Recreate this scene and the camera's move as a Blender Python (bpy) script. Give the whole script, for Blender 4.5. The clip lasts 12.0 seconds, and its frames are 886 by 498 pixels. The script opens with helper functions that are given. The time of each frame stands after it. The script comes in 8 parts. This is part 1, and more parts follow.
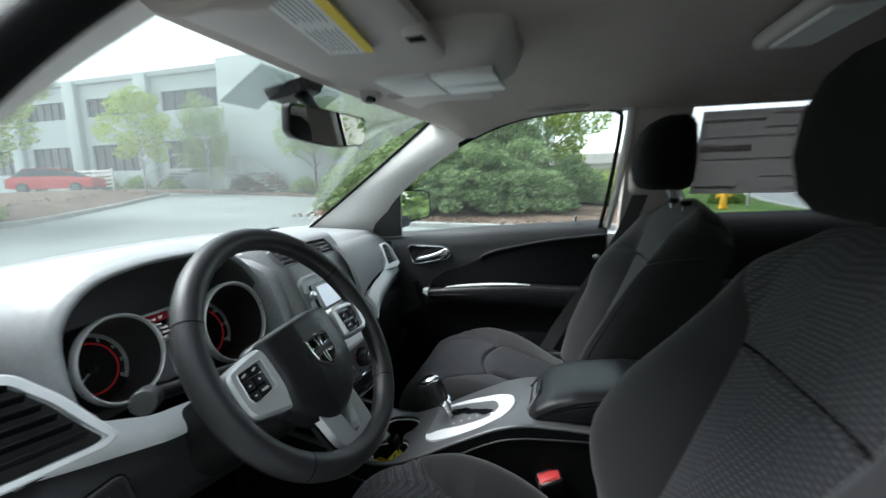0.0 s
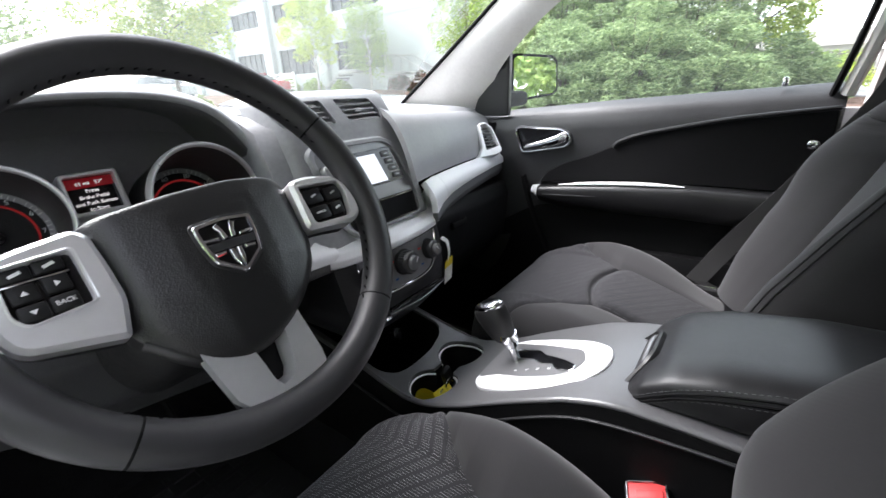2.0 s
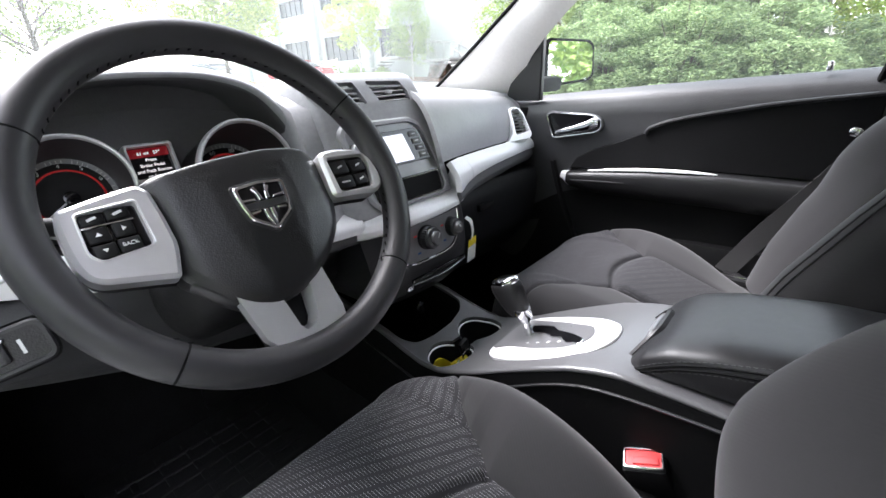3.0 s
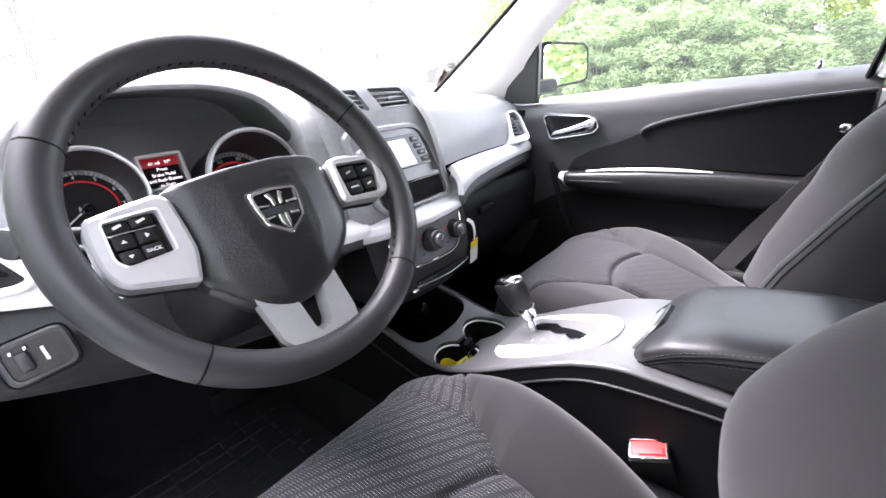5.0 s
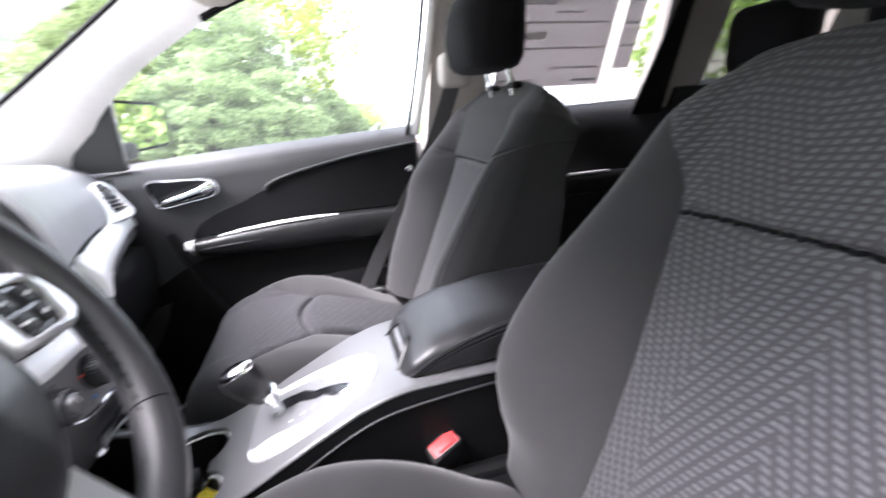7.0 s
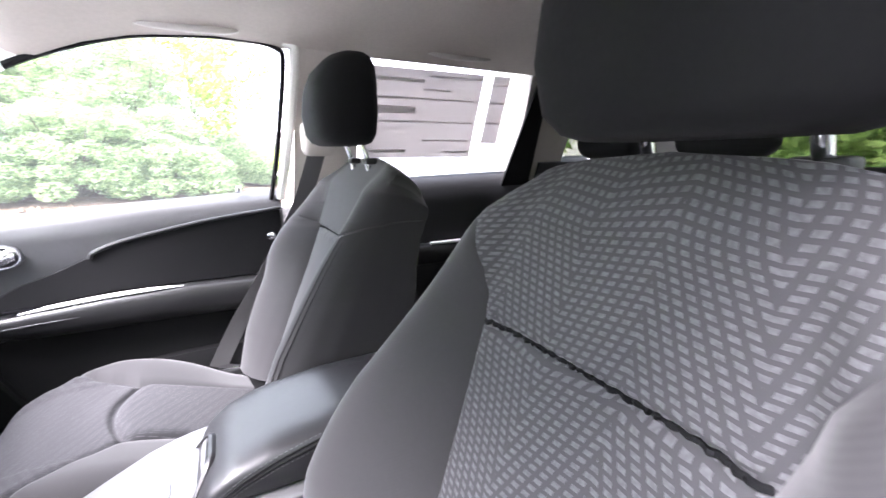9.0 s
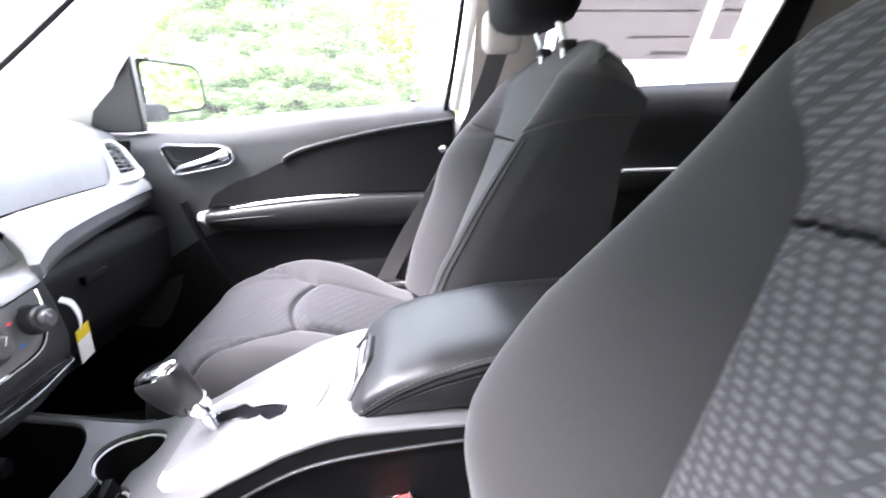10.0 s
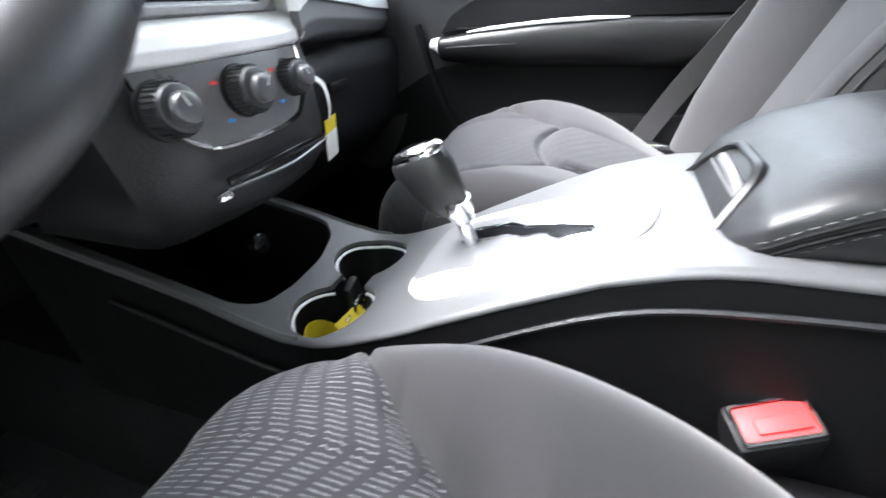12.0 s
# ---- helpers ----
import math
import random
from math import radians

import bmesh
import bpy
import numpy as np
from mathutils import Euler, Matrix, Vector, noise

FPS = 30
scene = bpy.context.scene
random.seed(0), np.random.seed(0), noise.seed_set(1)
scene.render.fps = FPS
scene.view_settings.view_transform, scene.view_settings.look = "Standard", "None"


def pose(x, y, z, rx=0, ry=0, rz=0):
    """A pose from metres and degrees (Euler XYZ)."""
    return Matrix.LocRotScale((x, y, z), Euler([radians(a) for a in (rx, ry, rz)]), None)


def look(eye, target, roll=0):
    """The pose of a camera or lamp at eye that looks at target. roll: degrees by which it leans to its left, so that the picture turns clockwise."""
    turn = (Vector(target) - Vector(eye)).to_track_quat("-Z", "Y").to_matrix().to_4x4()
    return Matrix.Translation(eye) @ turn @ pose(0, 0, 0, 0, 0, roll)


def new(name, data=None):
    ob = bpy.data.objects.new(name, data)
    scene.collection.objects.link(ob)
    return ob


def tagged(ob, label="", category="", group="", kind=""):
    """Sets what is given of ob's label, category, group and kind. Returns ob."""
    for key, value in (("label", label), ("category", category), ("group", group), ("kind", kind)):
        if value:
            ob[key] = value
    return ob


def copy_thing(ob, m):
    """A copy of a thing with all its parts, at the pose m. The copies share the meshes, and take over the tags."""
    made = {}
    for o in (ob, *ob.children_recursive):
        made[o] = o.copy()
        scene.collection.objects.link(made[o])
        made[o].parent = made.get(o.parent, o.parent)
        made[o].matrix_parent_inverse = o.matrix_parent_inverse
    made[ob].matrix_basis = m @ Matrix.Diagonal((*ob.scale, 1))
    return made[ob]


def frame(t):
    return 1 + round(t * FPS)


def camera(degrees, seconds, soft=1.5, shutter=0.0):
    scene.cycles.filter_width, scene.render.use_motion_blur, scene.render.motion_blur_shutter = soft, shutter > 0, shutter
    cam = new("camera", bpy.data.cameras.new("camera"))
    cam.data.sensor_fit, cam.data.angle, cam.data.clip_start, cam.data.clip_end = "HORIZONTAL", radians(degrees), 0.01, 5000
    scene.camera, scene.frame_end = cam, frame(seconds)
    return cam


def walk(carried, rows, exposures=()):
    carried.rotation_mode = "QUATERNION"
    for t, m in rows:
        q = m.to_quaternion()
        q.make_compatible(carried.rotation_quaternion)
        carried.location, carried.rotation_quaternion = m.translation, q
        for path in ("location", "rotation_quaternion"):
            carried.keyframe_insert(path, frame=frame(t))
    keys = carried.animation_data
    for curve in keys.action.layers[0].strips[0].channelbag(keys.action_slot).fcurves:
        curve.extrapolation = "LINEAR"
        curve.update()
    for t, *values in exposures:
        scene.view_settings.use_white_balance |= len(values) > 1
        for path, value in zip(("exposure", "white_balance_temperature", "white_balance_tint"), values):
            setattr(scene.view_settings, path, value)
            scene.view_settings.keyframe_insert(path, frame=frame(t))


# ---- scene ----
cam = camera(92.2, 12.0, shutter=0.5)
PATH = [
    (0, (-0.904, -0.332, 1.219), (0.996, 0.209, 0.904), -1.5),
    (0.5, (-0.708, -0.302, 1.186), (1.127, 0.363, 0.747), -1.9),
    (1, (-0.584, -0.292, 1.153), (1.236, 0.348, 0.626), -1.3),
    (1.5, (-0.547, -0.325, 1.118), (1.100, 0.616, 0.485), -2.8),
    (2, (-0.547, -0.350, 1.097), (0.951, 0.767, 0.384), -2.9),
    (2.5, (-0.547, -0.369, 1.095), (0.877, 0.830, 0.365), -2.6),
    (2.7, (-0.555, -0.384, 1.090), (0.829, 0.848, 0.336), -2.5),
    (4.5, (-0.580, -0.415, 1.086), (0.805, 0.833, 0.362), -3.9),
    (5, (-0.585, -0.400, 1.092), (0.805, 0.834, 0.353), -3.9),
    (5.5, (-0.613, -0.341, 1.081), (0.792, 0.887, 0.362), -4.8),
    (6, (-0.641, -0.287, 1.084), (1.051, 0.532, 0.401), -4.4),
    (6.5, (-0.637, -0.185, 1.091), (1.236, -0.093, 0.395), -3.3),
    (7, (-0.618, -0.203, 1.106), (1.223, -0.679, 0.485), -3.6),
    (7.2, (-0.624, -0.224, 1.095), (1.179, -0.886, 0.537), -3.0),
    (7.5, (-0.619, -0.257, 1.119), (1.087, -1.172, 0.617), -2.0),
    (7.7, (-0.626, -0.284, 1.130), (1.010, -1.330, 0.651), -2.1),
    (9.3, (-0.592, -0.341, 1.157), (1.208, -1.102, 0.730), 0.2),
    (9.5, (-0.556, -0.330, 1.134), (1.289, -0.890, 0.601), -0.6),
    (10, (-0.471, -0.340, 1.053), (1.416, -0.508, 0.412), -1.0),
    (10.5, (-0.398, -0.325, 0.961), (1.464, -0.210, 0.241), -3.4),
    (11, (-0.339, -0.282, 0.895), (1.451, 0.041, 0.064), 1.1),
    (11.5, (-0.332, -0.233, 0.868), (1.385, 0.250, -0.036), -0.2),
    (12, (-0.352, -0.181, 0.874), (1.266, 0.410, -0.141), -2.3),
]
EXPOSURES = [(0.0, 2.1, 6000, 5), (0.5, 2.25, 6050, 6), (1.0, 2.6, 6150, 11), (1.5, 2.95, 6250, 12), (2.0, 3.1, 6300, 16), (2.7, 3.27, 6250, 17), (4.5, 4.13, 6250, 23), (5.5, 4.27, 6250, 24), (6.0, 4.12, 6250, 24), (6.5, 4.06, 6250, 23), (7.0, 4.1, 6250, 23), (7.7, 4.22, 6300, 23), (9.4, 5.0, 6150, 24), (10.5, 4.84, 6200, 20), (11.2, 4.62, 6200, 15), (12.0, 4.65, 6150, 14)]
walk(cam, [(t, look(eye, target, roll)) for t, eye, target, roll in PATH], EXPOSURES)

# ---- world and light ----
world = bpy.data.worlds.new("overcast_sky")
scene.world = world
world.use_nodes = True
wn, wl = world.node_tree.nodes, world.node_tree.links
sky = wn.new("ShaderNodeTexSky")
sky.sky_type, sky.sun_disc = "NISHITA", False
sky.sun_elevation, sky.sun_rotation = radians(50), radians(-9)
sky.air_density, sky.dust_density, sky.ozone_density = 1.0, 1.0, 1.0
grey = wn.new("ShaderNodeHueSaturation")
grey.inputs["Saturation"].default_value = 0.22
wl.new(sky.outputs[0], grey.inputs["Color"])
wl.new(grey.outputs[0], wn["Background"].inputs["Color"])
wn["Background"].inputs["Strength"].default_value = 0.145

sun = new("sun", bpy.data.lights.new("sun", "SUN"))
sun.data.energy, sun.data.angle, sun.data.color = 1.7, radians(35), (1.0, 0.98, 0.96)
sun.matrix_world = look((-2.1, 13.6, 17.0), (0, 0, 0))


# ---- materials ----
def material(name, color, rough=0.6, metal=0.0, grain=0.0, grain_size=600.0, vary=0.12, vary_size=9.0, spec=0.5, sheen=0.0):
    """A plain surface with two scales of variation in colour and a fine relief."""
    m = bpy.data.materials.new(name)
    m.use_nodes = True
    n, k = m.node_tree.nodes, m.node_tree.links
    b = n["Principled BSDF"]
    b.inputs["Metallic"].default_value = metal
    b.inputs["Specular IOR Level"].default_value = spec
    b.inputs["Sheen Weight"].default_value = sheen
    at = n.new("ShaderNodeTexCoord")
    big, small = n.new("ShaderNodeTexNoise"), n.new("ShaderNodeTexNoise")
    big.inputs["Scale"].default_value, small.inputs["Scale"].default_value = vary_size, vary_size * 14
    big.inputs["Detail"].default_value = 5
    add = n.new("ShaderNodeMath")
    add.operation = "ADD"
    for tex in (big, small):
        k.new(at.outputs["Object"], tex.inputs["Vector"])
    k.new(big.outputs["Fac"], add.inputs[0])
    k.new(small.outputs["Fac"], add.inputs[1])
    span = n.new("ShaderNodeMapRange")
    span.inputs["From Min"].default_value, span.inputs["From Max"].default_value = 0.6, 1.4
    span.inputs["To Min"].default_value, span.inputs["To Max"].default_value = 1 - vary, 1 + vary
    k.new(add.outputs[0], span.inputs["Value"])
    mul = n.new("ShaderNodeVectorMath")
    mul.operation = "SCALE"
    mul.inputs[0].default_value = color
    k.new(span.outputs[0], mul.inputs["Scale"])
    k.new(mul.outputs[0], b.inputs["Base Color"])
    rr = n.new("ShaderNodeMapRange")
    rr.inputs["From Min"].default_value, rr.inputs["From Max"].default_value = 0.6, 1.4
    rr.inputs["To Min"].default_value, rr.inputs["To Max"].default_value = max(0.02, rough * 0.88), min(1.0, rough * 1.12)
    k.new(add.outputs[0], rr.inputs["Value"])
    k.new(rr.outputs[0], b.inputs["Roughness"])
    if grain:
        v = n.new("ShaderNodeTexVoronoi")
        v.inputs["Scale"].default_value = grain_size
        k.new(at.outputs["Object"], v.inputs["Vector"])
        bump = n.new("ShaderNodeBump")
        bump.inputs["Strength"].default_value, bump.inputs["Distance"].default_value = grain, 0.0006
        k.new(v.outputs["Distance"], bump.inputs["Height"])
        k.new(bump.outputs[0], b.inputs["Normal"])
    return m


def emitter(name, color, strength):
    m = bpy.data.materials.new(name)
    m.use_nodes = True
    b = m.node_tree.nodes["Principled BSDF"]
    b.inputs["Base Color"].default_value = (*[c * 0.2 for c in color], 1)
    b.inputs["Emission Color"].default_value = (*color, 1)
    b.inputs["Emission Strength"].default_value = strength
    b.inputs["Roughness"].default_value = 0.25
    return m


def pane_material(name, tint, gloss=0.06, veil=0.0):
    """A clear pane: light goes straight through, with a thin gloss that grows at grazing angles, and painted glare haze
    if asked.
    """
    m = bpy.data.materials.new(name)
    m.use_nodes = True
    n, k = m.node_tree.nodes, m.node_tree.links
    n.remove(n["Principled BSDF"])
    clear, shine, mix, fres = n.new("ShaderNodeBsdfTransparent"), n.new("ShaderNodeBsdfGlossy"), n.new("ShaderNodeMixShader"), n.new("ShaderNodeLayerWeight")
    clear.inputs["Color"].default_value = (*tint, 1)
    shine.inputs["Roughness"].default_value = 0.02
    edge = n.new("ShaderNodeMapRange")
    edge.inputs["To Min"].default_value, edge.inputs["To Max"].default_value = gloss * 0.35, 0.5
    rise = n.new("ShaderNodeMath")
    rise.operation = "POWER"
    rise.inputs[1].default_value = 4.0
    k.new(fres.outputs["Facing"], rise.inputs[0])
    k.new(rise.outputs[0], edge.inputs["Value"])
    k.new(edge.outputs[0], mix.inputs[0])
    k.new(clear.outputs[0], mix.inputs[1])
    k.new(shine.outputs[0], mix.inputs[2])
    # a translucent film paints a whitish glare haze over the view
    if veil:
        film, over = n.new("ShaderNodeBsdfTranslucent"), n.new("ShaderNodeMixShader")
        film.inputs["Color"].default_value = (0.8, 0.85, 0.83, 1)
        over.inputs[0].default_value = veil
        k.new(mix.outputs[0], over.inputs[1])
        k.new(film.outputs[0], over.inputs[2])
        mix = over
    k.new(mix.outputs[0], n["Material Output"].inputs["Surface"])
    return m


def fabric(name, base, thread, along, across, light=1.0, slant=0.35, rough=0.95, thin=0.38, offset=0.33, fill=0.7, lengthwise=False):
    """Seat cloth with rows of pale stitched dashes, laid out in metres on the UV map."""
    m = bpy.data.materials.new(name)
    m.use_nodes = True
    n, k = m.node_tree.nodes, m.node_tree.links
    b = n["Principled BSDF"]
    b.inputs["Roughness"].default_value, b.inputs["Sheen Weight"].default_value = rough, 0.06
    b.inputs["Specular IOR Level"].default_value = 0.15
    uv = n.new("ShaderNodeUVMap")
    sep = n.new("ShaderNodeSeparateXYZ")
    k.new(uv.outputs[0], sep.inputs[0])

    def op(kind, a, c=None):
        node = n.new("ShaderNodeMath")
        node.operation = kind
        for slot, value in ((0, a), (1, c)):
            if value is None:
                continue
            if isinstance(value, (int, float)):
                node.inputs[slot].default_value = value
            else:
                k.new(value, node.inputs[slot])
        return node.outputs[0]
    if lengthwise:
        # thin stitches run front to back in close columns, set in zigzag bands
        line = op("DIVIDE", sep.outputs[0], across)
        zig = op("PINGPONG", op("ADD", op("MULTIPLY", op("FLOOR", line), across), 0.14), 0.28)
        place = op("FRACT", op("ADD", op("DIVIDE", sep.outputs[1], along), op("MULTIPLY", zig, slant / along)))
        inline = op("FRACT", line)
        dash = op("MULTIPLY", op("MULTIPLY", op("GREATER_THAN", inline, 0.4), op("LESS_THAN", inline, 0.4 + thin)), op("LESS_THAN", place, fill))
    else:
        # woven blocks lie in staggered rows whose lean turns round from stripe to stripe
        zig = op("PINGPONG", op("ADD", sep.outputs[0], 0.215), 0.085)
        row = op("ADD", op("DIVIDE", sep.outputs[1], across), op("MULTIPLY", zig, slant / across))
        col = op("ADD", op("DIVIDE", zig, along), op("MULTIPLY", op("FLOOR", row), offset))
        inrow = op("FRACT", row)
        incol = op("FRACT", op("ADD", col, op("MULTIPLY", inrow, 0.16)))
        dash = op("MULTIPLY", op("MULTIPLY", op("GREATER_THAN", inrow, 0.2), op("LESS_THAN", inrow, 0.2 + thin)), op("LESS_THAN", incol, fill))
    tex = n.new("ShaderNodeTexNoise")
    tex.inputs["Scale"].default_value = 260
    k.new(uv.outputs[0], tex.inputs["Vector"])
    amount = op("MULTIPLY", dash, op("MULTIPLY", tex.outputs["Fac"], 1.5 * light))
    mix = n.new("ShaderNodeMix")
    mix.data_type = "RGBA"
    k.new(amount, mix.inputs["Factor"])
    mix.inputs["A"].default_value, mix.inputs["B"].default_value = (*base, 1), (*thread, 1)
    k.new(mix.outputs["Result"], b.inputs["Base Color"])
    bump = n.new("ShaderNodeBump")
    bump.inputs["Strength"].default_value, bump.inputs["Distance"].default_value = 0.35, 0.0007
    k.new(op("ADD", dash, op("MULTIPLY", tex.outputs["Fac"], 0.6)), bump.inputs["Height"])
    k.new(bump.outputs[0], b.inputs["Normal"])
    return m


def weave(name, base, rough=0.92, sheen=0.18):
    """Plain seat cloth: a fine ribbed weave on the UV map."""
    m = material(name, base, rough, vary=0.1, vary_size=14, sheen=sheen, spec=0.15)
    n, k = m.node_tree.nodes, m.node_tree.links
    uv = n.new("ShaderNodeUVMap")
    w = n.new("ShaderNodeTexWave")
    w.inputs["Scale"].default_value, w.inputs["Distortion"].default_value = 130, 0.4
    w.bands_direction = "DIAGONAL"
    k.new(uv.outputs[0], w.inputs["Vector"])
    bump = n.new("ShaderNodeBump")
    bump.inputs["Strength"].default_value, bump.inputs["Distance"].default_value = 0.10, 0.0004
    k.new(w.outputs["Fac"], bump.inputs["Height"])
    k.new(bump.outputs[0], n["Principled BSDF"].inputs["Normal"])
    return m


SOFT = material("soft_black_plastic", (0.0125, 0.013, 0.014), 0.44, grain=0.35, grain_size=420)
# Dark grey plastic, its base colour lifted to hold the windscreen's sheen.
DASH = material("sheen_lifted_dash_skin", (0.32, 0.324, 0.332), 0.38, grain=0.12, grain_size=380)
HARD = material("hard_black_plastic", (0.0055, 0.0055, 0.0058), 0.52, spec=0.3, grain=0.3, grain_size=500)
# Hard plastic blackened to hold the shade on the console's flank.
SHADEDSIDE = material("shaded_console_side", (0.0045, 0.0045, 0.0048), 0.62, grain=0.3, grain_size=500, spec=0.12)
LEATHER = material("black_leather", (0.0125, 0.0125, 0.013), 0.36, grain=0.30, grain_size=620, vary=0.05)
RIMSKIN = material("black_rim_leather", (0.022, 0.022, 0.0238), 0.46, grain=0.10, grain_size=1400)
PIANO = material("gloss_black", (0.006, 0.006, 0.007), 0.12, vary=0.03)
SILVER = material("satin_silver_paint", (0.82, 0.82, 0.83), 0.34, metal=0.05, grain=0.06, grain_size=1400, vary=0.03)
GREYTRIM = material("grey_console_paint", (0.125, 0.125, 0.128), 0.33, metal=0.30, grain=0.08, grain_size=1200, vary=0.05)
CHROME = material("chrome", (0.78, 0.78, 0.80), 0.09, metal=1.0, vary=0.03)
HEADLINE = material("headliner_felt", (0.47, 0.425, 0.385), 0.97, grain=0.5, grain_size=900, vary=0.06, spec=0.1)
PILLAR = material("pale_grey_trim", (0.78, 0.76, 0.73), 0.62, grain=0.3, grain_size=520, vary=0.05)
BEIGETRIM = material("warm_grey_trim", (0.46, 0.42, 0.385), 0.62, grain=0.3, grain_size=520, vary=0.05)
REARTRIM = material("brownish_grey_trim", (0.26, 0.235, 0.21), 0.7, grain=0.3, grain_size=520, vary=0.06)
VISOR = material("visor_vinyl", (0.52, 0.49, 0.46), 0.7, grain=0.3, grain_size=700, vary=0.05)
SEAL = material("black_rubber", (0.005, 0.005, 0.0054), 0.75, vary=0.1, spec=0.12)
CARPET = material("dark_carpet", (0.009, 0.009, 0.0095), 0.98, grain=0.9, grain_size=260, vary=0.35, vary_size=20, spec=0.05)
MAT = material("rubber_floor_mat", (0.013, 0.013, 0.0135), 0.7, grain=0.6, grain_size=90, vary=0.25)
CLOTH = weave("charcoal_cloth", (0.0255, 0.0247, 0.0257))
# Door insert and lower door tones are darkened to hold the shade there.
INSERT = weave("shaded_door_insert_cloth", (0.0065, 0.0065, 0.007), sheen=0.04)
LOWDOOR = material("shaded_lower_door_plastic", (0.0045, 0.0045, 0.0048), 0.65, grain=0.4, grain_size=420, spec=0.16)
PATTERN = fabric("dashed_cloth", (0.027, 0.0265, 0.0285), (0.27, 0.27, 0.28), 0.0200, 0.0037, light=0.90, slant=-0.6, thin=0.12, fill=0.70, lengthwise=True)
# Same cloth for the passenger seat, dashes dimmed to tone down its light.
DIMPATTERN = fabric("dimmed_dashed_cloth", (0.026, 0.0255, 0.0275), (0.10, 0.10, 0.105), 0.0200, 0.0037, light=0.80, slant=-0.6, thin=0.12, fill=0.70, lengthwise=True)
BACKCLOTH = fabric("woven_back_cloth", (0.034, 0.0335, 0.035), (0.078, 0.077, 0.081), 0.0128, 0.0068, light=1.0, slant=0.10, thin=0.55, fill=0.60, offset=0.25)
PANELCLOTH = weave("panel_cloth", (0.032, 0.031, 0.032))
# Seat cloth darkened for headrests seen in silhouette against the windows.
HEADCLOTH = weave("shaded_headrest_cloth", (0.0055, 0.0055, 0.006), sheen=0.02)
HOLLOW = material("charcoal_lining_and_shaded_roll", (0.11, 0.11, 0.115), 0.6, grain=0.3, grain_size=420)
WHEELSILVER = material("satin_wheel_metal", (0.72, 0.72, 0.73), 0.30, metal=0.6, grain=0.04, grain_size=1400, vary=0.03)
RINGGREY = material("gauge_ring_grey", (0.36, 0.36, 0.37), 0.35, metal=0.4, vary=0.05)
SHIFTGREY = material("shift_panel_grey", (0.20, 0.20, 0.205), 0.30, metal=0.4, grain=0.06, grain_size=1200, vary=0.05)
DOORSKIN = material("charcoal_door_skin", (0.034, 0.0345, 0.036), 0.42, grain=0.3, grain_size=420)
KNEE = material("charcoal_knee_skin", (0.028, 0.0285, 0.030), 0.45, grain=0.3, grain_size=420)
LIDSKIN = material("black_lid_leather", (0.014, 0.014, 0.015), 0.40, grain=0.16, grain_size=800, vary=0.06, spec=0.42)
THREAD = material("grey_thread", (0.060, 0.060, 0.062), 0.8)
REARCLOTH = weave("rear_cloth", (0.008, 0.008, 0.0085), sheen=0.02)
BELT = material("belt_webbing", (0.055, 0.054, 0.054), 0.8, grain=0.6, grain_size=700)
RED = material("red_plastic", (0.66, 0.045, 0.045), 0.55, vary=0.05)
YELLOW = material("yellow_tag", (0.80, 0.62, 0.02), 0.5, vary=0.05)
PAPER = material("white_paper", (0.78, 0.78, 0.76), 0.8, vary=0.04)
FAINTINK = material("faint_print", (0.30, 0.30, 0.31), 0.8)
PALEINK = material("pale_print", (0.75, 0.75, 0.75), 0.5)
# Front door glass and windscreen carry the painted glare haze.
GREEN_TINT = pane_material("clear_glass", (0.90, 0.94, 0.92), veil=0.012)
DARK_TINT = pane_material("tinted_glass", (0.66, 0.68, 0.68))
DEEP_TINT = pane_material("privacy_glass", (0.34, 0.36, 0.35))
HAZED = pane_material("hazed_windscreen", (0.77, 0.80, 0.78), veil=0.026)
PAINT = material("silver_car_paint", (0.55, 0.56, 0.57), 0.25, metal=0.5, vary=0.02)
SCREENLIT = emitter("lit_screen", (0.75, 0.82, 0.90), 0.16)
REDLIT = emitter("red_display", (0.50, 0.02, 0.03), 0.016)
WHITELIT = emitter("lit_letters", (0.95, 0.90, 0.88), 0.10)
REDRING = emitter("red_gauge_band", (0.60, 0.04, 0.04), 0.022)
BLUELIT = emitter("blue_mark", (0.05, 0.25, 0.6), 0.02)


# ---- building helpers ----
def thing(name, at, label, category, group="", kind=""):
    ob = new(name)
    ob.location = at
    ob.empty_display_size = 0.05
    bpy.context.view_layer.update()
    return tagged(ob, label, category, group, kind)


def mesh_of(name, verts, faces, uvs=None):
    me = bpy.data.meshes.new(name)
    me.from_pydata([tuple(v) for v in verts], [], faces)
    if uvs is not None:
        layer = me.uv_layers.new(name="UVMap")
        for lo in me.loops:
            layer.data[lo.index].uv = uvs[lo.vertex_index]
    return me


def part(name, shape, mat, parent=None, label="", smooth=38):
    """Links a bmesh or a mesh as ONE mesh object under a thing or a part."""
    if isinstance(shape, bmesh.types.BMesh):
        me = bpy.data.meshes.new(name)
        bmesh.ops.recalc_face_normals(shape, faces=shape.faces)
        shape.to_mesh(me)
        shape.free()
    else:
        me = shape
    me.materials.append(mat)
    if smooth:
        me.shade_smooth()
        me.set_sharp_from_angle(angle=radians(smooth))
    ob = new(name, me)
    if parent is not None:
        ob.parent = parent
        at = parent.location if parent.parent is None else Vector((0, 0, 0))
        ob.matrix_parent_inverse = Matrix.Translation(-at)
    if label:
        ob["label"] = label
    return ob


def solid(name, shape, mat, label, category, kind="", group="", smooth=38):
    """A top-level thing that is one mesh."""
    return tagged(part(name, shape, mat, None, "", smooth), label, category, group, kind)


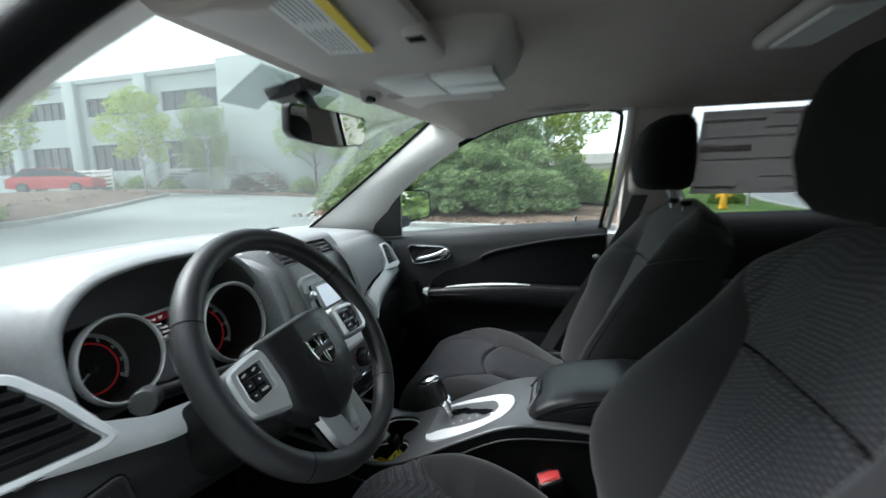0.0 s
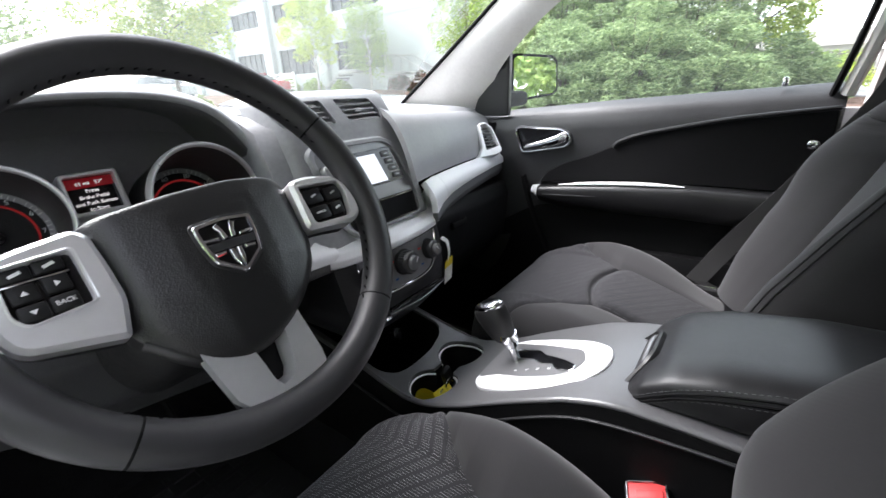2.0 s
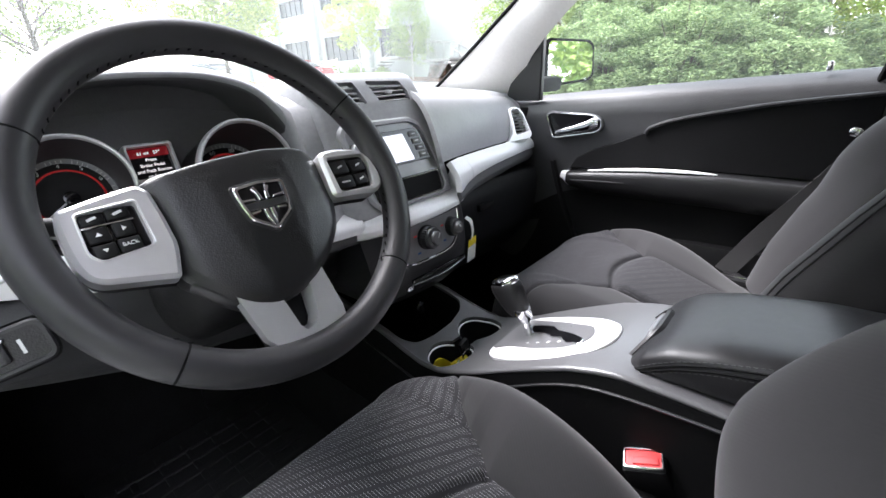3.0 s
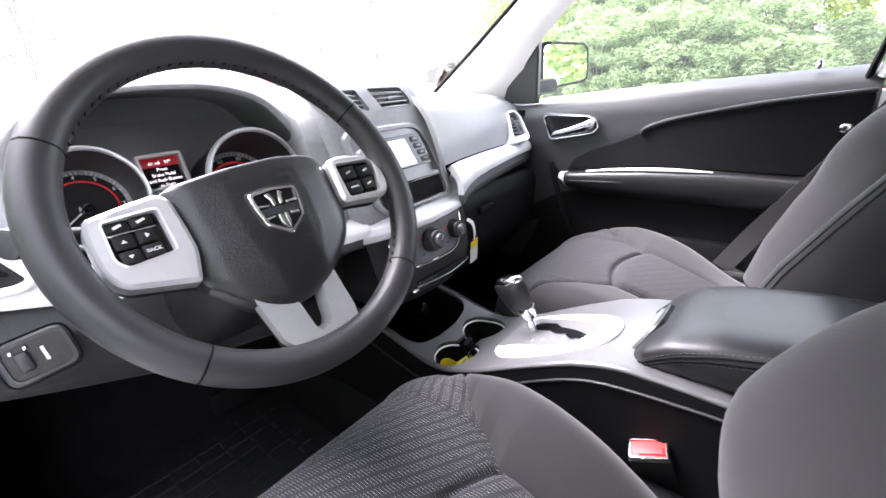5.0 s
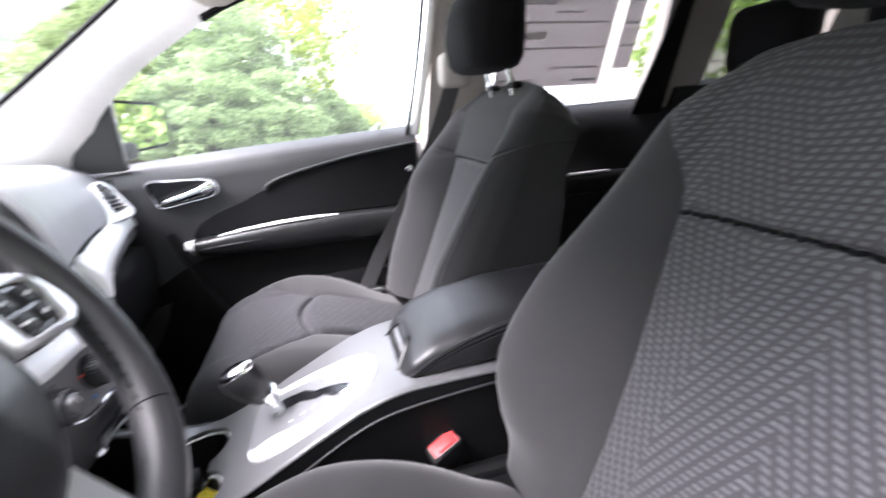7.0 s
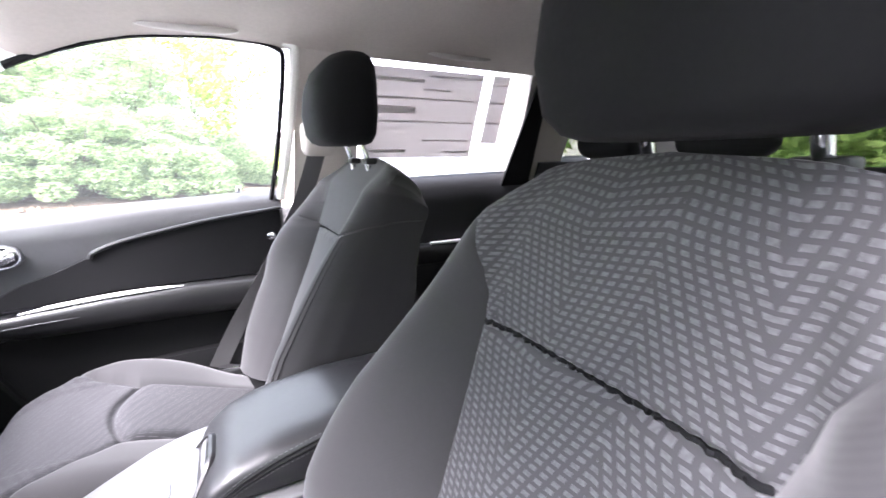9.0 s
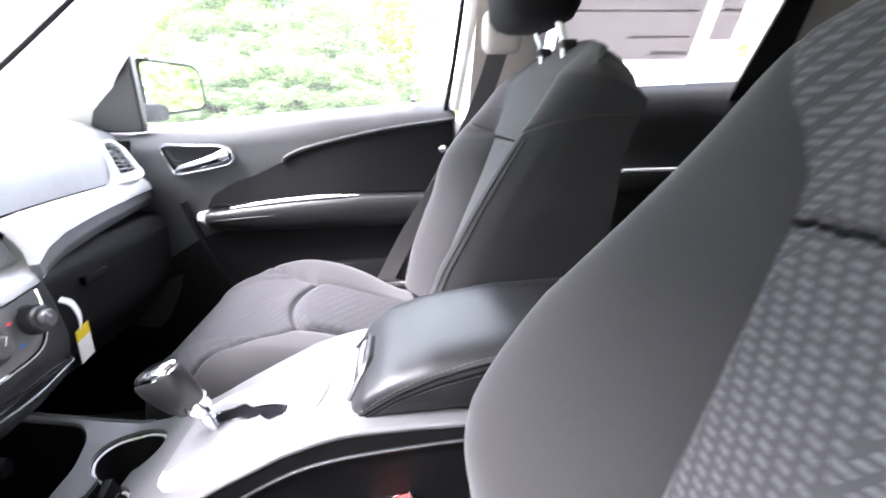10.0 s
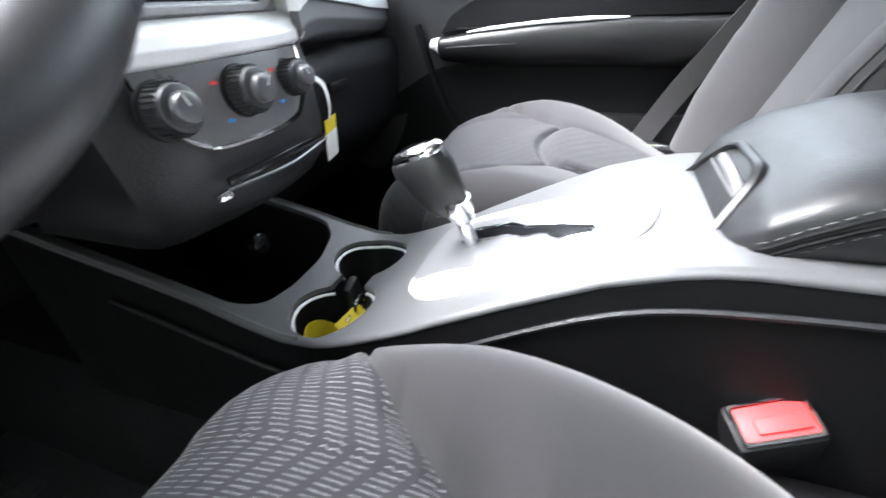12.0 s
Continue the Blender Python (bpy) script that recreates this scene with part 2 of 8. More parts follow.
def box(size, at=(0, 0, 0), bevel=0.0, turn=None, seg=2):
    bm = bmesh.new()
    bmesh.ops.create_cube(bm, size=1.0)
    bmesh.ops.scale(bm, vec=size, verts=bm.verts)
    if bevel:
        bmesh.ops.bevel(bm, geom=list(bm.edges), offset=min(bevel, 0.49 * min(size)), segments=seg, affect="EDGES", profile=0.5)
    if turn is not None:
        bmesh.ops.transform(bm, matrix=turn, verts=bm.verts)
    bmesh.ops.translate(bm, vec=at, verts=bm.verts)
    return bm


def drum(radius, depth, at, axis=(0, 0, 1), radius2=None, bevel=0.0, seg=24):
    bm = bmesh.new()
    bmesh.ops.create_cone(bm, cap_ends=True, segments=seg, radius1=radius, radius2=radius if radius2 is None else radius2, depth=depth)
    if bevel:
        rim = [e for e in bm.edges if abs(e.verts[0].co.z - e.verts[1].co.z) < 1e-6]
        bmesh.ops.bevel(bm, geom=rim, offset=bevel, segments=2, affect="EDGES", profile=0.5)
    turn = Vector((0, 0, 1)).rotation_difference(Vector(axis)).to_matrix().to_4x4()
    bmesh.ops.transform(bm, matrix=Matrix.Translation(at) @ turn, verts=bm.verts)
    return bm


def spline(points, steps=8, closed=False):
    """A smooth run of points through the given ones (Catmull-Rom)."""
    p = [Vector(q) for q in points]
    n = len(p)
    out = []
    for i in range(n if closed else n - 1):
        a, b = p[i], p[(i + 1) % n]
        before = p[i - 1] if closed or i else a * 2 - b
        after = p[(i + 2) % n] if closed or i + 2 < n else b * 2 - a
        for s in range(steps):
            t = s / steps
            out.append(0.5 * ((2 * a) + (b - before) * t + (2 * before - 5 * a + 4 * b - after) * t * t + (3 * a - before - 3 * b + after) * t ** 3))
    if not closed:
        out.append(p[-1])
    return out


def tube(points, radius, seg=10, closed=False, flat=1.0, taper=None):
    """A round bar along a run of points; flat squeezes it across."""
    pts = [Vector(q) for q in points]
    n = len(pts)
    bm = bmesh.new()
    rings = []
    side = None
    for i in range(n):
        ahead = pts[(i + 1) % n] if closed or i + 1 < n else pts[i]
        behind = pts[i - 1] if closed or i else pts[i]
        way = (ahead - behind).normalized()
        if side is None:
            side = way.orthogonal().normalized()
        side = (side - way * side.dot(way)).normalized()
        other = way.cross(side)
        r = radius * (taper[i] if taper else 1)
        rings.append([bm.verts.new(pts[i] + r * (math.cos(a) * side + flat * math.sin(a) * other)) for a in (2 * math.pi * j / seg for j in range(seg))])
    for i in range(n if closed else n - 1):
        a, b = rings[i], rings[(i + 1) % n]
        shift = 0
        if closed and i == n - 1:
            shift = min(range(seg), key=lambda s: (a[0].co - b[s].co).length)
        for j in range(seg):
            bm.faces.new((a[j], a[(j + 1) % seg], b[(j + 1 + shift) % seg], b[(j + shift) % seg]))
    if not closed:
        bm.faces.new(rings[0][::-1])
        bm.faces.new(rings[-1])
    return bm


def loft(rings, caps=True, closed_ring=True):
    """A skin over rings of points of equal number."""
    n = len(rings[0])
    verts = [Vector(p) for r in rings for p in r]
    faces = []
    for i in range(len(rings) - 1):
        for j in range(n if closed_ring else n - 1):
            faces.append((i * n + j, i * n + (j + 1) % n, (i + 1) * n + (j + 1) % n, (i + 1) * n + j))
    bm = bmesh.new()
    vs = [bm.verts.new(v) for v in verts]
    for f in faces:
        bm.faces.new([vs[i] for i in f])
    if caps and closed_ring:
        bm.faces.new([vs[j] for j in range(n)][::-1])
        bm.faces.new([vs[(len(rings) - 1) * n + j] for j in range(n)])
    return bm


def sheet(f, nu, nv, thick=0.0, uv=True, lay=None):
    """A surface f(u, v), u and v in 0..1, given a thickness on its back side."""
    pts = [[Vector(f(i / nu, j / nv)) for j in range(nv + 1)] for i in range(nu + 1)]
    verts, uvs, faces = [], [], []
    run = [[0.0] * (nv + 1) for _ in range(nu + 1)]
    mid = nu // 2
    for j in range(1, nv + 1):
        step = (pts[mid][j] - pts[mid][j - 1]).length
        for i in range(nu + 1):
            run[i][j] = run[i][j - 1] + step
    for i in range(nu + 1):
        for j in range(nv + 1):
            verts.append(pts[i][j])
    midrow = nv // 2
    cross = [0.0]
    for i in range(1, nu + 1):
        cross.append(cross[-1] + (pts[i][midrow] - pts[i - 1][midrow]).length)
    for i in range(nu + 1):
        for j in range(nv + 1):
            uvs.append(lay(i / nu, j / nv) if lay else (cross[i] - cross[mid], run[i][j]))
    w = nv + 1
    for i in range(nu):
        for j in range(nv):
            faces.append((i * w + j, (i + 1) * w + j, (i + 1) * w + j + 1, i * w + j + 1))
    if thick:
        base = len(verts)
        normal = [[Vector() for _ in range(w)] for _ in range(nu + 1)]
        for i in range(nu + 1):
            for j in range(w):
                du = pts[min(i + 1, nu)][j] - pts[max(i - 1, 0)][j]
                dv = pts[i][min(j + 1, nv)] - pts[i][max(j - 1, 0)]
                normal[i][j] = du.cross(dv).normalized()
        for i in range(nu + 1):
            for j in range(w):
                verts.append(pts[i][j] - normal[i][j] * thick)
                uvs.append(uvs[i * w + j])
        faces += [tuple(base + q for q in reversed(fc)) for fc in faces[:nu * nv]]
        for i in range(nu):
            faces.append((i * w, base + i * w, base + (i + 1) * w, (i + 1) * w))
            faces.append((i * w + nv, (i + 1) * w + nv, base + (i + 1) * w + nv, base + i * w + nv))
        for j in range(nv):
            faces.append((j, j + 1, base + j + 1, base + j))
            faces.append((nu * w + j, base + nu * w + j, base + nu * w + j + 1, nu * w + j + 1))
    return mesh_of("sheet", verts, faces, uvs if uv else None)


def plate(outline, depth, place, bevel=0.0, hole=None):
    """A flat plate cut to a 2D outline, standing depth proud of the plane of the pose 'place' (its x, y), with an optional hole."""
    bm = bmesh.new()
    def ring(pts, z):
        return [bm.verts.new(place @ Vector((p[0], p[1], z))) for p in pts]
    area = sum(outline[i][0] * outline[(i + 1) % len(outline)][1] - outline[(i + 1) % len(outline)][0] * outline[i][1] for i in range(len(outline)))
    if area < 0:
        outline = outline[::-1]
    def inset(pts, d):
        out, n = [], len(pts)
        for i in range(n):
            a, b, c = Vector(pts[i - 1][:2]), Vector(pts[i][:2]), Vector(pts[(i + 1) % n][:2])
            e1, e2 = (b - a).normalized(), (c - b).normalized()
            n1, n2 = Vector((-e1.y, e1.x)), Vector((-e2.y, e2.x))
            m = (n1 + n2)
            m = m.normalized() if m.length > 1e-6 else n1
            k = d / max(0.4, m.dot(n1))
            out.append((b.x + m.x * k, b.y + m.y * k))
        return out
    low, high = ring(outline, 0.0), ring(outline, depth - bevel)
    n = len(outline)
    for j in range(n):
        bm.faces.new((low[j], low[(j + 1) % n], high[(j + 1) % n], high[j]))
    top = high
    if bevel:
        top = ring(inset(outline, bevel), depth)
        for j in range(n):
            bm.faces.new((high[j], high[(j + 1) % n], top[(j + 1) % n], top[j]))
    if hole is None:
        bm.faces.new(top)
        bm.faces.new(low[::-1])
        return bm
    if sum(hole[i][0] * hole[(i + 1) % len(hole)][1] - hole[(i + 1) % len(hole)][0] * hole[i][1] for i in range(len(hole))) < 0:
        hole = hole[::-1]
    htop, hlow = ring(hole, depth), ring(hole, 0.0)
    m = len(hole)
    for j in range(m):
        bm.faces.new((htop[j], htop[(j + 1) % m], hlow[(j + 1) % m], hlow[j]))
    def bridge(a, b):
        edges = [e for e in bm.edges if (e.verts[0] in a and e.verts[1] in a) or (e.verts[0] in b and e.verts[1] in b)]
        want = []
        for loop in (a, b):
            for i in range(len(loop)):
                e = bm.edges.get((loop[i], loop[(i + 1) % len(loop)]))
                want.append(e)
        bmesh.ops.bridge_loops(bm, edges=want)
    bridge(top, htop)
    bridge(low, hlow)
    return bm


def rounded(points, r=0.006, steps=4):
    """The corners of a 2D outline, rounded."""
    out, n = [], len(points)
    for i in range(n):
        a, b, c = Vector(points[i - 1]), Vector(points[i]), Vector(points[(i + 1) % n])
        d1, d2 = (a - b), (c - b)
        k = min(r, 0.45 * d1.length, 0.45 * d2.length)
        p, q = b + d1.normalized() * k, b + d2.normalized() * k
        for s in range(steps + 1):
            t = s / steps
            out.append(tuple((1 - t) ** 2 * p + 2 * t * (1 - t) * b + t * t * q))
    return out


def rect(x0, y0, x1, y1, r=0.006, steps=4):
    return rounded([(x0, y0), (x1, y0), (x1, y1), (x0, y1)], r, steps)


def words(text, size, place, mat, parent, depth=0.0004, name="lettering"):
    """Raised lettering, turned into a mesh."""
    cu = bpy.data.curves.new(name, "FONT")
    cu.body, cu.size, cu.extrude, cu.align_x, cu.align_y = text, size, depth, "CENTER", "CENTER"
    tmp = new(name, cu)
    me = bpy.data.meshes.new_from_object(tmp.evaluated_get(bpy.context.evaluated_depsgraph_get()))
    bpy.data.objects.remove(tmp)
    me.materials.clear()
    me.transform(place)
    return part(name, me, mat, parent, smooth=0)


def basis(origin, x, y):
    """A pose with the given origin and directions of x and y."""
    x, y = Vector(x).normalized(), Vector(y).normalized()
    z = x.cross(y).normalized()
    y = z.cross(x)
    m = Matrix((x, y, z)).transposed().to_4x4()
    m.translation = origin
    return m


def ramp(x, a, b):
    t = min(1.0, max(0.0, (x - a) / (b - a)))
    return t * t * (3 - 2 * t)


def through_points(x, table):
    """Straight-line reading of a small table of (x, value...)."""
    table = sorted(table)
    if x <= table[0][0]:
        return table[0][1:]
    for a, b in zip(table, table[1:]):
        if x <= b[0]:
            t = (x - a[0]) / (b[0] - a[0])
            return tuple(p + (q - p) * t for p, q in zip(a[1:], b[1:]))
    return table[-1][1:]


def smooth_read(v, table):
    """A rounded reading of a table, the mean of five close by."""
    got = [through_points(min(1.0, max(0.0, v + d)), table) for d in (-0.03, -0.015, 0.0, 0.015, 0.03)]
    return [sum(g[i] for g in got) / 5 for i in range(len(got[0]))]


def bm_mesh(bm, name="solid"):
    me = bpy.data.meshes.new(name)
    bmesh.ops.recalc_face_normals(bm, faces=bm.faces)
    bm.to_mesh(me)
    bm.free()
    return me


def cut(me, cutters):
    """A mesh with the cutters taken out of it."""
    a = new("work", me)
    tools = []
    for c in cutters:
        cm = bpy.data.meshes.new("cutter")
        bmesh.ops.recalc_face_normals(c, faces=c.faces)
        c.to_mesh(cm)
        c.free()
        t = new("cutter", cm)
        tools.append(t)
        mod = a.modifiers.new("cut", "BOOLEAN")
        mod.operation, mod.object, mod.solver = "DIFFERENCE", t, "EXACT"
    out = bpy.data.meshes.new_from_object(a.evaluated_get(bpy.context.evaluated_depsgraph_get()))
    for t in tools + [a]:
        bpy.data.objects.remove(t)
    return out


# ---- the car's shell: floor, roof lining, pillars, glass ----
def side_x(z):
    """The lean of the side glass."""
    return 0.74 - 0.4 * (max(z, 0.92) - 1.02)


floor_ = solid("floor", box((1.50, 3.60, 0.06), (0, -0.85, 0.20), 0.01), CARPET, "dark carpeted floor of the car", "floor", "structure")
solid("wall_front", sheet(lambda u, v: (-0.76 + 1.52 * u, 0.72 + 0.20 * ramp(v, 0.0, 0.5), 0.23 + 0.80 * v), 6, 10, 0.02), CARPET,
      "dark carpeted firewall under the dashboard", "wall", "structure")
tunnel = solid("floor_tunnel", loft([[(x * k, y, z) for x, z in ((-0.17, 0.22), (-0.15, 0.36), (-0.10, 0.41), (0.10, 0.41), (0.15, 0.36), (0.17, 0.22))] for y, k in ((0.85, 0.9), (0.4, 0.9), (-1.0, 1.0))]),
               CARPET, "carpeted transmission tunnel between the seats", "floor", "structure")

ROOF_EDGE = [(-2.60, 0.560, 1.36), (-2.0, 0.575, 1.405), (-1.25, 0.58, 1.424), (-0.775, 0.58, 1.428), (-0.50, 0.580, 1.430), (-0.348, 0.578, 1.436), (-0.207, 0.583, 1.424),
             (-0.10, 0.594, 1.398), (-0.01, 0.606, 1.362), (0.06, 0.62, 1.405), (0.137, 0.632, 1.441)]
ROOF_TOP = [(-2.60, 1.43), (-2.0, 1.49), (-0.9, 1.525), (-0.4, 1.525), (-0.1, 1.51), (0.05, 1.485), (0.137, 1.452)]


def headliner(u, v):
    y = 0.137 - 2.46 * v
    xe, ze = through_points(y, ROOF_EDGE)
    zc, = through_points(y, ROOF_TOP)
    s = 2 * u - 1
    bow = 1 - abs(s) ** 2.4
    return (s * xe, y + 0.065 * (1 - s * s) * (1 - ramp(v, 0.0, 0.25)), ze + (zc - ze) * bow)


solid("ceiling", sheet(headliner, 40, 60, -0.012), HEADLINE, "warm grey felt headliner of the car roof", "ceiling", "structure")
solid("roof_skin", sheet(lambda u, v: tuple(a + b for a, b in zip(headliner(u, v), ((2 * u - 1) * 0.03, 0, 0.045)))
                         , 20, 30, -0.004), PAINT, "silver painted roof panel of the car", "roof", "structure")

# curves of the windscreen's edge and of the front door's opening, bottom to top
SCREEN_EDGE = spline([(0.612, 0.668, 1.045), (0.622, 0.50, 1.168), (0.630, 0.30, 1.318), (0.632, 0.137, 1.441)], 4)
DOOR_EDGE = spline([(0.738, 0.425, 1.00), (0.700, 0.335, 1.13), (0.657, 0.20, 1.238), (0.630, 0.081, 1.308), (0.606, -0.01, 1.358)], 3)


def pillar_a(side):
    def f(u, v):
        a = SCREEN_EDGE[round(u * (len(SCREEN_EDGE) - 1))]
        b = DOOR_EDGE[round(u * (len(DOOR_EDGE) - 1))]
        p = a.lerp(b, v)
        swell = math.sin(math.pi * v) * 0.016
        return (side * (p.x - swell), p.y - swell * 0.6, p.z)
    return sheet(f, 12, 8, 0.03 * -side)


for side, name in ((1, "pillar_right"), (-1, "pillar_left")):
    solid(name, pillar_a(side), PILLAR, "pale grey moulded windscreen pillar trim", "pillar", "structure")
    solid("windscreen_seal", tube([(side * (p.x - 0.004), p.y - 0.004, p.z - 0.003) for p in SCREEN_EDGE], 0.0055, 6), SEAL, "black rubber windscreen edge seal", "seal", "structure")


def windscreen(u, v):
    s = 2 * u - 1
    bx, by, bz = s * 0.625, 0.885 - 0.21 * s * s, 1.062 - 0.012 * s * s
    tx, ty, tz = s * 0.640, 0.215 - 0.068 * s * s, 1.460 - 0.012 * s * s
    swell = 0.035 * math.sin(math.pi * v)
    return (bx + (tx - bx) * v, by + (ty - by) * v + swell, bz + (tz - bz) * v + swell)


glass = solid("window_1", sheet(windscreen, 20, 12, 0.004), HAZED, "clear laminated windscreen of the car", "window", "structure")
glass.visible_shadow = False
solid("windscreen_header_seal", tube([(x, 0.20 - 0.066 * (x / 0.632) ** 2, 1.449 - 0.010 * (x / 0.632) ** 2) for x in np.linspace(-0.63, 0.63, 25)], 0.005, 6), SEAL,
      "thin black seal along the windscreen header", "seal", "structure")


def side_sheet(corners, mat, name, label, category, off=0.0, thick=0.004, nu=6, nv=8, shadow=True, side=1):
    """A panel on the leaning side plane between four corners (y, z), in the order front bottom, rear bottom, rear top, front top."""
    (a, b, c, d) = [Vector((0, *q)) for q in corners]
    def f(u, v):
        p = a.lerp(b, u).lerp(d.lerp(c, u), v)
        return (side * (side_x(p.z) + off), p.y, p.z)
    ob = solid(name, sheet(f, nu, nv, thick), mat, label, category, "structure")
    ob.visible_shadow = shadow
    return ob


side_sheet([(0.43, 1.00), (-0.47, 1.02), (-0.52, 1.44), (0.02, 1.40)], GREEN_TINT, "window_2", "clear glass of the front passenger door", "window", 0.022, shadow=False)
side_sheet([(-0.68, 1.06), (-1.32, 1.08), (-1.25, 1.44), (-0.68, 1.44)], DARK_TINT, "window_3", "lightly tinted glass of the rear passenger door", "window", 0.022, shadow=False)
side_sheet([(-1.50, 1.12), (-2.02, 1.15), (-1.98, 1.40), (-1.50, 1.42)], DEEP_TINT, "window_4", "tinted rear quarter glass", "window", 0.022, shadow=False)
side_sheet([(-0.68, 1.06), (-1.32, 1.08), (-1.25, 1.44), (-0.68, 1.44)], DARK_TINT, "window_5", "lightly tinted glass of the rear door behind the driver", "window", 0.022, shadow=False, side=-1)
side_sheet([(-1.50, 1.12), (-2.02, 1.15), (-1.98, 1.40), (-1.50, 1.42)], DEEP_TINT, "window_6", "tinted rear quarter glass behind the driver", "window", 0.022, shadow=False, side=-1)

for side in (1, -1):
    tag = "right" if side > 0 else "left"
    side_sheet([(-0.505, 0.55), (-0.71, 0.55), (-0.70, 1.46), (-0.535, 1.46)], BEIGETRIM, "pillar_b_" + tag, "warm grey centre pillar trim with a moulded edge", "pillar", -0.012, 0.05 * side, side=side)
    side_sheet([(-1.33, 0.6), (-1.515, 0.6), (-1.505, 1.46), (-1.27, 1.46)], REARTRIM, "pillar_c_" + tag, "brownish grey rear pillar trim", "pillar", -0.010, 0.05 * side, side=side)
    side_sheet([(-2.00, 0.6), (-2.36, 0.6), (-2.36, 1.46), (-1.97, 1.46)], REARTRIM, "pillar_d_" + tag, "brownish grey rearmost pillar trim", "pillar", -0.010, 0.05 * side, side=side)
    side_sheet([(-1.40, 0.20), (-2.36, 0.20), (-2.36, 1.15), (-1.40, 1.13)], HARD, "wall_rear_" + tag, "dark moulded trim beside the load space", "wall", -0.02, 0.06 * side, side=side)
side_sheet([(-1.250, 1.05), (-1.372, 1.05), (-1.340, 1.45), (-1.305, 1.45)], SEAL, "window_frame_rear", "black rear frame of the rear door window", "window frame", -0.022, 0.008)
solid("wall_tail", box((1.5, 0.06, 0.90), (0, -2.36, 0.62), 0.01), HARD, "dark plastic tailgate trim", "wall", "structure")
tail = solid("window_7", sheet(lambda u, v: (-0.655 + 1.31 * u, -2.32 + 0.12 * v, 1.06 + 0.36 * v), 4, 4, 0.004), DEEP_TINT, "dark tinted tailgate glass", "window", "structure")
tail.visible_shadow = False

# black seals of the passenger window and of the driver's open doorway
FRONT_OPENING = [(side_x(z) - 0.004, y, z) for y, z in ((0.03, 1.342), (-0.05, 1.376), (-0.13, 1.402), (-0.207, 1.420), (-0.348, 1.432), (-0.44, 1.431), (-0.492, 1.418), (-0.503, 1.395), (-0.496, 1.30), (-0.478, 1.15), (-0.458, 1.03))]
solid("window_seal", tube(spline(FRONT_OPENING, 4), 0.010, 8, flat=0.7), SEAL, "black rubber frame of the passenger window", "seal", "structure")
solid("door_flange", tube(spline([(x - 0.010, y - 0.026, z + 0.012) for x, y, z in FRONT_OPENING[4:]], 4), 0.013, 8), PILLAR, "pale painted flange of the door opening", "trim", "structure")
DOORWAY = [(-0.76, 0.46, 0.9), (-0.735, 0.41, 1.02), (-0.70, 0.335, 1.145), (-0.668, 0.22, 1.245), (-0.655, 0.08, 1.33), (-0.635, -0.05, 1.39), (-0.62, -0.25, 1.44), (-0.62, -0.45, 1.45), (-0.64, -0.56, 1.40), (-0.70, -0.55, 1.1), (-0.74, -0.54, 0.6)]
solid("doorway_seal", tube(spline(DOORWAY, 6), 0.019, 10), SEAL, "thick black weatherstrip round the open driver's doorway", "seal", "structure")
solid("wall_sill_left", box((0.14, 1.1, 0.16), (-0.74, -0.05, 0.26), 0.03), HARD, "black scuff plate on the driver's door sill", "sill", "structure")
solid("wall_left", side_sheet([(-0.70, 0.22), (-1.40, 0.22), (-1.40, 1.08), (-0.70, 1.06)], HARD, "wall_left_trim", "dark inner trim of the closed rear door", "wall", -0.02, -0.06, side=-1).data.copy(), HARD,
      "dark outer skin of the closed rear door", "wall", "structure").location = (-0.05, 0, 0)
solid("wall_right", sheet(lambda u, v: (0.80, 0.95 - 2.35 * u, 0.15 + 0.86 * v), 8, 6, -0.02), PAINT, "silver outer skin of the passenger side", "wall", "structure")


for s in (1, -1):
    solid("wall_kick_right" if s > 0 else "wall_kick_left", box((0.02, 0.62, 0.80), (s * 0.715, 0.66, 0.58), 0.005), CARPET, "dark kick panel at the side of the footwell", "wall", "structure")


# Unseen shelf, added to keep sky light out of the footwells.
solid("wall_leak_stop", sheet(lambda u, v: (-0.76 + 1.52 * u, 0.46 + 0.50 * v, 0.985 + 0.02 * v), 6, 6, 0.015), CARPET, "dark unseen shelf added under the dash top to stop light leaks", "wall", "structure")

# ---- the dashboard ----
dash = thing("dashboard", (0, 0.40, 0.60), "charcoal moulded dashboard with satin silver trim and round-edged vents", "dashboard")
PASS = [(0.06, 0.240, 1.080, 0.128, 0.930, 0.864), (0.09, 0.250, 1.076, 0.140, 0.928, 0.867), (0.13, 0.262, 1.072, 0.155, 0.926, 0.877), (0.20, 0.288, 1.066, 0.182, 0.921, 0.879), (0.30, 0.318, 1.058, 0.216, 0.914, 0.875), (0.42, 0.350, 1.050, 0.252, 0.906, 0.870),
        (0.50, 0.372, 1.044, 0.276, 0.900, 0.865), (0.56, 0.388, 1.040, 0.294, 0.897, 0.862), (0.62, 0.400, 1.035, 0.308, 0.896, 0.860), (0.66, 0.408, 1.030, 0.318, 0.896, 0.858), (0.715, 0.418, 1.024, 0.328, 0.896, 0.856)]
LEFT = [(-0.715, 0.32, 1.030, 0.292, 1.018, 0.915), (-0.66, 0.31, 1.045, 0.262, 1.016, 0.905), (-0.62, 0.30, 1.055, 0.246, 0.998, 0.897), (-0.58, 0.29, 1.062, 0.234, 0.960, 0.888), (-0.54, 0.28, 1.066, 0.222, 0.925, 0.880),
        (-0.48, 0.274, 1.066, 0.204, 0.902, 0.868), (-0.30, 0.262, 1.070, 0.180, 0.880, 0.850), (-0.14, 0.252, 1.076, 0.165, 0.878, 0.846)]


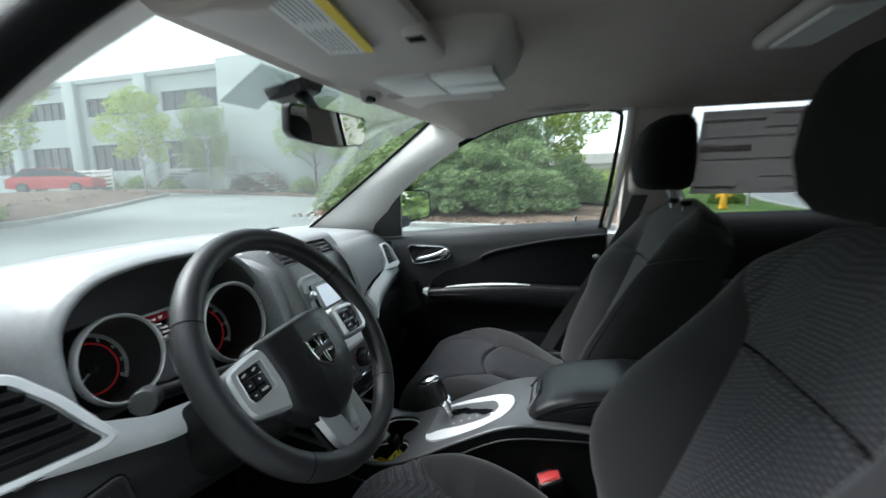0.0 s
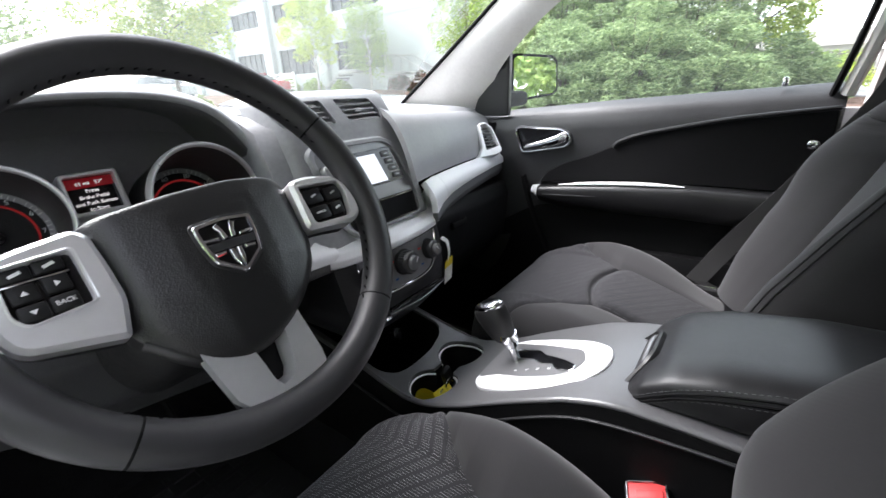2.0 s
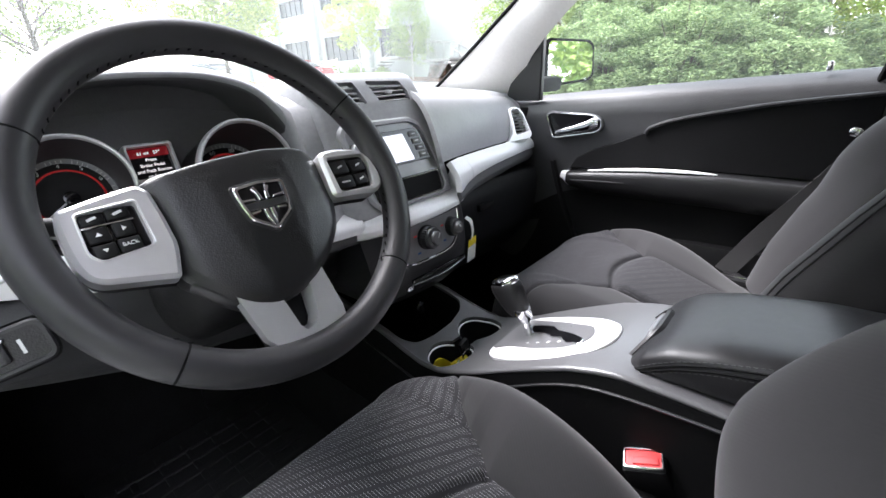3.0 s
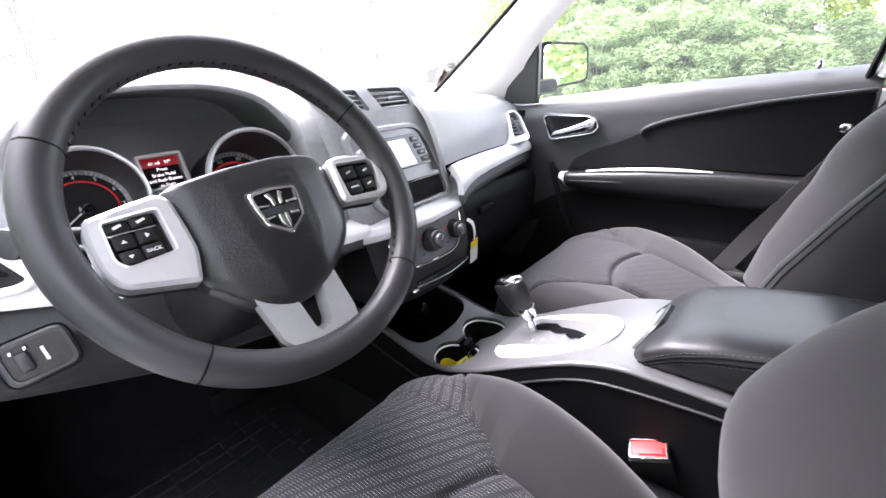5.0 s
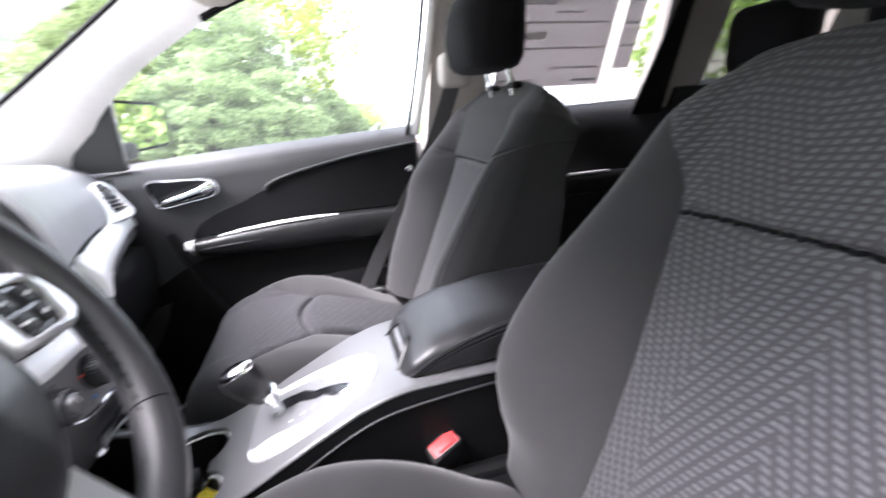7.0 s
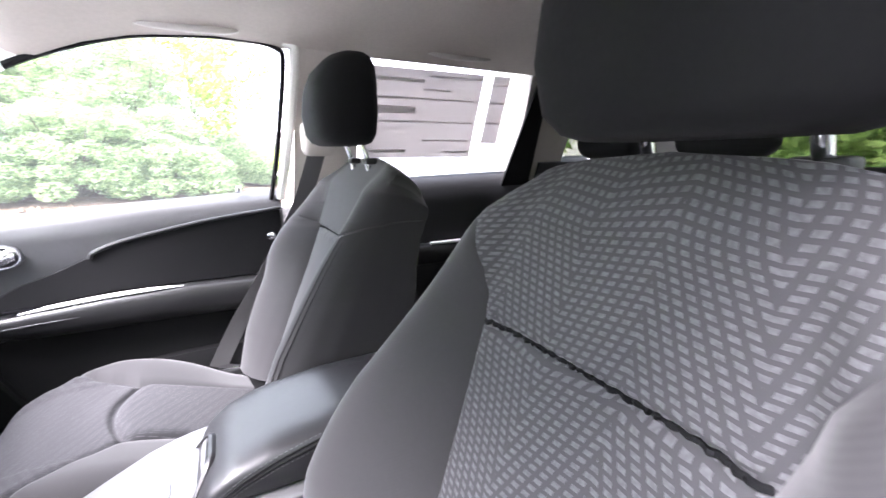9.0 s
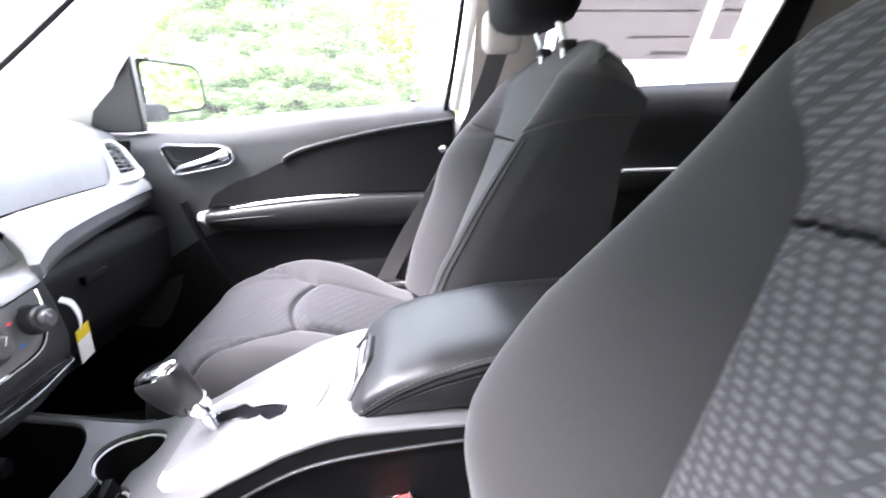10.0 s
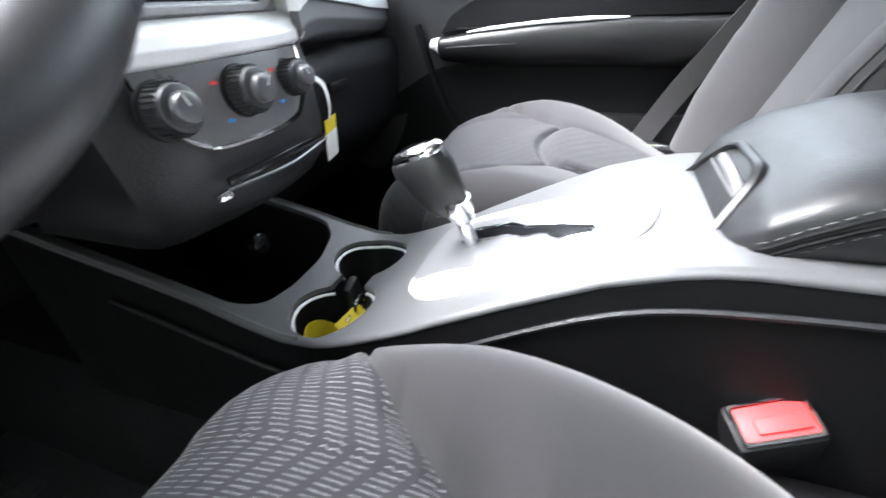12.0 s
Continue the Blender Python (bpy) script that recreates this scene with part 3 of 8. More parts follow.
def dash_top(u, v):
    x = -0.715 + 1.43 * u
    row = through_points(x, LEFT) if x < -0.14 else through_points(x, PASS) if x > 0.09 else (0.250, 1.078, 0, 0, 0)
    yf, zf = row[0], row[1]
    if -0.60 < x < -0.165:
        yf, zf = 0.43, 1.060
    yb, zb = 0.93 - 0.24 * (x / 0.7) ** 2, 1.046
    y = yf + (yb - yf) * v
    lip = -0.016 * (1 - ramp(v, 0.0, 0.06))
    return (x, y, zf + (zb - zf) * ramp(v, 0, 1) + lip + 0.012 * math.sin(math.pi * v) * (1 - (x / 0.72) ** 2))


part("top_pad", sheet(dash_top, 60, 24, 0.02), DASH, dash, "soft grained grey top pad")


def face_right(u, v):
    x = 0.070 + 0.645 * u
    yl, zl, ys, zs, zb = through_points(x, PASS)
    p, q, r = Vector((yl, zl - 0.014)), Vector((yl - 0.055, zl - 0.03)), Vector((ys + 0.030, zs))
    w = p * (1 - v) ** 2 + q * 2 * v * (1 - v) + r * v * v
    return (x, w.x, w.y)


part("passenger_panel", sheet(face_right, 40, 14, -0.01), DASH, dash, "curved soft panel before the passenger")


def band(table, x0, x1, n, out=0.004):
    def f(u, v):
        x = x0 + (x1 - x0) * u
        yl, zl, ys, zs, zb = through_points(x, table)
        z = zs + (zb - zs) * v
        return (x, ys - out + 0.024 * (1 - v) - 0.010 * math.sin(math.pi * v) - 0.004 * v, z)
    return sheet(f, n, 8, -0.012)


part("silver_band", band(PASS, 0.09, 0.715, 50), SILVER, dash, "sweeping satin silver band")
part("silver_band", band(LEFT, -0.715, -0.14, 40), SILVER, dash, "sweeping satin silver band")


def lower_right(u, v):
    x = 0.10 + 0.645 * u
    yl, zl, ys, zs, zb = through_points(x, PASS)
    path = [(0, ys - 0.002, zb), (0.18, ys - 0.004, zb - 0.022), (0.34, ys + 0.012, zb - 0.044), (0.46, ys + 0.055, zb - 0.058), (0.56, 0.315, 0.795), (0.66, 0.300, 0.76), (0.85, 0.315, 0.62), (1.0, 0.42, 0.50)]
    y, z = through_points(v, path)
    return (x, y, z)


# The roll takes a darker grey for the shade under the band.
part("band_roll", sheet(lambda u, v: lower_right(u, 0.40 * v), 24, 16, -0.01), HOLLOW, dash, "rounded roll under the silver band, darkened for its shade", smooth=60)
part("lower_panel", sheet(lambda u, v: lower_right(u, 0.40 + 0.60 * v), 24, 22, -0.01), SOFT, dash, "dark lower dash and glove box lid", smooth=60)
part("glove_latch", box((0.07, 0.014, 0.022), (0.40, 0.296, 0.735), 0.005), HARD, dash)


def lower_left(u, v):
    x = -0.715 + 0.60 * u
    yl, zl, ys, zs, zb = through_points(x, LEFT)
    path = [(0, ys - 0.002, zb), (0.25, min(ys - 0.004, 0.192), zb - 0.030), (0.5, min(ys, 0.210), zb - 0.090), (0.75, ys + 0.04, zb - 0.135), (1.0, ys + 0.17, zb - 0.160)]
    y, z = through_points(v, path)
    return (x, y + 0.08 * ramp(x, -0.24, -0.17) * ramp(v, 0.12, 0.4), z)


part("knee_panel", sheet(lower_left, 24, 20, -0.01), KNEE, dash, "dark knee panel under the wheel", smooth=60)


# the instrument hood is an arch that stands proud of the dash top
ARCH = spline([(-0.554, 0.92), (-0.554, 0.985), (-0.540, 1.045), (-0.494, 1.088), (-0.43, 1.103), (-0.36, 1.106), (-0.285, 1.100), (-0.225, 1.078), (-0.188, 1.030), (-0.176, 0.975), (-0.172, 0.91)], 5)
HOODMID = (-0.376, 0.97)


def hood(u, v):
    """v runs from the back of the shell over its rounded lip into the dark hollow behind the gauges."""
    p = ARCH[round(u * (len(ARCH) - 1))]
    top = ramp(p.y, 0.90, 1.10)
    lip = 0.235 + 0.045 * top
    inward = 0.055 * (1 - ramp(p.y, 0.99, 1.09)) * ramp(v, 0.54, 0.75) * (p.x < HOODMID[0])
    y, k, drop = through_points(v, [(0, 0.50, 1.11, -0.035), (0.12, 0.44, 1.115, -0.010), (0.28, lip + 0.075, 1.115, 0.0), (0.38, lip + 0.035, 1.10, 0.0), (0.45, lip + 0.012, 1.065, 0.0), (0.50, lip, 1.02, 0.0), (0.54, lip + 0.003, 0.985, 0.0), (0.60, lip + 0.016, 0.962, 0.0), (0.70, lip + 0.05, 0.95, 0.0), (0.82, lip + 0.085, 0.94, 0.0), (0.90, 0.395, 0.92, 0.0), (0.95, 0.405, 0.5, 0.0), (1.0, 0.41, 0.03, 0.0)])
    return (HOODMID[0] + (p.x - HOODMID[0]) * (k - inward), y, HOODMID[1] + (p.y - HOODMID[1]) * k + drop)


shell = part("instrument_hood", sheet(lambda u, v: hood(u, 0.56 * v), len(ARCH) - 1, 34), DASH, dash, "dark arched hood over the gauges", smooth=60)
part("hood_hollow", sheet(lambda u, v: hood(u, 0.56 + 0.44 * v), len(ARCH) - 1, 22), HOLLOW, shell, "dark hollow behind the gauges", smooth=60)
part("hood_cheek", loft([[(-0.19 + 0.08 * t, y, z) for y, z in ((0.17 + 0.03 * t, 0.86), (0.205, 0.93), (0.225, 0.99), (0.25, 1.045), (0.30, 1.066), (0.42, 1.068), (0.42, 0.86))] for t in (0, 0.33, 0.66, 1.0)]), DASH, dash, "smooth skin between hood and centre stack", smooth=60)
CL = basis((-0.350, 0.340, 0.965), (1, 0, 0), (0, 0.33, 0.944))
part("gauge_backing", plate(rect(-0.24, -0.09, 0.19, 0.125, 0.05), 0.004, CL @ Matrix.Translation((0, 0, -0.030))), HOLLOW, dash)


def ring_plate(r1, r2, n=40, cx=0.0, cy=0.0):
    return [(cx + r1 * math.cos(2 * math.pi * i / n), cy + r1 * math.sin(2 * math.pi * i / n)) for i in range(n)], [(cx + r2 * math.cos(2 * math.pi * i / n), cy + r2 * math.sin(2 * math.pi * i / n)) for i in range(n)]


def gauge(cx, cy, numbers, needle, size):
    CG = CL @ Matrix.Translation((cx, cy, 0.083 - 0.0505 * size)) @ Matrix.Scale(size, 4) @ Matrix.Translation((-cx, 0, 0))
    dial = part("gauge", drum(0.064, 0.004, CG @ Vector((cx, 0, -0.042)), CL.to_3x3() @ Vector((0, 0, 1)), seg=40), HARD, dash, "round black gauge with a red inner band")

    def turned(table):
        def f(u, v):
            a = 2 * math.pi * u
            r, z = through_points(v, table)
            return CG @ Vector((cx + r * math.cos(a), r * math.sin(a), z + 0.010 * math.sin(a) * ramp(z, 0.0, 0.05)))
        return f
    part("bezel", sheet(turned([(0, 0.0760, 0.036), (0.25, 0.0755, 0.046), (0.6, 0.0728, 0.0512), (0.85, 0.0700, 0.0490), (1, 0.0690, 0.043)]), 56, 16), WHEELSILVER, dial, "satin silver bezel ring", smooth=70)
    part("gauge_can", sheet(turned([(0, 0.074, -0.055), (1, 0.0755, 0.038)]), 56, 4), HARD, dial, "black outer wall of the gauge", smooth=70)
    part("dial_well", sheet(turned([(0, 0.0700, 0.0435), (0.5, 0.0675, 0.010), (1, 0.0640, -0.041)]), 56, 8), KNEE, dial, "dark conical wall of the gauge", smooth=70)
    CF = CG @ Matrix.Translation((0, 0, -0.038))
    arc = [radians(218 - 256 * i / 48) for i in range(49)]
    part("scale_arc", plate([(cx + 0.0635 * math.cos(a), 0.0635 * math.sin(a)) for a in arc] + [(cx + 0.0560 * math.cos(a), 0.0560 * math.sin(a)) for a in reversed(arc)], 0.0008, CF @ Matrix.Translation((0, 0, -0.0015))), RINGGREY, dial, "grey outer scale arc")
    o, h = ring_plate(0.0465, 0.0435, 40, cx, 0)
    part("red_band", plate(o, 0.0012, CF @ Matrix.Translation((0, 0, -0.0015)), hole=h), REDRING, dial, "red lit band")
    for i, text in enumerate(numbers):
        a = radians(215 - 250 * i / (len(numbers) - 1))
        words(text, 0.0092, CF @ Matrix.Translation((cx + 0.0515 * math.cos(a), 0.0515 * math.sin(a), 0.0005)), PALEINK, dial, name="numeral")
    for i in range(41):
        a = radians(215 - 250 * i / 40)
        if i % 5 != 2:
            part("tick", box((0.005, 0.0011, 0.0006), (0, 0, 0), turn=CF @ Matrix.Translation((cx + 0.0585 * math.cos(a), 0.0585 * math.sin(a), 0)) @ Matrix.Rotation(a, 4, "Z")), PALEINK, dial, smooth=0)
    a = radians(needle)
    part("needle", box((0.052, 0.0022, 0.0012), (0, 0, 0), turn=CF @ Matrix.Translation((cx + 0.024 * math.cos(a), 0.024 * math.sin(a), 0.004)) @ Matrix.Rotation(a, 4, "Z")), PALEINK, dial)
    part("needle_hub", drum(0.009, 0.006, CF @ Vector((cx, 0, 0.004)), CL.to_3x3() @ Vector((0, 0, 1)), bevel=0.001), PIANO, dial)


gauge(-0.128, -0.008, ["0", "1", "2", "3", "4", "5", "6", "7", "8"], 214, 0.84)
gauge(0.083, -0.024, ["0", "20", "40", "60", "80", "100", "120", "140"], 214, 1.0)
CD = CL @ Matrix.Translation((-0.026, -0.022, 0.016)) @ Matrix.Scale(0.9, 4)
disp = part("message_display", plate(rect(-0.034, 0.012, 0.034, 0.072, 0.006), 0.038, CD @ Matrix.Translation((-0.006, 0, -0.004)), 0.002, hole=rect(-0.029, 0.018, 0.029, 0.067, 0.003)), WHEELSILVER, dash, "silver framed red message display")
part("screen", plate(rect(-0.029, 0.018, 0.029, 0.067, 0.003), 0.001, CD @ Matrix.Translation((-0.006, 0, 0.022))), PIANO, disp)
part("red_header", plate(rect(-0.028, 0.052, 0.028, 0.066, 0.002), 0.0006, CD @ Matrix.Translation((-0.006, 0, 0.0234))), REDLIT, disp, "red lit header strip")
for k, line in enumerate(("61 mi   57°", "Press", "Brake Pedal", "and Push Button", "to Start")):
    words(line, 0.0072, CD @ Matrix.Translation((-0.006, 0.058 - (0 if k == 0 else 0.002) - 0.0085 * k, 0.0244)), WHITELIT, disp)
for s in (-1, 1):
    part("cluster_cheek", plate([(s * 0.034, 0.0), (s * 0.058, -0.02), (s * 0.050, -0.066), (s * 0.02, -0.075), (0, -0.075), (0, 0.0)], 0.010, CL @ Matrix.Translation((-0.006, 0, -0.006)), 0.002), WHEELSILVER, dash)


# Slat grey lifted to paint in the highlights on the slat edges.
SLATS = material("lit_vent_slat_plastic", (0.11, 0.111, 0.114), 0.4, grain=0.1)


def vent(parent, place, outline, hole, slats, depth=0.012, frame_mat=SILVER, slat_mat=DASH, name="vent", label="air vent with black slats in a satin frame", tilt=35):
    v = part(name, plate(outline, depth, place, 0.002, hole=hole), frame_mat, parent, label)
    part("cavity", plate(hole, 0.002, place @ Matrix.Translation((0, 0, -0.012))), HARD, v)
    for (xa, ya, xb, yb) in slats:
        a, b = Vector((xa, ya, depth * 0.45)), Vector((xb, yb, depth * 0.45))
        way = b - a
        m = place @ Matrix.Translation((a + b) / 2) @ Matrix.Rotation(math.atan2(way.y, way.x), 4, "Z") @ Matrix.Rotation(radians(tilt), 4, "X")
        part("slat", box((way.length, 0.0030, 0.014), (0, 0, 0), 0.001, turn=m, seg=1), slat_mat, v)
    return v


# side vent by the passenger's door
SV = basis((0.605, 0.319, 0.946), (0.94, -0.342, 0.0), (0.171, 0.47, 0.866)) @ Matrix.Translation((0, 0, -0.018))
o = rounded([(-0.022, 0.045), (0.009, 0.048), (0.026, 0.027), (0.035, -0.046), (0.018, -0.058), (-0.066, -0.062), (-0.034, -0.032)], 0.010)
h = rounded([(-0.0180, 0.0390), (0.0060, 0.0420), (0.0210, 0.0200), (0.0280, -0.0330), (-0.0260, -0.0420)], 0.006)
vent(dash, SV, o, h, [(-0.0165 - 0.0012 * i, 0.030 - 0.0105 * i, 0.0150 + 0.0020 * i, 0.032 - 0.0105 * i) for i in range(7)], 0.024, slat_mat=SLATS)
# driver's side vent
LV = basis((-0.622, 0.228, 0.937), (0.95, -0.31, 0.0), (0.0, 0.40, 0.92)) @ Matrix.Scale(1.12, 4) @ Matrix.Translation((0, 0, 0.009))
o = rounded([(-0.075, 0.098), (0.004, 0.078), (0.035, 0.042), (0.056, 0.008), (0.071, -0.016), (0.058, -0.0245), (-0.075, -0.027)], 0.010)
h = rounded([(-0.070, 0.088), (0.000, 0.068), (0.027, 0.037), (0.047, 0.005), (0.061, -0.0145), (0.052, -0.0175), (-0.070, -0.019)], 0.006)
vent(dash, LV, o, h, [(-0.069, 0.070 - 0.0145 * i, 0.000 + 0.0093 * i, 0.066 - 0.0138 * i) for i in range(6)], slat_mat=HARD, tilt=-25)
part("silver_switch", box((0.030, 0.010, 0.010), (-0.622, 0.232, 0.904), 0.003), CHROME, dash)
# dimmer panel and lamp knob on the knee panel
DM = basis((-0.583, 0.184, 0.848), (0.99, -0.08, 0.12), (0.0, 0.25, 0.96))
dim = part("dimmer_panel", plate(rect(-0.031, -0.024, 0.031, 0.024, 0.013), 0.006, DM, 0.002, hole=rect(-0.0255, -0.0185, 0.0255, 0.0185, 0.009)), KNEE, dash, "rounded dimmer switch panel")
part("panel_gap", plate(rect(-0.0335, -0.0265, 0.0335, 0.0265, 0.0155), 0.0030, DM @ Matrix.Translation((0, 0, -0.001))), SEAL, dim, "dark gap round the panel")
part("inner", plate(rect(-0.0255, -0.0185, 0.0255, 0.0185, 0.009), 0.003, DM), SOFT, dim)
part("thumb_wheel", box((0.012, 0.022, 0.008), (0, 0, 0), 0.003, turn=DM @ Matrix.Translation((-0.011, 0, 0.005))), KNEE, dim)
for k in (-1, 1):
    part("chrome_edge", box((0.004, 0.004, 0.003), (0, 0, 0), 0.001, turn=DM @ Matrix.Translation((-0.011 + 0.006 * k, 0.013, 0.006))), CHROME, dim)
part("white_mark", box((0.003, 0.016, 0.0006), (0, 0, 0), turn=DM @ Matrix.Translation((0.006, 0, 0.0035))), PALEINK, dim, smooth=0)
knob = part("lamp_knob", drum(0.036, 0.012, (-0.664, 0.190, 0.845), (0.05, -0.96, 0.2), bevel=0.004, seg=32), SOFT, dash, "round black lamp switch")
part("knob_ring", drum(0.026, 0.014, (-0.664, 0.184, 0.846), (0.05, -0.96, 0.2), bevel=0.003, seg=32), PIANO, knob)

# ---- centre stack ----
ST = basis((0.0, 0.164, 0.870), (1, 0, 0), (0, 0.350, 0.937))
VN = basis((0.0, 0.2340, 1.040), (1, 0, 0), (0, 0.55, 0.835))
STACK = [(0.0, 0.168, 0.862), (0.12, 0.173, 0.886), (0.55, 0.211, 0.988), (0.70, 0.2255, 1.026), (0.78, 0.2345, 1.044), (0.90, 0.260, 1.082), (0.93, 0.268, 1.0885), (0.96, 0.280, 1.093), (1.0, 0.330, 1.094)]


def stack_skin(u, v):
    """The face of the centre stack, which tips back at the vents and rolls over into the dash top."""
    w = 2 * u - 1
    y, z = smooth_read(v, STACK) if v > 0.84 else through_points(v, STACK)
    side = max(0.0, (abs(w) - 0.80) / 0.20)
    return (-0.024 + 0.136 * w * (1 + 0.05 * (1 - v)), y + 0.004 * w * w + 0.055 * side ** 2.6, z - 0.012 * side ** 2 * ramp(v, 0.8, 1.0))


VENT_R = rounded([(-0.031, 0.0495), (0.053, 0.0475), (0.064, 0.025), (0.062, 0.0045), (-0.0175, 0.0045)], 0.005)
VENT_L = rounded([(-0.154, 0.0465), (-0.148, 0.0495), (-0.0590, 0.0495), (-0.0475, 0.0045), (-0.140, 0.0045)], 0.005)
skin = bmesh.new()
skin.from_mesh(sheet(stack_skin, 40, 60, -0.006))
part("stack_body", cut(bm_mesh(skin), [plate(o, 0.05, VN @ Matrix.Translation((0, 0, -0.03))) for o in (VENT_R, VENT_L)]), DASH, dash, "grey centre stack housing", smooth=50)
BEZEL = rounded([(-0.138, 0.146), (-0.120, 0.159), (0.030, 0.157), (0.056, 0.144), (0.070, 0.120), (0.080, 0.070), (0.0865, 0.027), (0.083, 0.006), (0.068, -0.002), (-0.098, -0.002), (-0.118, 0.020), (-0.130, 0.080)], 0.010)
BEZIN = rounded([(-0.127, 0.138), (-0.114, 0.149), (0.028, 0.147), (0.048, 0.137), (0.060, 0.116), (0.0695, 0.068), (0.0755, 0.028), (0.073, 0.010), (0.062, 0.004), (-0.094, 0.004), (-0.108, 0.022), (-0.119, 0.080)], 0.008)
FACE = ST @ Matrix.Translation((0, 0, 0.0))
radio = part("radio_bezel", plate(BEZEL, 0.009, FACE, 0.004, hole=BEZIN), DASH, dash, "grey framed radio unit")
part("fascia", plate(BEZIN, 0.0045, FACE), SHIFTGREY, radio, "grey satin radio fascia")
part("screen_surround", plate(rounded([(-0.104, 0.134), (0.041, 0.134), (0.059, 0.0715), (-0.092, 0.0715)], 0.006), 0.004, FACE @ Matrix.Translation((0, 0, 0.004)), 0.001), PIANO, radio, "gloss black screen surround")
part("screen", plate([(-0.084, 0.126), (0.001, 0.126), (0.013, 0.0755), (-0.076, 0.0755)], 0.001, FACE @ Matrix.Translation((0, 0, 0.0075))), SCREENLIT, radio, "pale lit touch screen")
slot = part("storage_slot", plate(rounded([(-0.104, 0.048), (-0.098, 0.003), (0.066, 0.003), (0.070, 0.048)], 0.006), 0.0030, FACE @ Matrix.Translation((0, 0, 0.003)), 0.001, hole=rounded([(-0.100, 0.044), (-0.095, 0.007), (0.062, 0.007), (0.0655, 0.044)], 0.004)), PIANO, radio, "dark open storage slot")
part("slot_floor", plate(rounded([(-0.100, 0.044), (-0.095, 0.007), (0.062, 0.007), (0.0655, 0.044)], 0.004), 0.0006, FACE @ Matrix.Translation((0, 0, 0.0048))), SEAL, slot)
for i in range(4):
    bx, by = 0.0265 + 0.0040 * i, 0.1225 - 0.0135 * i
    part("button", box((0.021, 0.0105, 0.004), (0, 0, 0), 0.0015, turn=FACE @ Matrix.Translation((bx, by, 0.0085))), GREYTRIM, radio)
    part("button_mark", box((0.009, 0.002, 0.0004), (0, 0, 0), turn=FACE @ Matrix.Translation((bx, by, 0.0107))), PALEINK, radio, smooth=0)
part("volume_knob", drum(0.010, 0.016, FACE @ Vector((-0.112, 0.112, 0.010)), ST.to_3x3() @ Vector((0, 0, 1)), bevel=0.003), WHEELSILVER, radio, "silver volume knob")
hazard = part("hazard_button", plate(rect(0.014, -0.0185, 0.036, -0.0090, 0.003), 0.0035, VN @ Matrix.Translation((0, 0, -0.001)), 0.001), GREYTRIM, dash, "small grey hazard button")
part("hazard_mark", plate(rect(0.018, -0.0160, 0.032, -0.0115, 0.001), 0.0004, VN @ Matrix.Translation((0, 0, 0.0026))), PALEINK, hazard, smooth=0)
for o, h in ((rounded([(-0.036, 0.053), (0.056, 0.051), (0.0685, 0.026), (0.066, 0.001), (-0.020, 0.001)], 0.008), VENT_R), (rounded([(-0.159, 0.049), (-0.150, 0.053), (-0.056, 0.053), (-0.043, 0.001), (-0.144, 0.001)], 0.008), VENT_L)):
    x0, x1 = min(p[0] for p in h), max(p[0] for p in h)
    run = []
    for i in range(4):
        y = 0.0415 - 0.0100 * i
        k = 1 - y / 0.045
        run.append((x0 + 0.0135 * k + 0.001, y, x1 + (-0.012 * (1 - k) if x0 < -0.1 else -0.003 - 0.004 * (1 - k)), y))
    # paler grey on these slats stands in for their lit edges
    v = vent(dash, VN @ Matrix.Translation((0, 0, -0.006)), o, h, run, 0.010, DASH, slat_mat=RINGGREY, label="centre air vent, slats paled for their edge highlights")
    part("vent_tab", box((0.014, 0.007, 0.009), (0, 0, 0), 0.002, turn=VN @ Matrix.Translation(((x0 + x1) / 2, 0.0265, 0.002))), RINGGREY, v)


# the silver band under the radio and the climate panel
def panel_y(x, z):
    """The bowed front of the climate panel."""
    dy = through_points(x + 0.014, [(-0.145, 0.014), (-0.12, 0.0), (-0.06, -0.010), (0.0, -0.013), (0.06, -0.010), (0.12, 0.0), (0.145, 0.014)])[0]
    return 0.150 + dy + through_points(z, [(0.684, 0.04), (0.692, 0.004), (0.715, -0.012), (0.75, -0.014), (0.80, -0.006), (0.848, 0.004)])[0]


def bridge(u, v):
    x = -0.158 + 0.283 * u
    back, z = through_points(v, [(0, 0.052, 0.872), (0.2, 0.020, 0.865), (0.4, 0.006, 0.857), (0.7, -0.001, 0.846), (0.93, -0.001, 0.836), (1.0, 0.006, 0.832)])
    return (x, panel_y(x, 0.836) - 0.003 + back, z + 0.004 * u * u)


part("silver_bridge", sheet(bridge, 28, 20, -0.006), SILVER, dash, "satin silver band under the radio", smooth=60)
def sweep(u, v):
    """The band's bend from under the radio up to the passenger's side."""
    a = Vector(bridge(0.96, v))
    x = 0.168
    yl, zl, ys, zs, zb = through_points(x, PASS)
    b = Vector((x, ys - 0.006 + 0.024 * (1 - v) - 0.010 * math.sin(math.pi * v) - 0.004 * v, zs + (zb - zs) * v))
    e = a.lerp(b, u)
    w = ramp(u, 0.0, 0.7)
    return (e.x, a.y + (b.y - a.y) * (0.5 * u + 0.5 * w), a.z + (b.z - a.z) * w)


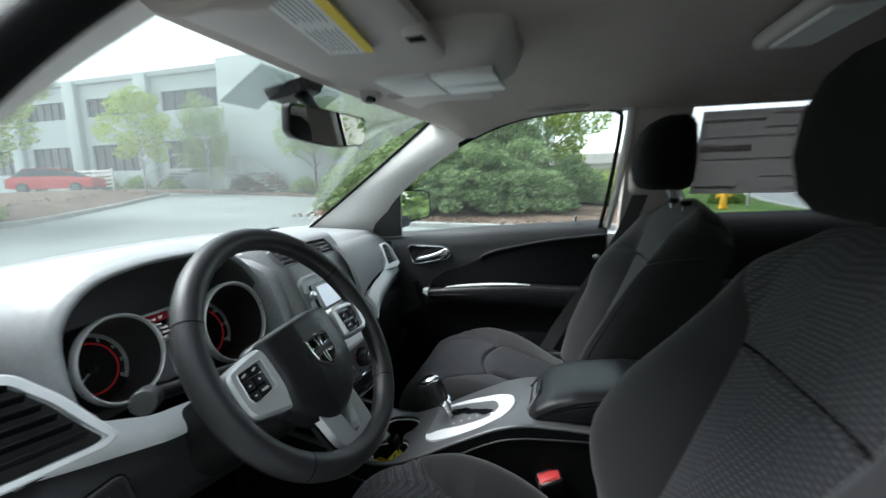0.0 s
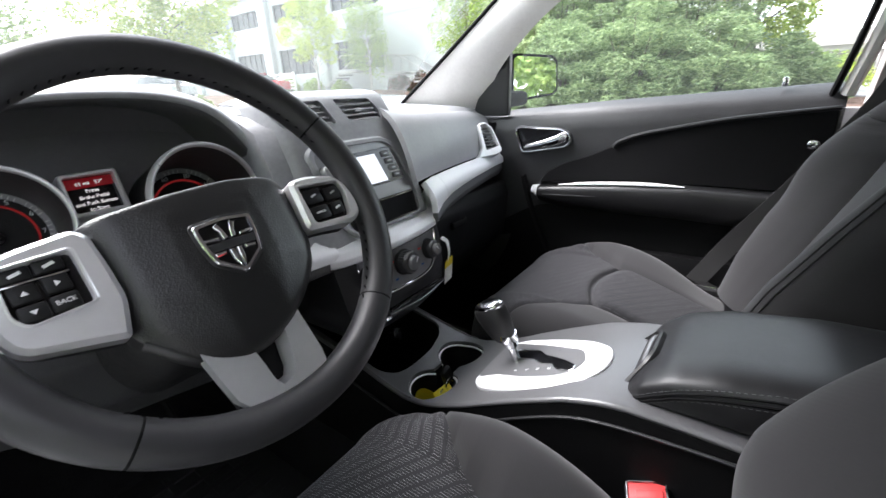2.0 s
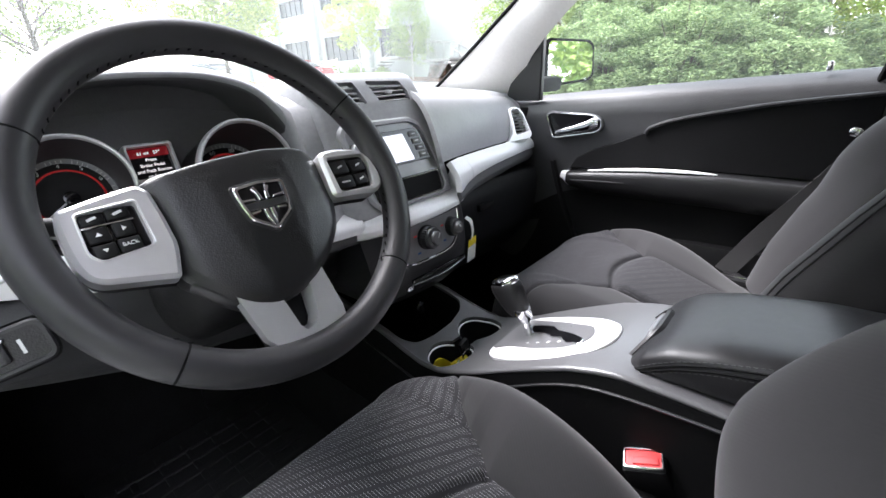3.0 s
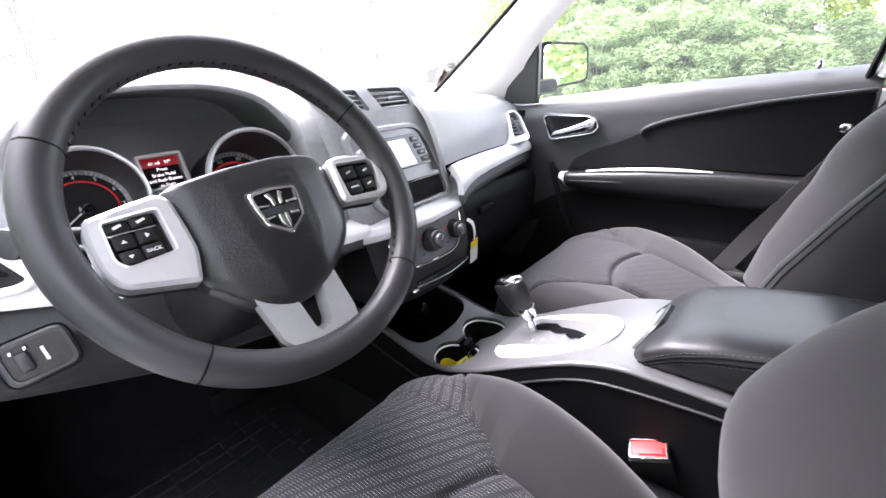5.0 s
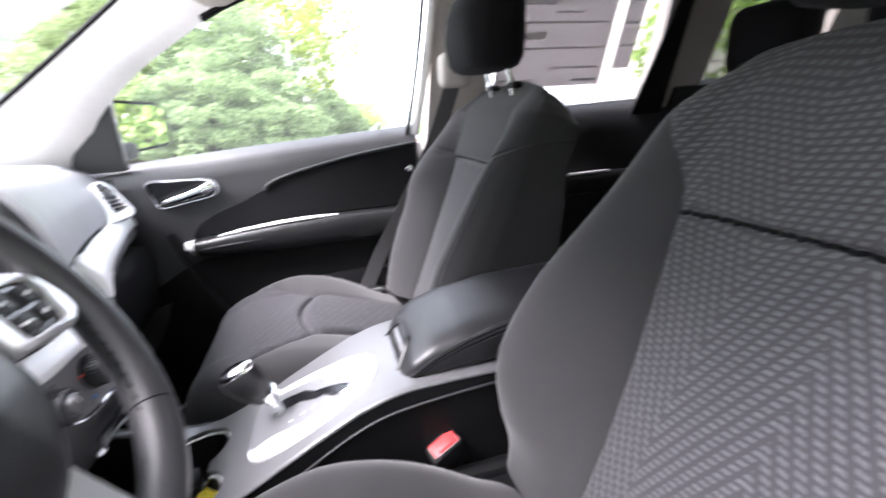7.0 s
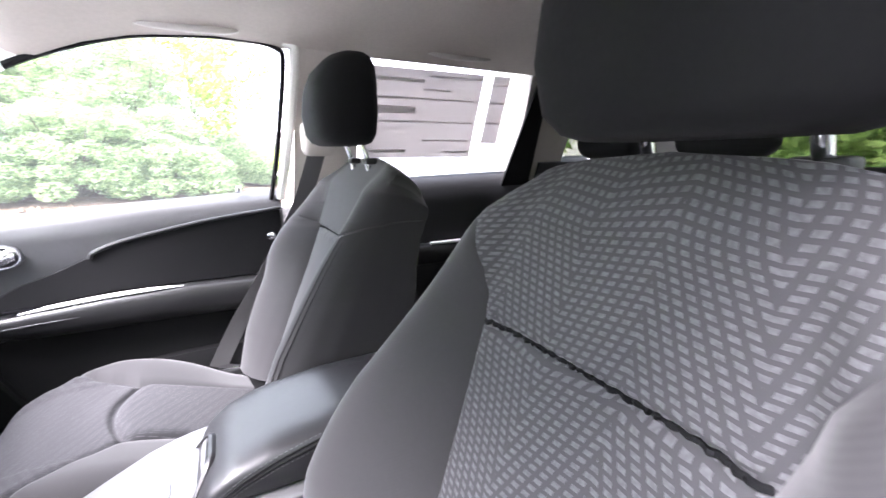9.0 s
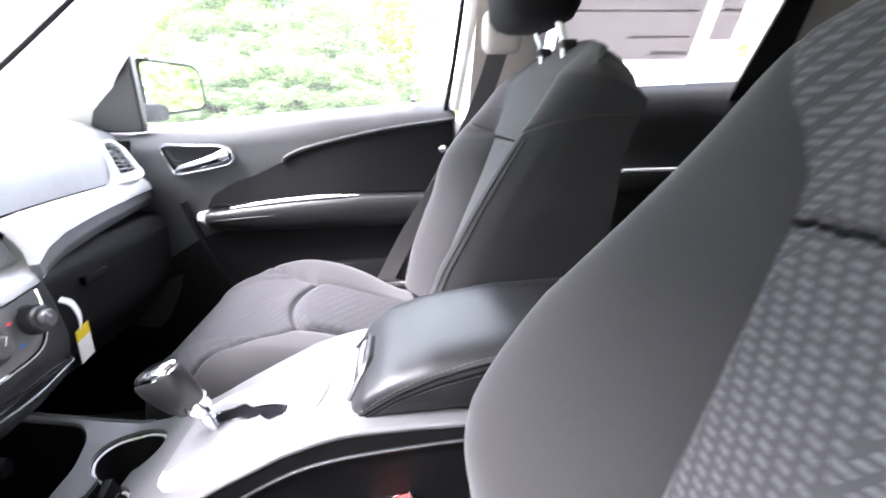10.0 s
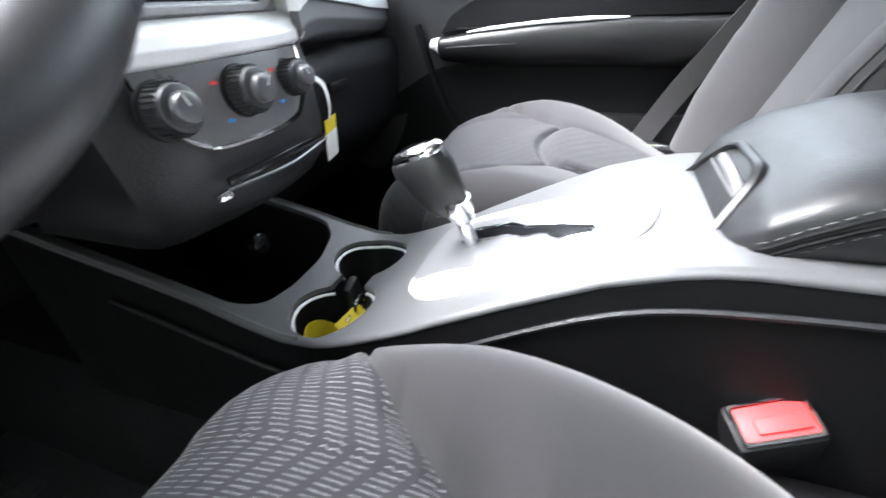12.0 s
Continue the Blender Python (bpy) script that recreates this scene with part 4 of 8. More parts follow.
part("band_sweep", sheet(sweep, 20, 16, -0.006), SILVER, dash, "satin silver bend beside the radio", smooth=60)
climate = part("climate_panel", loft([[(x * k - 0.014, 0.150 + dy + d, z) for x, dy in ((-0.142, 0.16), (-0.138, 0.012), (-0.12, 0.0), (-0.06, -0.010), (0.0, -0.013), (0.06, -0.010), (0.12, 0.0), (0.138, 0.012), (0.142, 0.16))]
                                      for z, k, d in ((0.834, 1.0, 0.003), (0.80, 0.985, -0.006), (0.75, 0.95, -0.014), (0.715, 0.90, -0.012), (0.692, 0.84, 0.004), (0.684, 0.80, 0.04))]), SOFT, dash, "dark curved climate control panel", smooth=50)


def switch_face(u, v):
    w = 2 * u - 1
    low = 0.7655 + 0.030 * abs(w) ** 5
    z = 0.8345 + (low - 0.8345) * v
    x = -0.016 + w * (0.102 - 0.012 * v * v)
    return (x, panel_y(x, z) - 0.0022, z)


part("switch_face", sheet(switch_face, 40, 14, -0.003), SHIFTGREY, climate, "light grey face behind the knobs", smooth=60)
KN = basis((-0.022, 0.133, 0.806), (1, 0, 0), (0, 0.14, 0.99))
nrm = KN.to_3x3() @ Vector((0, 0, 1))
for i, kx in enumerate((-0.080, 0.0, 0.074)):
    r = 0.0215 if i < 2 else 0.0185
    dy = 0.006 if i != 1 else 0.0
    k = part("climate_knob", drum(r, 0.024, KN @ Vector((kx, 0, 0.013 - dy)), nrm, radius2=r * 0.88, bevel=0.003, seg=32), KNEE, climate, "ribbed rotary knob with a satin cap")
    for q in range(28):
        an = 2 * math.pi * q / 28
        part("rib", box((0.0016, 0.0016, 0.014), (0, 0, 0), turn=KN @ Matrix.Translation((kx + 0.955 * r * math.cos(an), 0.955 * r * math.sin(an), 0.013 - dy))), SOFT, k, smooth=0)
    part("knob_skirt", drum(r * 1.10, 0.004, KN @ Vector((kx, 0, 0.003 - dy)), nrm, bevel=0.001, seg=32), HARD, k)
    part("knob_cap", drum(r * 0.62, 0.011, KN @ Vector((kx, 0, 0.0275 - dy)), nrm, radius2=r * 0.56, bevel=0.003, seg=28), GREYTRIM, k, "smooth satin grey cap")
    part("pointer_mark", box((0.0016, r * 0.45, 0.0005), (0, 0, 0), turn=KN @ Matrix.Rotation(0, 4, "Z") @ Matrix.Translation((kx, 0, 0.0332 - dy)) @ Matrix.Rotation(radians((20, -35, 30)[i]), 4, "Z") @ Matrix.Translation((0, r * 0.28, 0))), PALEINK, k, smooth=0)
line = [switch_face(0, j / 8) for j in range(8)] + [switch_face(j / 30, 1) for j in range(31)] + [switch_face(1, 1 - j / 8) for j in range(1, 9)]
part("chrome_line", tube([Vector(p) + Vector((0, -0.001, 0)) for p in line], 0.0026, 6), CHROME, climate, "thin chrome line round the knobs")
part("red_mark", box((0.0075, 0.003, 0.0006), (0, 0, 0), turn=KN @ Matrix.Translation((-0.036, 0.012, 0.0105))), RED, climate, smooth=0)
part("blue_mark", box((0.0075, 0.003, 0.0006), (0, 0, 0), turn=KN @ Matrix.Translation((-0.034, -0.020, 0.0125))), BLUELIT, climate, smooth=0)
part("red_mark", box((0.0075, 0.003, 0.0006), (0, 0, 0), turn=KN @ Matrix.Translation((0.040, 0.012, 0.0085))), RED, climate, smooth=0)
part("blue_mark", box((0.0075, 0.003, 0.0006), (0, 0, 0), turn=KN @ Matrix.Translation((0.040, -0.018, 0.0105))), BLUELIT, climate, smooth=0)
part("disc_slot", box((0.15, 0.008, 0.006), (0, 0, 0), 0.002, turn=KN @ Matrix.Translation((0.012, -0.066, 0.012))), PIANO, climate, "narrow black slot")
part("slot_lip", tube(spline([KN @ Vector(p) for p in ((-0.068, -0.072, 0.013), (0.012, -0.074, 0.0205), (0.090, -0.070, 0.012))], 8), 0.0016, 6), GREYTRIM, climate)
part("jack", box((0.014, 0.008, 0.008), (0, 0, 0), 0.002, turn=KN @ Matrix.Translation((-0.074, -0.074, 0.014))), CHROME, climate)
solid("power_socket", drum(0.014, 0.02, (0.03, 0.22, 0.600), (0, -0.9, 0.3), bevel=0.002), PIANO, "small gloss black power socket in the cubby", "socket")

tagob = thing("paper_tag", (0.145, 0.20, 0.69), "white and yellow paper tag hanging from the dash edge", "tag")
def ribbon(points, width, across, thick=0.0008):
    pts = spline(points, 6)
    ac = Vector(across).normalized() * width / 2
    return sheet(lambda u, v: tuple(pts[round(u * (len(pts) - 1))] + ac * (2 * v - 1)), len(pts) - 1, 3, thick)
part("strip", ribbon([(0.150, 0.172, 0.792), (0.160, 0.165, 0.780), (0.168, 0.166, 0.755), (0.172, 0.172, 0.732)], 0.016, (0.9, 0.35, 0.1)), PAPER, tagob)
part("yellow_head", ribbon([(0.172, 0.171, 0.735), (0.174, 0.174, 0.715)], 0.033, (0.9, 0.06, 0.1)), YELLOW, tagob, "yellow printed band")
part("card", ribbon([(0.174, 0.174, 0.715), (0.178, 0.180, 0.675)], 0.033, (0.9, 0.06, 0.1)), PAPER, tagob)


# ---- steering wheel ----
WC, WU = Vector((-0.375, 0.028, 0.969)), Vector((0, 0.533, 0.846))
WH = basis(WC, (1, 0, 0), WU)
wheel = thing("steering_wheel", WC, "black leather steering wheel with satin silver spokes and a chrome emblem", "steering wheel")
RC = (0.002, 0.021)


def rim_arc(a0, a1, n, r=0.0185):
    pts = []
    for i in range(n + 1):
        a = a0 + (a1 - a0) * i / n
        pts.append((math.cos(a), math.sin(a)))
    rings = []
    for i, (c, s) in enumerate(pts):
        ring = []
        for j in range(14):
            b = 2 * math.pi * j / 14
            rr = 0.1785 + 0.0175 * math.cos(b)
            ring.append(WH @ Vector((RC[0] + rr * c, RC[1] + rr * s, r * math.sin(b))))
        rings.append(ring)
    return loft(rings)


JOINTS = [math.atan2(0.084, 0.156), math.atan2(0.084, -0.155), math.atan2(-0.138, -0.124) + 2 * math.pi, math.atan2(-0.128, 0.122) + 2 * math.pi]
for a0, a1 in zip(JOINTS, JOINTS[1:] + [JOINTS[0] + 2 * math.pi]):
    part("rim_section", rim_arc(a0 + 0.006, a1 - 0.006, 26), RIMSKIN, wheel, "padded leather rim section")
for a in JOINTS:
    part("rim_joint", rim_arc(a - 0.008, a + 0.008, 2, 0.0178), SEAL, wheel)
    # rows of stitches on the inner side of the rim
for i in range(90):
    a = math.pi * (0.0 + i / 90 * 2)
    if 1.30 < a / math.pi < 1.72 or 0.86 < a / math.pi < 1.24 or a / math.pi < 0.12 or a / math.pi > 1.93:
        continue
    part("stitch", box((0.0012, 0.0042, 0.0012), (0, 0, 0), turn=WH @ Matrix.Translation((RC[0] + 0.1612 * math.cos(a), RC[1] + 0.1612 * math.sin(a), 0.004)) @ Matrix.Rotation(a + 0.5, 4, "Z")), SEAL, wheel, smooth=0)


def dome(outline, place, height, edge, depth, mat, name, parent, label="", centre=None, steps=6):
    """A cushion over a 2D outline: steep at its edge, nearly flat in the middle."""
    n = len(outline)
    cx = sum(p[0] for p in outline) / n if centre is None else centre[0]
    cy = sum(p[1] for p in outline) / n if centre is None else centre[1]
    rings = [[place @ Vector((x, y, -depth)) for x, y in outline]]
    for k in range(steps + 1):
        t = k / steps
        s = 1 - t * 0.999
        z = height * (1 - (1 - t) ** 2.2) + edge * (1 - (1 - min(1, t * 5)) ** 2)
        rings.append([place @ Vector((cx + (x - cx) * s, cy + (y - cy) * s, z)) for x, y in outline])
    return part(name, loft(rings), mat, parent, label, smooth=60)


hub_out = rounded([(-0.094, 0.046), (-0.078, 0.0545), (-0.036, 0.0575), (0.020, 0.061), (0.066, 0.0595), (0.082, 0.055), (0.0885, 0.0434), (0.0915, 0.028), (0.090, 0.0), (0.0885, -0.018), (0.078, -0.043), (0.057, -0.066), (0.031, -0.085), (0.004, -0.097), (-0.021, -0.0995), (-0.046, -0.091), (-0.063, -0.076), (-0.077, -0.058), (-0.090, -0.044), (-0.083, -0.012), (-0.086, 0.020)], 0.010)


def pad_height(x, y):
    """A raised middle panel between two creases, flanks that fall away, and a tucked lower end."""
    mid = 0.033 - 0.14 * max(0.0, -y - 0.01)
    z = 0.0195 - 0.26 * max(0.0, abs(x - 0.001) - mid) - 1.6 * max(0.0, abs(x) - 0.066) ** 2 * 10
    z -= 0.0016 * math.exp(-((abs(x - 0.001) - mid) / 0.0022) ** 2) * ramp(y, -0.06, -0.02)
    z -= 0.10 * max(0.0, -0.025 - y) + 2.2 * max(0.0, -0.055 - y) ** 2
    return z - 3.0 * max(0.0, y - 0.034) ** 2


rings = [[WH @ Vector((x, y, -0.03)) for x, y in hub_out]]
for k in range(23):
    s = 1 - 0.999 * (k / 22) ** 1.25
    rise = 1 - (1 - min(1.0, (1 - s) * 9)) ** 2
    rings.append([WH @ Vector((x * s, 0.004 + (y - 0.004) * s, -0.004 + (pad_height(x * s, 0.004 + (y - 0.004) * s) + 0.004) * (0.25 + 0.75 * rise))) for x, y in hub_out])
hub = part("hub_pad", loft(rings), LEATHER, wheel, "grained black airbag pad", smooth=60)
part("column_shroud", loft([[WH @ Vector((x * k, y * k - 0.02 * d, -d)) for x, y in rounded([(-0.07, 0.035), (0.07, 0.035), (0.075, -0.03), (0.045, -0.075), (-0.045, -0.075), (-0.075, -0.03)], 0.02)] for d, k in ((0.02, 0.9), (0.05, 1.05), (0.14, 1.1), (0.24, 1.1))]), HARD, wheel, "black steering column shroud")
part("hub_back", loft([[WH @ Vector((x * k, y * k, -d)) for x, y in hub_out] for d, k in ((0.026, 1.0), (0.04, 0.9), (0.055, 0.6))]), HARD, wheel)

# left and right silver spokes with their switch panels
LP = rounded([(-0.1545, 0.029), (-0.151, 0.0365), (-0.122, 0.0425), (-0.093, 0.0465), (-0.085, 0.039), (-0.0825, 0.012), (-0.0815, -0.014), (-0.090, -0.0440), (-0.099, -0.0415), (-0.122, -0.0355), (-0.143, -0.0300), (-0.150, -0.024), (-0.1545, -0.012), (-0.1555, 0.010)], 0.006)
LH = rounded([(-0.1410, 0.0290), (-0.0995, 0.0315), (-0.0990, -0.0090), (-0.1365, -0.0120), (-0.1425, -0.004)], 0.004)
RP = rounded([(0.090, 0.0445), (0.111, 0.0465), (0.145, 0.0415), (0.158, 0.0305), (0.1635, 0.008), (0.161, -0.010), (0.147, -0.0185), (0.1136, -0.0140), (0.086, -0.0120)], 0.008)
RH = rounded([(0.0970, 0.0360), (0.1490, 0.0325), (0.1515, 0.018), (0.1440, -0.0100), (0.0970, -0.0080)], 0.005)
for o, h, name in ((LP, LH, "left"), (RP, RH, "right")):
    sp = part("spoke", plate(o, 0.022, WH @ Matrix.Translation((0, 0, -0.012)), 0.004, hole=h), WHEELSILVER, wheel, "satin silver spoke with switches")
    part("switch_bed", plate(h, 0.004, WH @ Matrix.Translation((0, 0, 0.0))), PIANO, sp)
    hx, hy = sum(p[0] for p in h) / len(h), sum(p[1] for p in h) / len(h)
    part("switch_frame", loft([[WH @ Vector((hx + (x - hx) * k, hy + (y - hy) * k, z)) for x, y in h] for k, z in ((1.10, 0.0100), (1.04, 0.0108), (0.985, 0.0070), (0.975, 0.0030))], caps=False), WHEELSILVER, sp, smooth=60)
    part("spoke_back", plate([(x * 0.99, y) for x, y in o], 0.012, WH @ Matrix.Translation((0, 0, -0.024))), HARD, sp)
    lift = WH @ Matrix.Translation((0, 0, 0.004))
    x0 = min(p[0] for p in h)
    y1 = max(p[1] for p in h)
    if name == "left":
        cells = [(x0 + 0.0105, y1 - 0.007, 0.017, 0.010, ""), (x0 + 0.0285, y1 - 0.006, 0.017, 0.010, ""), (x0 + 0.0105, y1 - 0.021, 0.016, 0.013, "▲"), (x0 + 0.0285, y1 - 0.020, 0.015, 0.013, "▶"),
                 (x0 + 0.0110, y1 - 0.035, 0.016, 0.012, "▼"), (x0 + 0.0285, y1 - 0.034, 0.016, 0.012, "BACK")]
        part("divider", box((0.038, 0.0016, 0.003), (0, 0, 0), 0.0005, turn=lift @ Matrix.Translation((x0 + 0.019, y1 - 0.0135, 0.002))), CHROME, sp)
    else:
        cells = [(x0 + 0.0140, y1 - 0.0130, 0.023, 0.016, ""), (x0 + 0.0395, y1 - 0.0145, 0.021, 0.015, ""), (x0 + 0.0140, y1 - 0.0325, 0.023, 0.015, "CANCEL"), (x0 + 0.0370, y1 - 0.0325, 0.017, 0.014, "")]
    for bx, by, bw, bh, text in cells:
        b = part("switch", box((bw, bh, 0.005), (0, 0, 0), 0.0018, turn=lift @ Matrix.Translation((bx, by, 0.0015))), HARD, sp)
        up = lift @ Matrix.Translation((bx, by, 0.0044))
        if text in ("BACK", "CANCEL"):
            words(text, 0.0046 if text == "BACK" else 0.0032, up, PALEINK, sp)
        elif text:
            turn = {"▲": 0, "▶": -90, "▼": 180}[text]
            part("arrow_mark", plate([(-0.0022, -0.0014), (0.0022, -0.0014), (0, 0.0018)], 0.0004, up @ Matrix.Rotation(radians(turn), 4, "Z")), PALEINK, sp, smooth=0)
        else:
            part("symbol_mark", box((0.007, 0.0022, 0.0004), (0, 0, 0), turn=up @ Matrix.Rotation(0.3, 4, "Z")), PALEINK, sp, smooth=0)
SL = WH @ Matrix.Translation((0, 0, -0.012))
FORK = [(-0.056, -0.076), (-0.052, -0.100), (-0.047, -0.126), (-0.038, -0.1395), (-0.026, -0.1465), (-0.008, -0.1485), (0.015, -0.1465), (0.030, -0.1435), (0.038, -0.137), (0.0395, -0.125), (0.036, -0.078), (0.018, -0.078), (0.0105, -0.122), (0.004, -0.132), (-0.008, -0.134), (-0.0125, -0.126), (-0.016, -0.101), (-0.022, -0.078)]
lower = part("lower_spoke", plate(FORK, 0.014, SL, 0.0), WHEELSILVER, wheel, "forked satin silver lower spoke", 25)
for a, b, c, d in (((0.018, -0.078), (0.0105, -0.122), (0.014, -0.078), (0.0072, -0.1212)), ((0.0105, -0.122), (0.004, -0.132), (0.0072, -0.1212), (0.0025, -0.1285)), ((0.004, -0.132), (-0.008, -0.134), (0.0025, -0.1285), (-0.0058, -0.130)),
                   ((-0.008, -0.134), (-0.0125, -0.126), (-0.0058, -0.130), (-0.0092, -0.1235)), ((-0.0125, -0.126), (-0.022, -0.078), (-0.0092, -0.1235), (-0.017, -0.078))):
    part("fork_chamfer", loft([[SL @ Vector((*a, 0.0138)), SL @ Vector((*b, 0.0138)), SL @ Vector((*b, -0.006)), SL @ Vector((*a, -0.006))], [SL @ Vector((*c, 0.001)), SL @ Vector((*d, 0.001)), SL @ Vector((*d, -0.006)), SL @ Vector((*c, -0.006))]]), WHEELSILVER, lower, smooth=0)
part("spoke_back", plate([(-0.05, -0.08), (-0.04, -0.14), (0.034, -0.146), (0.038, -0.085)], 0.008, WH @ Matrix.Translation((0, 0, -0.030))), HARD, lower)

# the emblem: a chrome shield outline with crossed bars on black
EM = WH @ Matrix.Translation((0.002, -0.003, 0.0185))
sh = [(-0.0265, 0.0225), (0.0, 0.0255), (0.0265, 0.0225), (0.0255, 0.006), (0.0215, -0.013), (0.0, -0.0285), (-0.0215, -0.013), (-0.0255, 0.006)]
part("emblem_rim", plate(rounded([(x * 1.09, y * 1.09) for x, y in sh], 0.005), 0.0016, EM, 0.0006), SOFT, hub, "dark moulded seat of the badge")
emblem = part("emblem", plate(rounded(sh, 0.004), 0.0046, EM, 0.0012, hole=rounded([(x * 0.86, y * 0.86) for x, y in sh], 0.003)), CHROME, wheel, "chrome shield badge")
part("emblem_ground", plate(rounded([(x * 0.9, y * 0.9) for x, y in sh], 0.003), 0.0022, EM), PIANO, emblem)
part("emblem_band", plate([(-0.0225, 0.0040), (0.0225, 0.0040), (0.0205, -0.0035), (-0.0205, -0.0035)], 0.0034, EM, 0.0006), KNEE, emblem, "dark band across the badge")
for s in (-1, 1):
    for pts in ([(0.0012, 0.0050), (0.0056, 0.0050), (0.0064, 0.0120), (0.0100, 0.0180), (0.0056, 0.0205), (0.0026, 0.0130)], [(0.0012, -0.0045), (0.0054, -0.0045), (0.0050, -0.0140), (0.0012, -0.0235), (0.0008, -0.0130)],
                [(0.0090, 0.0050), (0.0215, 0.0060), (0.0212, 0.0090), (0.0095, 0.0080)], [(0.0085, -0.0045), (0.0190, -0.0050), (0.0178, -0.0085), (0.0090, -0.0075)]):
        part("emblem_bar", plate([(s * x, y) for x, y in pts], 0.0044, EM, 0.0008), CHROME, emblem, smooth=0)

stalk = thing("wiper_stalk", (-0.47, 0.14, 0.955), "black column stalk with a rounded grey end", "stalk")
part("arm", tube([(-0.40, 0.130, 0.950), (-0.47, 0.140, 0.960), (-0.546, 0.134, 0.977)], 0.009, 12), HARD, stalk)
part("end_cap", drum(0.0145, 0.034, (-0.559, 0.124, 0.980), (-0.75, -0.62, 0.2), bevel=0.004), KNEE, stalk)
part("arm", tube([(-0.35, 0.130, 0.950), (-0.27, 0.145, 0.940), (-0.22, 0.155, 0.935)], 0.010, 12), HARD, stalk)


# ---- seats ----
CUSHION_MID = [(0, 0.118, 0.455), (0.06, 0.138, 0.517), (0.12, 0.134, 0.580), (0.20, 0.106, 0.630), (0.30, 0.052, 0.656), (0.40, 0.0, 0.666), (0.56, -0.08, 0.665), (0.70, -0.16, 0.652), (0.80, -0.22, 0.633), (0.92, -0.30, 0.602), (1, -0.42, 0.560)]
CUSHION_EDGE = [(-0.42, 0.545), (-0.30, 0.600), (-0.27, 0.622), (-0.23, 0.650), (-0.19, 0.672), (-0.14, 0.690), (-0.09, 0.698), (-0.06, 0.695), (0.0, 0.676), (0.027, 0.662), (0.070, 0.632)]


def cushion_seam(y):
    """Half width of the dashed centre, along the cushion's skin; the bolsters start as a point at its front corner."""
    return through_points(y, [(-0.42, 0.118), (-0.22, 0.102), (-0.125, 0.106), (-0.095, 0.130), (-0.07, 0.143), (-0.03, 0.174), (-0.01, 0.194), (0.0, 0.206), (0.012, 0.228), (0.03, 0.27), (0.06, 0.40)])[0]


LIFT = (0.30, 0.75)


def cushion_at(s, v):
    """s runs across over the skin, in metres from the middle, v from the front lip back."""
    y, z = smooth_read(v, CUSHION_MID)
    edge = sum(through_points(y + d, CUSHION_EDGE)[0] for d in (-0.02, -0.01, 0, 0.01, 0.02)) / 5
    a = abs(s)
    seam = cushion_seam(y)
    lift = 0.0
    if y < 0.07:
        begin = min(seam, 0.17)
        r = min(1.0, max(0.0, (a - begin) / (0.205 - begin)))
        lift = (edge - z) * math.sin(r * math.pi / 2) * (1 - ramp(y, 0.02, 0.07)) * LIFT[0 if s < 0 else 1]
    x, drop = a, 0.0
    if a > 0.185:
        turn = min(1.0, (a - 0.185) / 0.115)
        x = 0.185 + 0.062 * math.sin(turn * math.pi / 2)
        drop = 0.075 * (1 - math.cos(turn * math.pi / 2)) + max(0.0, a - 0.30) * 1.0
    groove = 0.007 * math.exp(-((a - seam) / 0.008) ** 2)
    arc = -0.098 - 0.030 * (a / 0.105) ** 2
    if a < seam and a < 0.14:
        groove += 0.010 * math.exp(-((y - arc) / 0.0065) ** 2)
        z += 0.008 * ramp(arc - y, 0.0, 0.03) - 0.004 * ramp(y - arc, 0.0, 0.05)
    front = ramp(y, 0.0, 0.12)
    x *= 1 - 0.03 * front
    return (math.copysign(x, s), y - 0.40 * front * max(0.0, a - 0.17), z + lift - drop - groove)


CUSHION_RUN = [0.0]
for step in range(200):
    p, q = Vector(cushion_at(0, step / 200)), Vector(cushion_at(0, step / 200 + 0.005))
    CUSHION_RUN.append(CUSHION_RUN[-1] + (q - p).length)


def cushion_skin(u, v, k):
    """k 0: the centre; -1 and 1: the bolsters; gives s."""
    half = cushion_seam(smooth_read(v, CUSHION_MID)[0])
    if k == 0:
        return half * (2 * u - 1)
    return k * (half + (0.40 - half) * (u if k > 0 else 1 - u))


def cushion_sheet(k, nu, nv):
    return sheet(lambda u, v: cushion_at(cushion_skin(u, v, k), v), nu, nv, lay=lambda u, v: (cushion_skin(u, v, k), CUSHION_RUN[round(v * 200)]))


BACK = [(0.60, -0.385, 0.245, 0.055), (0.70, -0.428, 0.250, 0.075), (0.80, -0.472, 0.256, 0.080), (0.90, -0.518, 0.252, 0.070), (0.98, -0.552, 0.236, 0.052), (1.05, -0.576, 0.220, 0.030), (1.10, -0.592, 0.206, 0.016), (1.125, -0.603, 0.192, 0.010), (1.145, -0.614, 0.168, 0.006)]


BULGE, BACKX, TOPWIDE, CAPPED = 0.0, 0.012, 0.046, True
CAP_SEAM = [(0, 0.31), (0.23, 0.32), (0.376, 0.345), (0.53, 0.385), (0.64, 0.43), (0.70, 0.47), (0.735, 0.55), (0.765, 0.655), (0.785, 0.74), (0.800, 0.85), (0.810, 0.995), (1.0, 0.995)]


def back_seam(v):
    """Where the bolster meets the woven centre, across the skin from 0 to 1; above the shoulder the centre goes all round."""
    if CAPPED:
        return through_points(v, CAP_SEAM)[0]
    return through_points(v, [(0, 0.31), (0.23, 0.32), (0.376, 0.345), (0.53, 0.40), (0.70, 0.47), (0.80, 0.53), (0.87, 0.61), (0.93, 0.71), (0.97, 0.80), (1.0, 0.80)])[0]


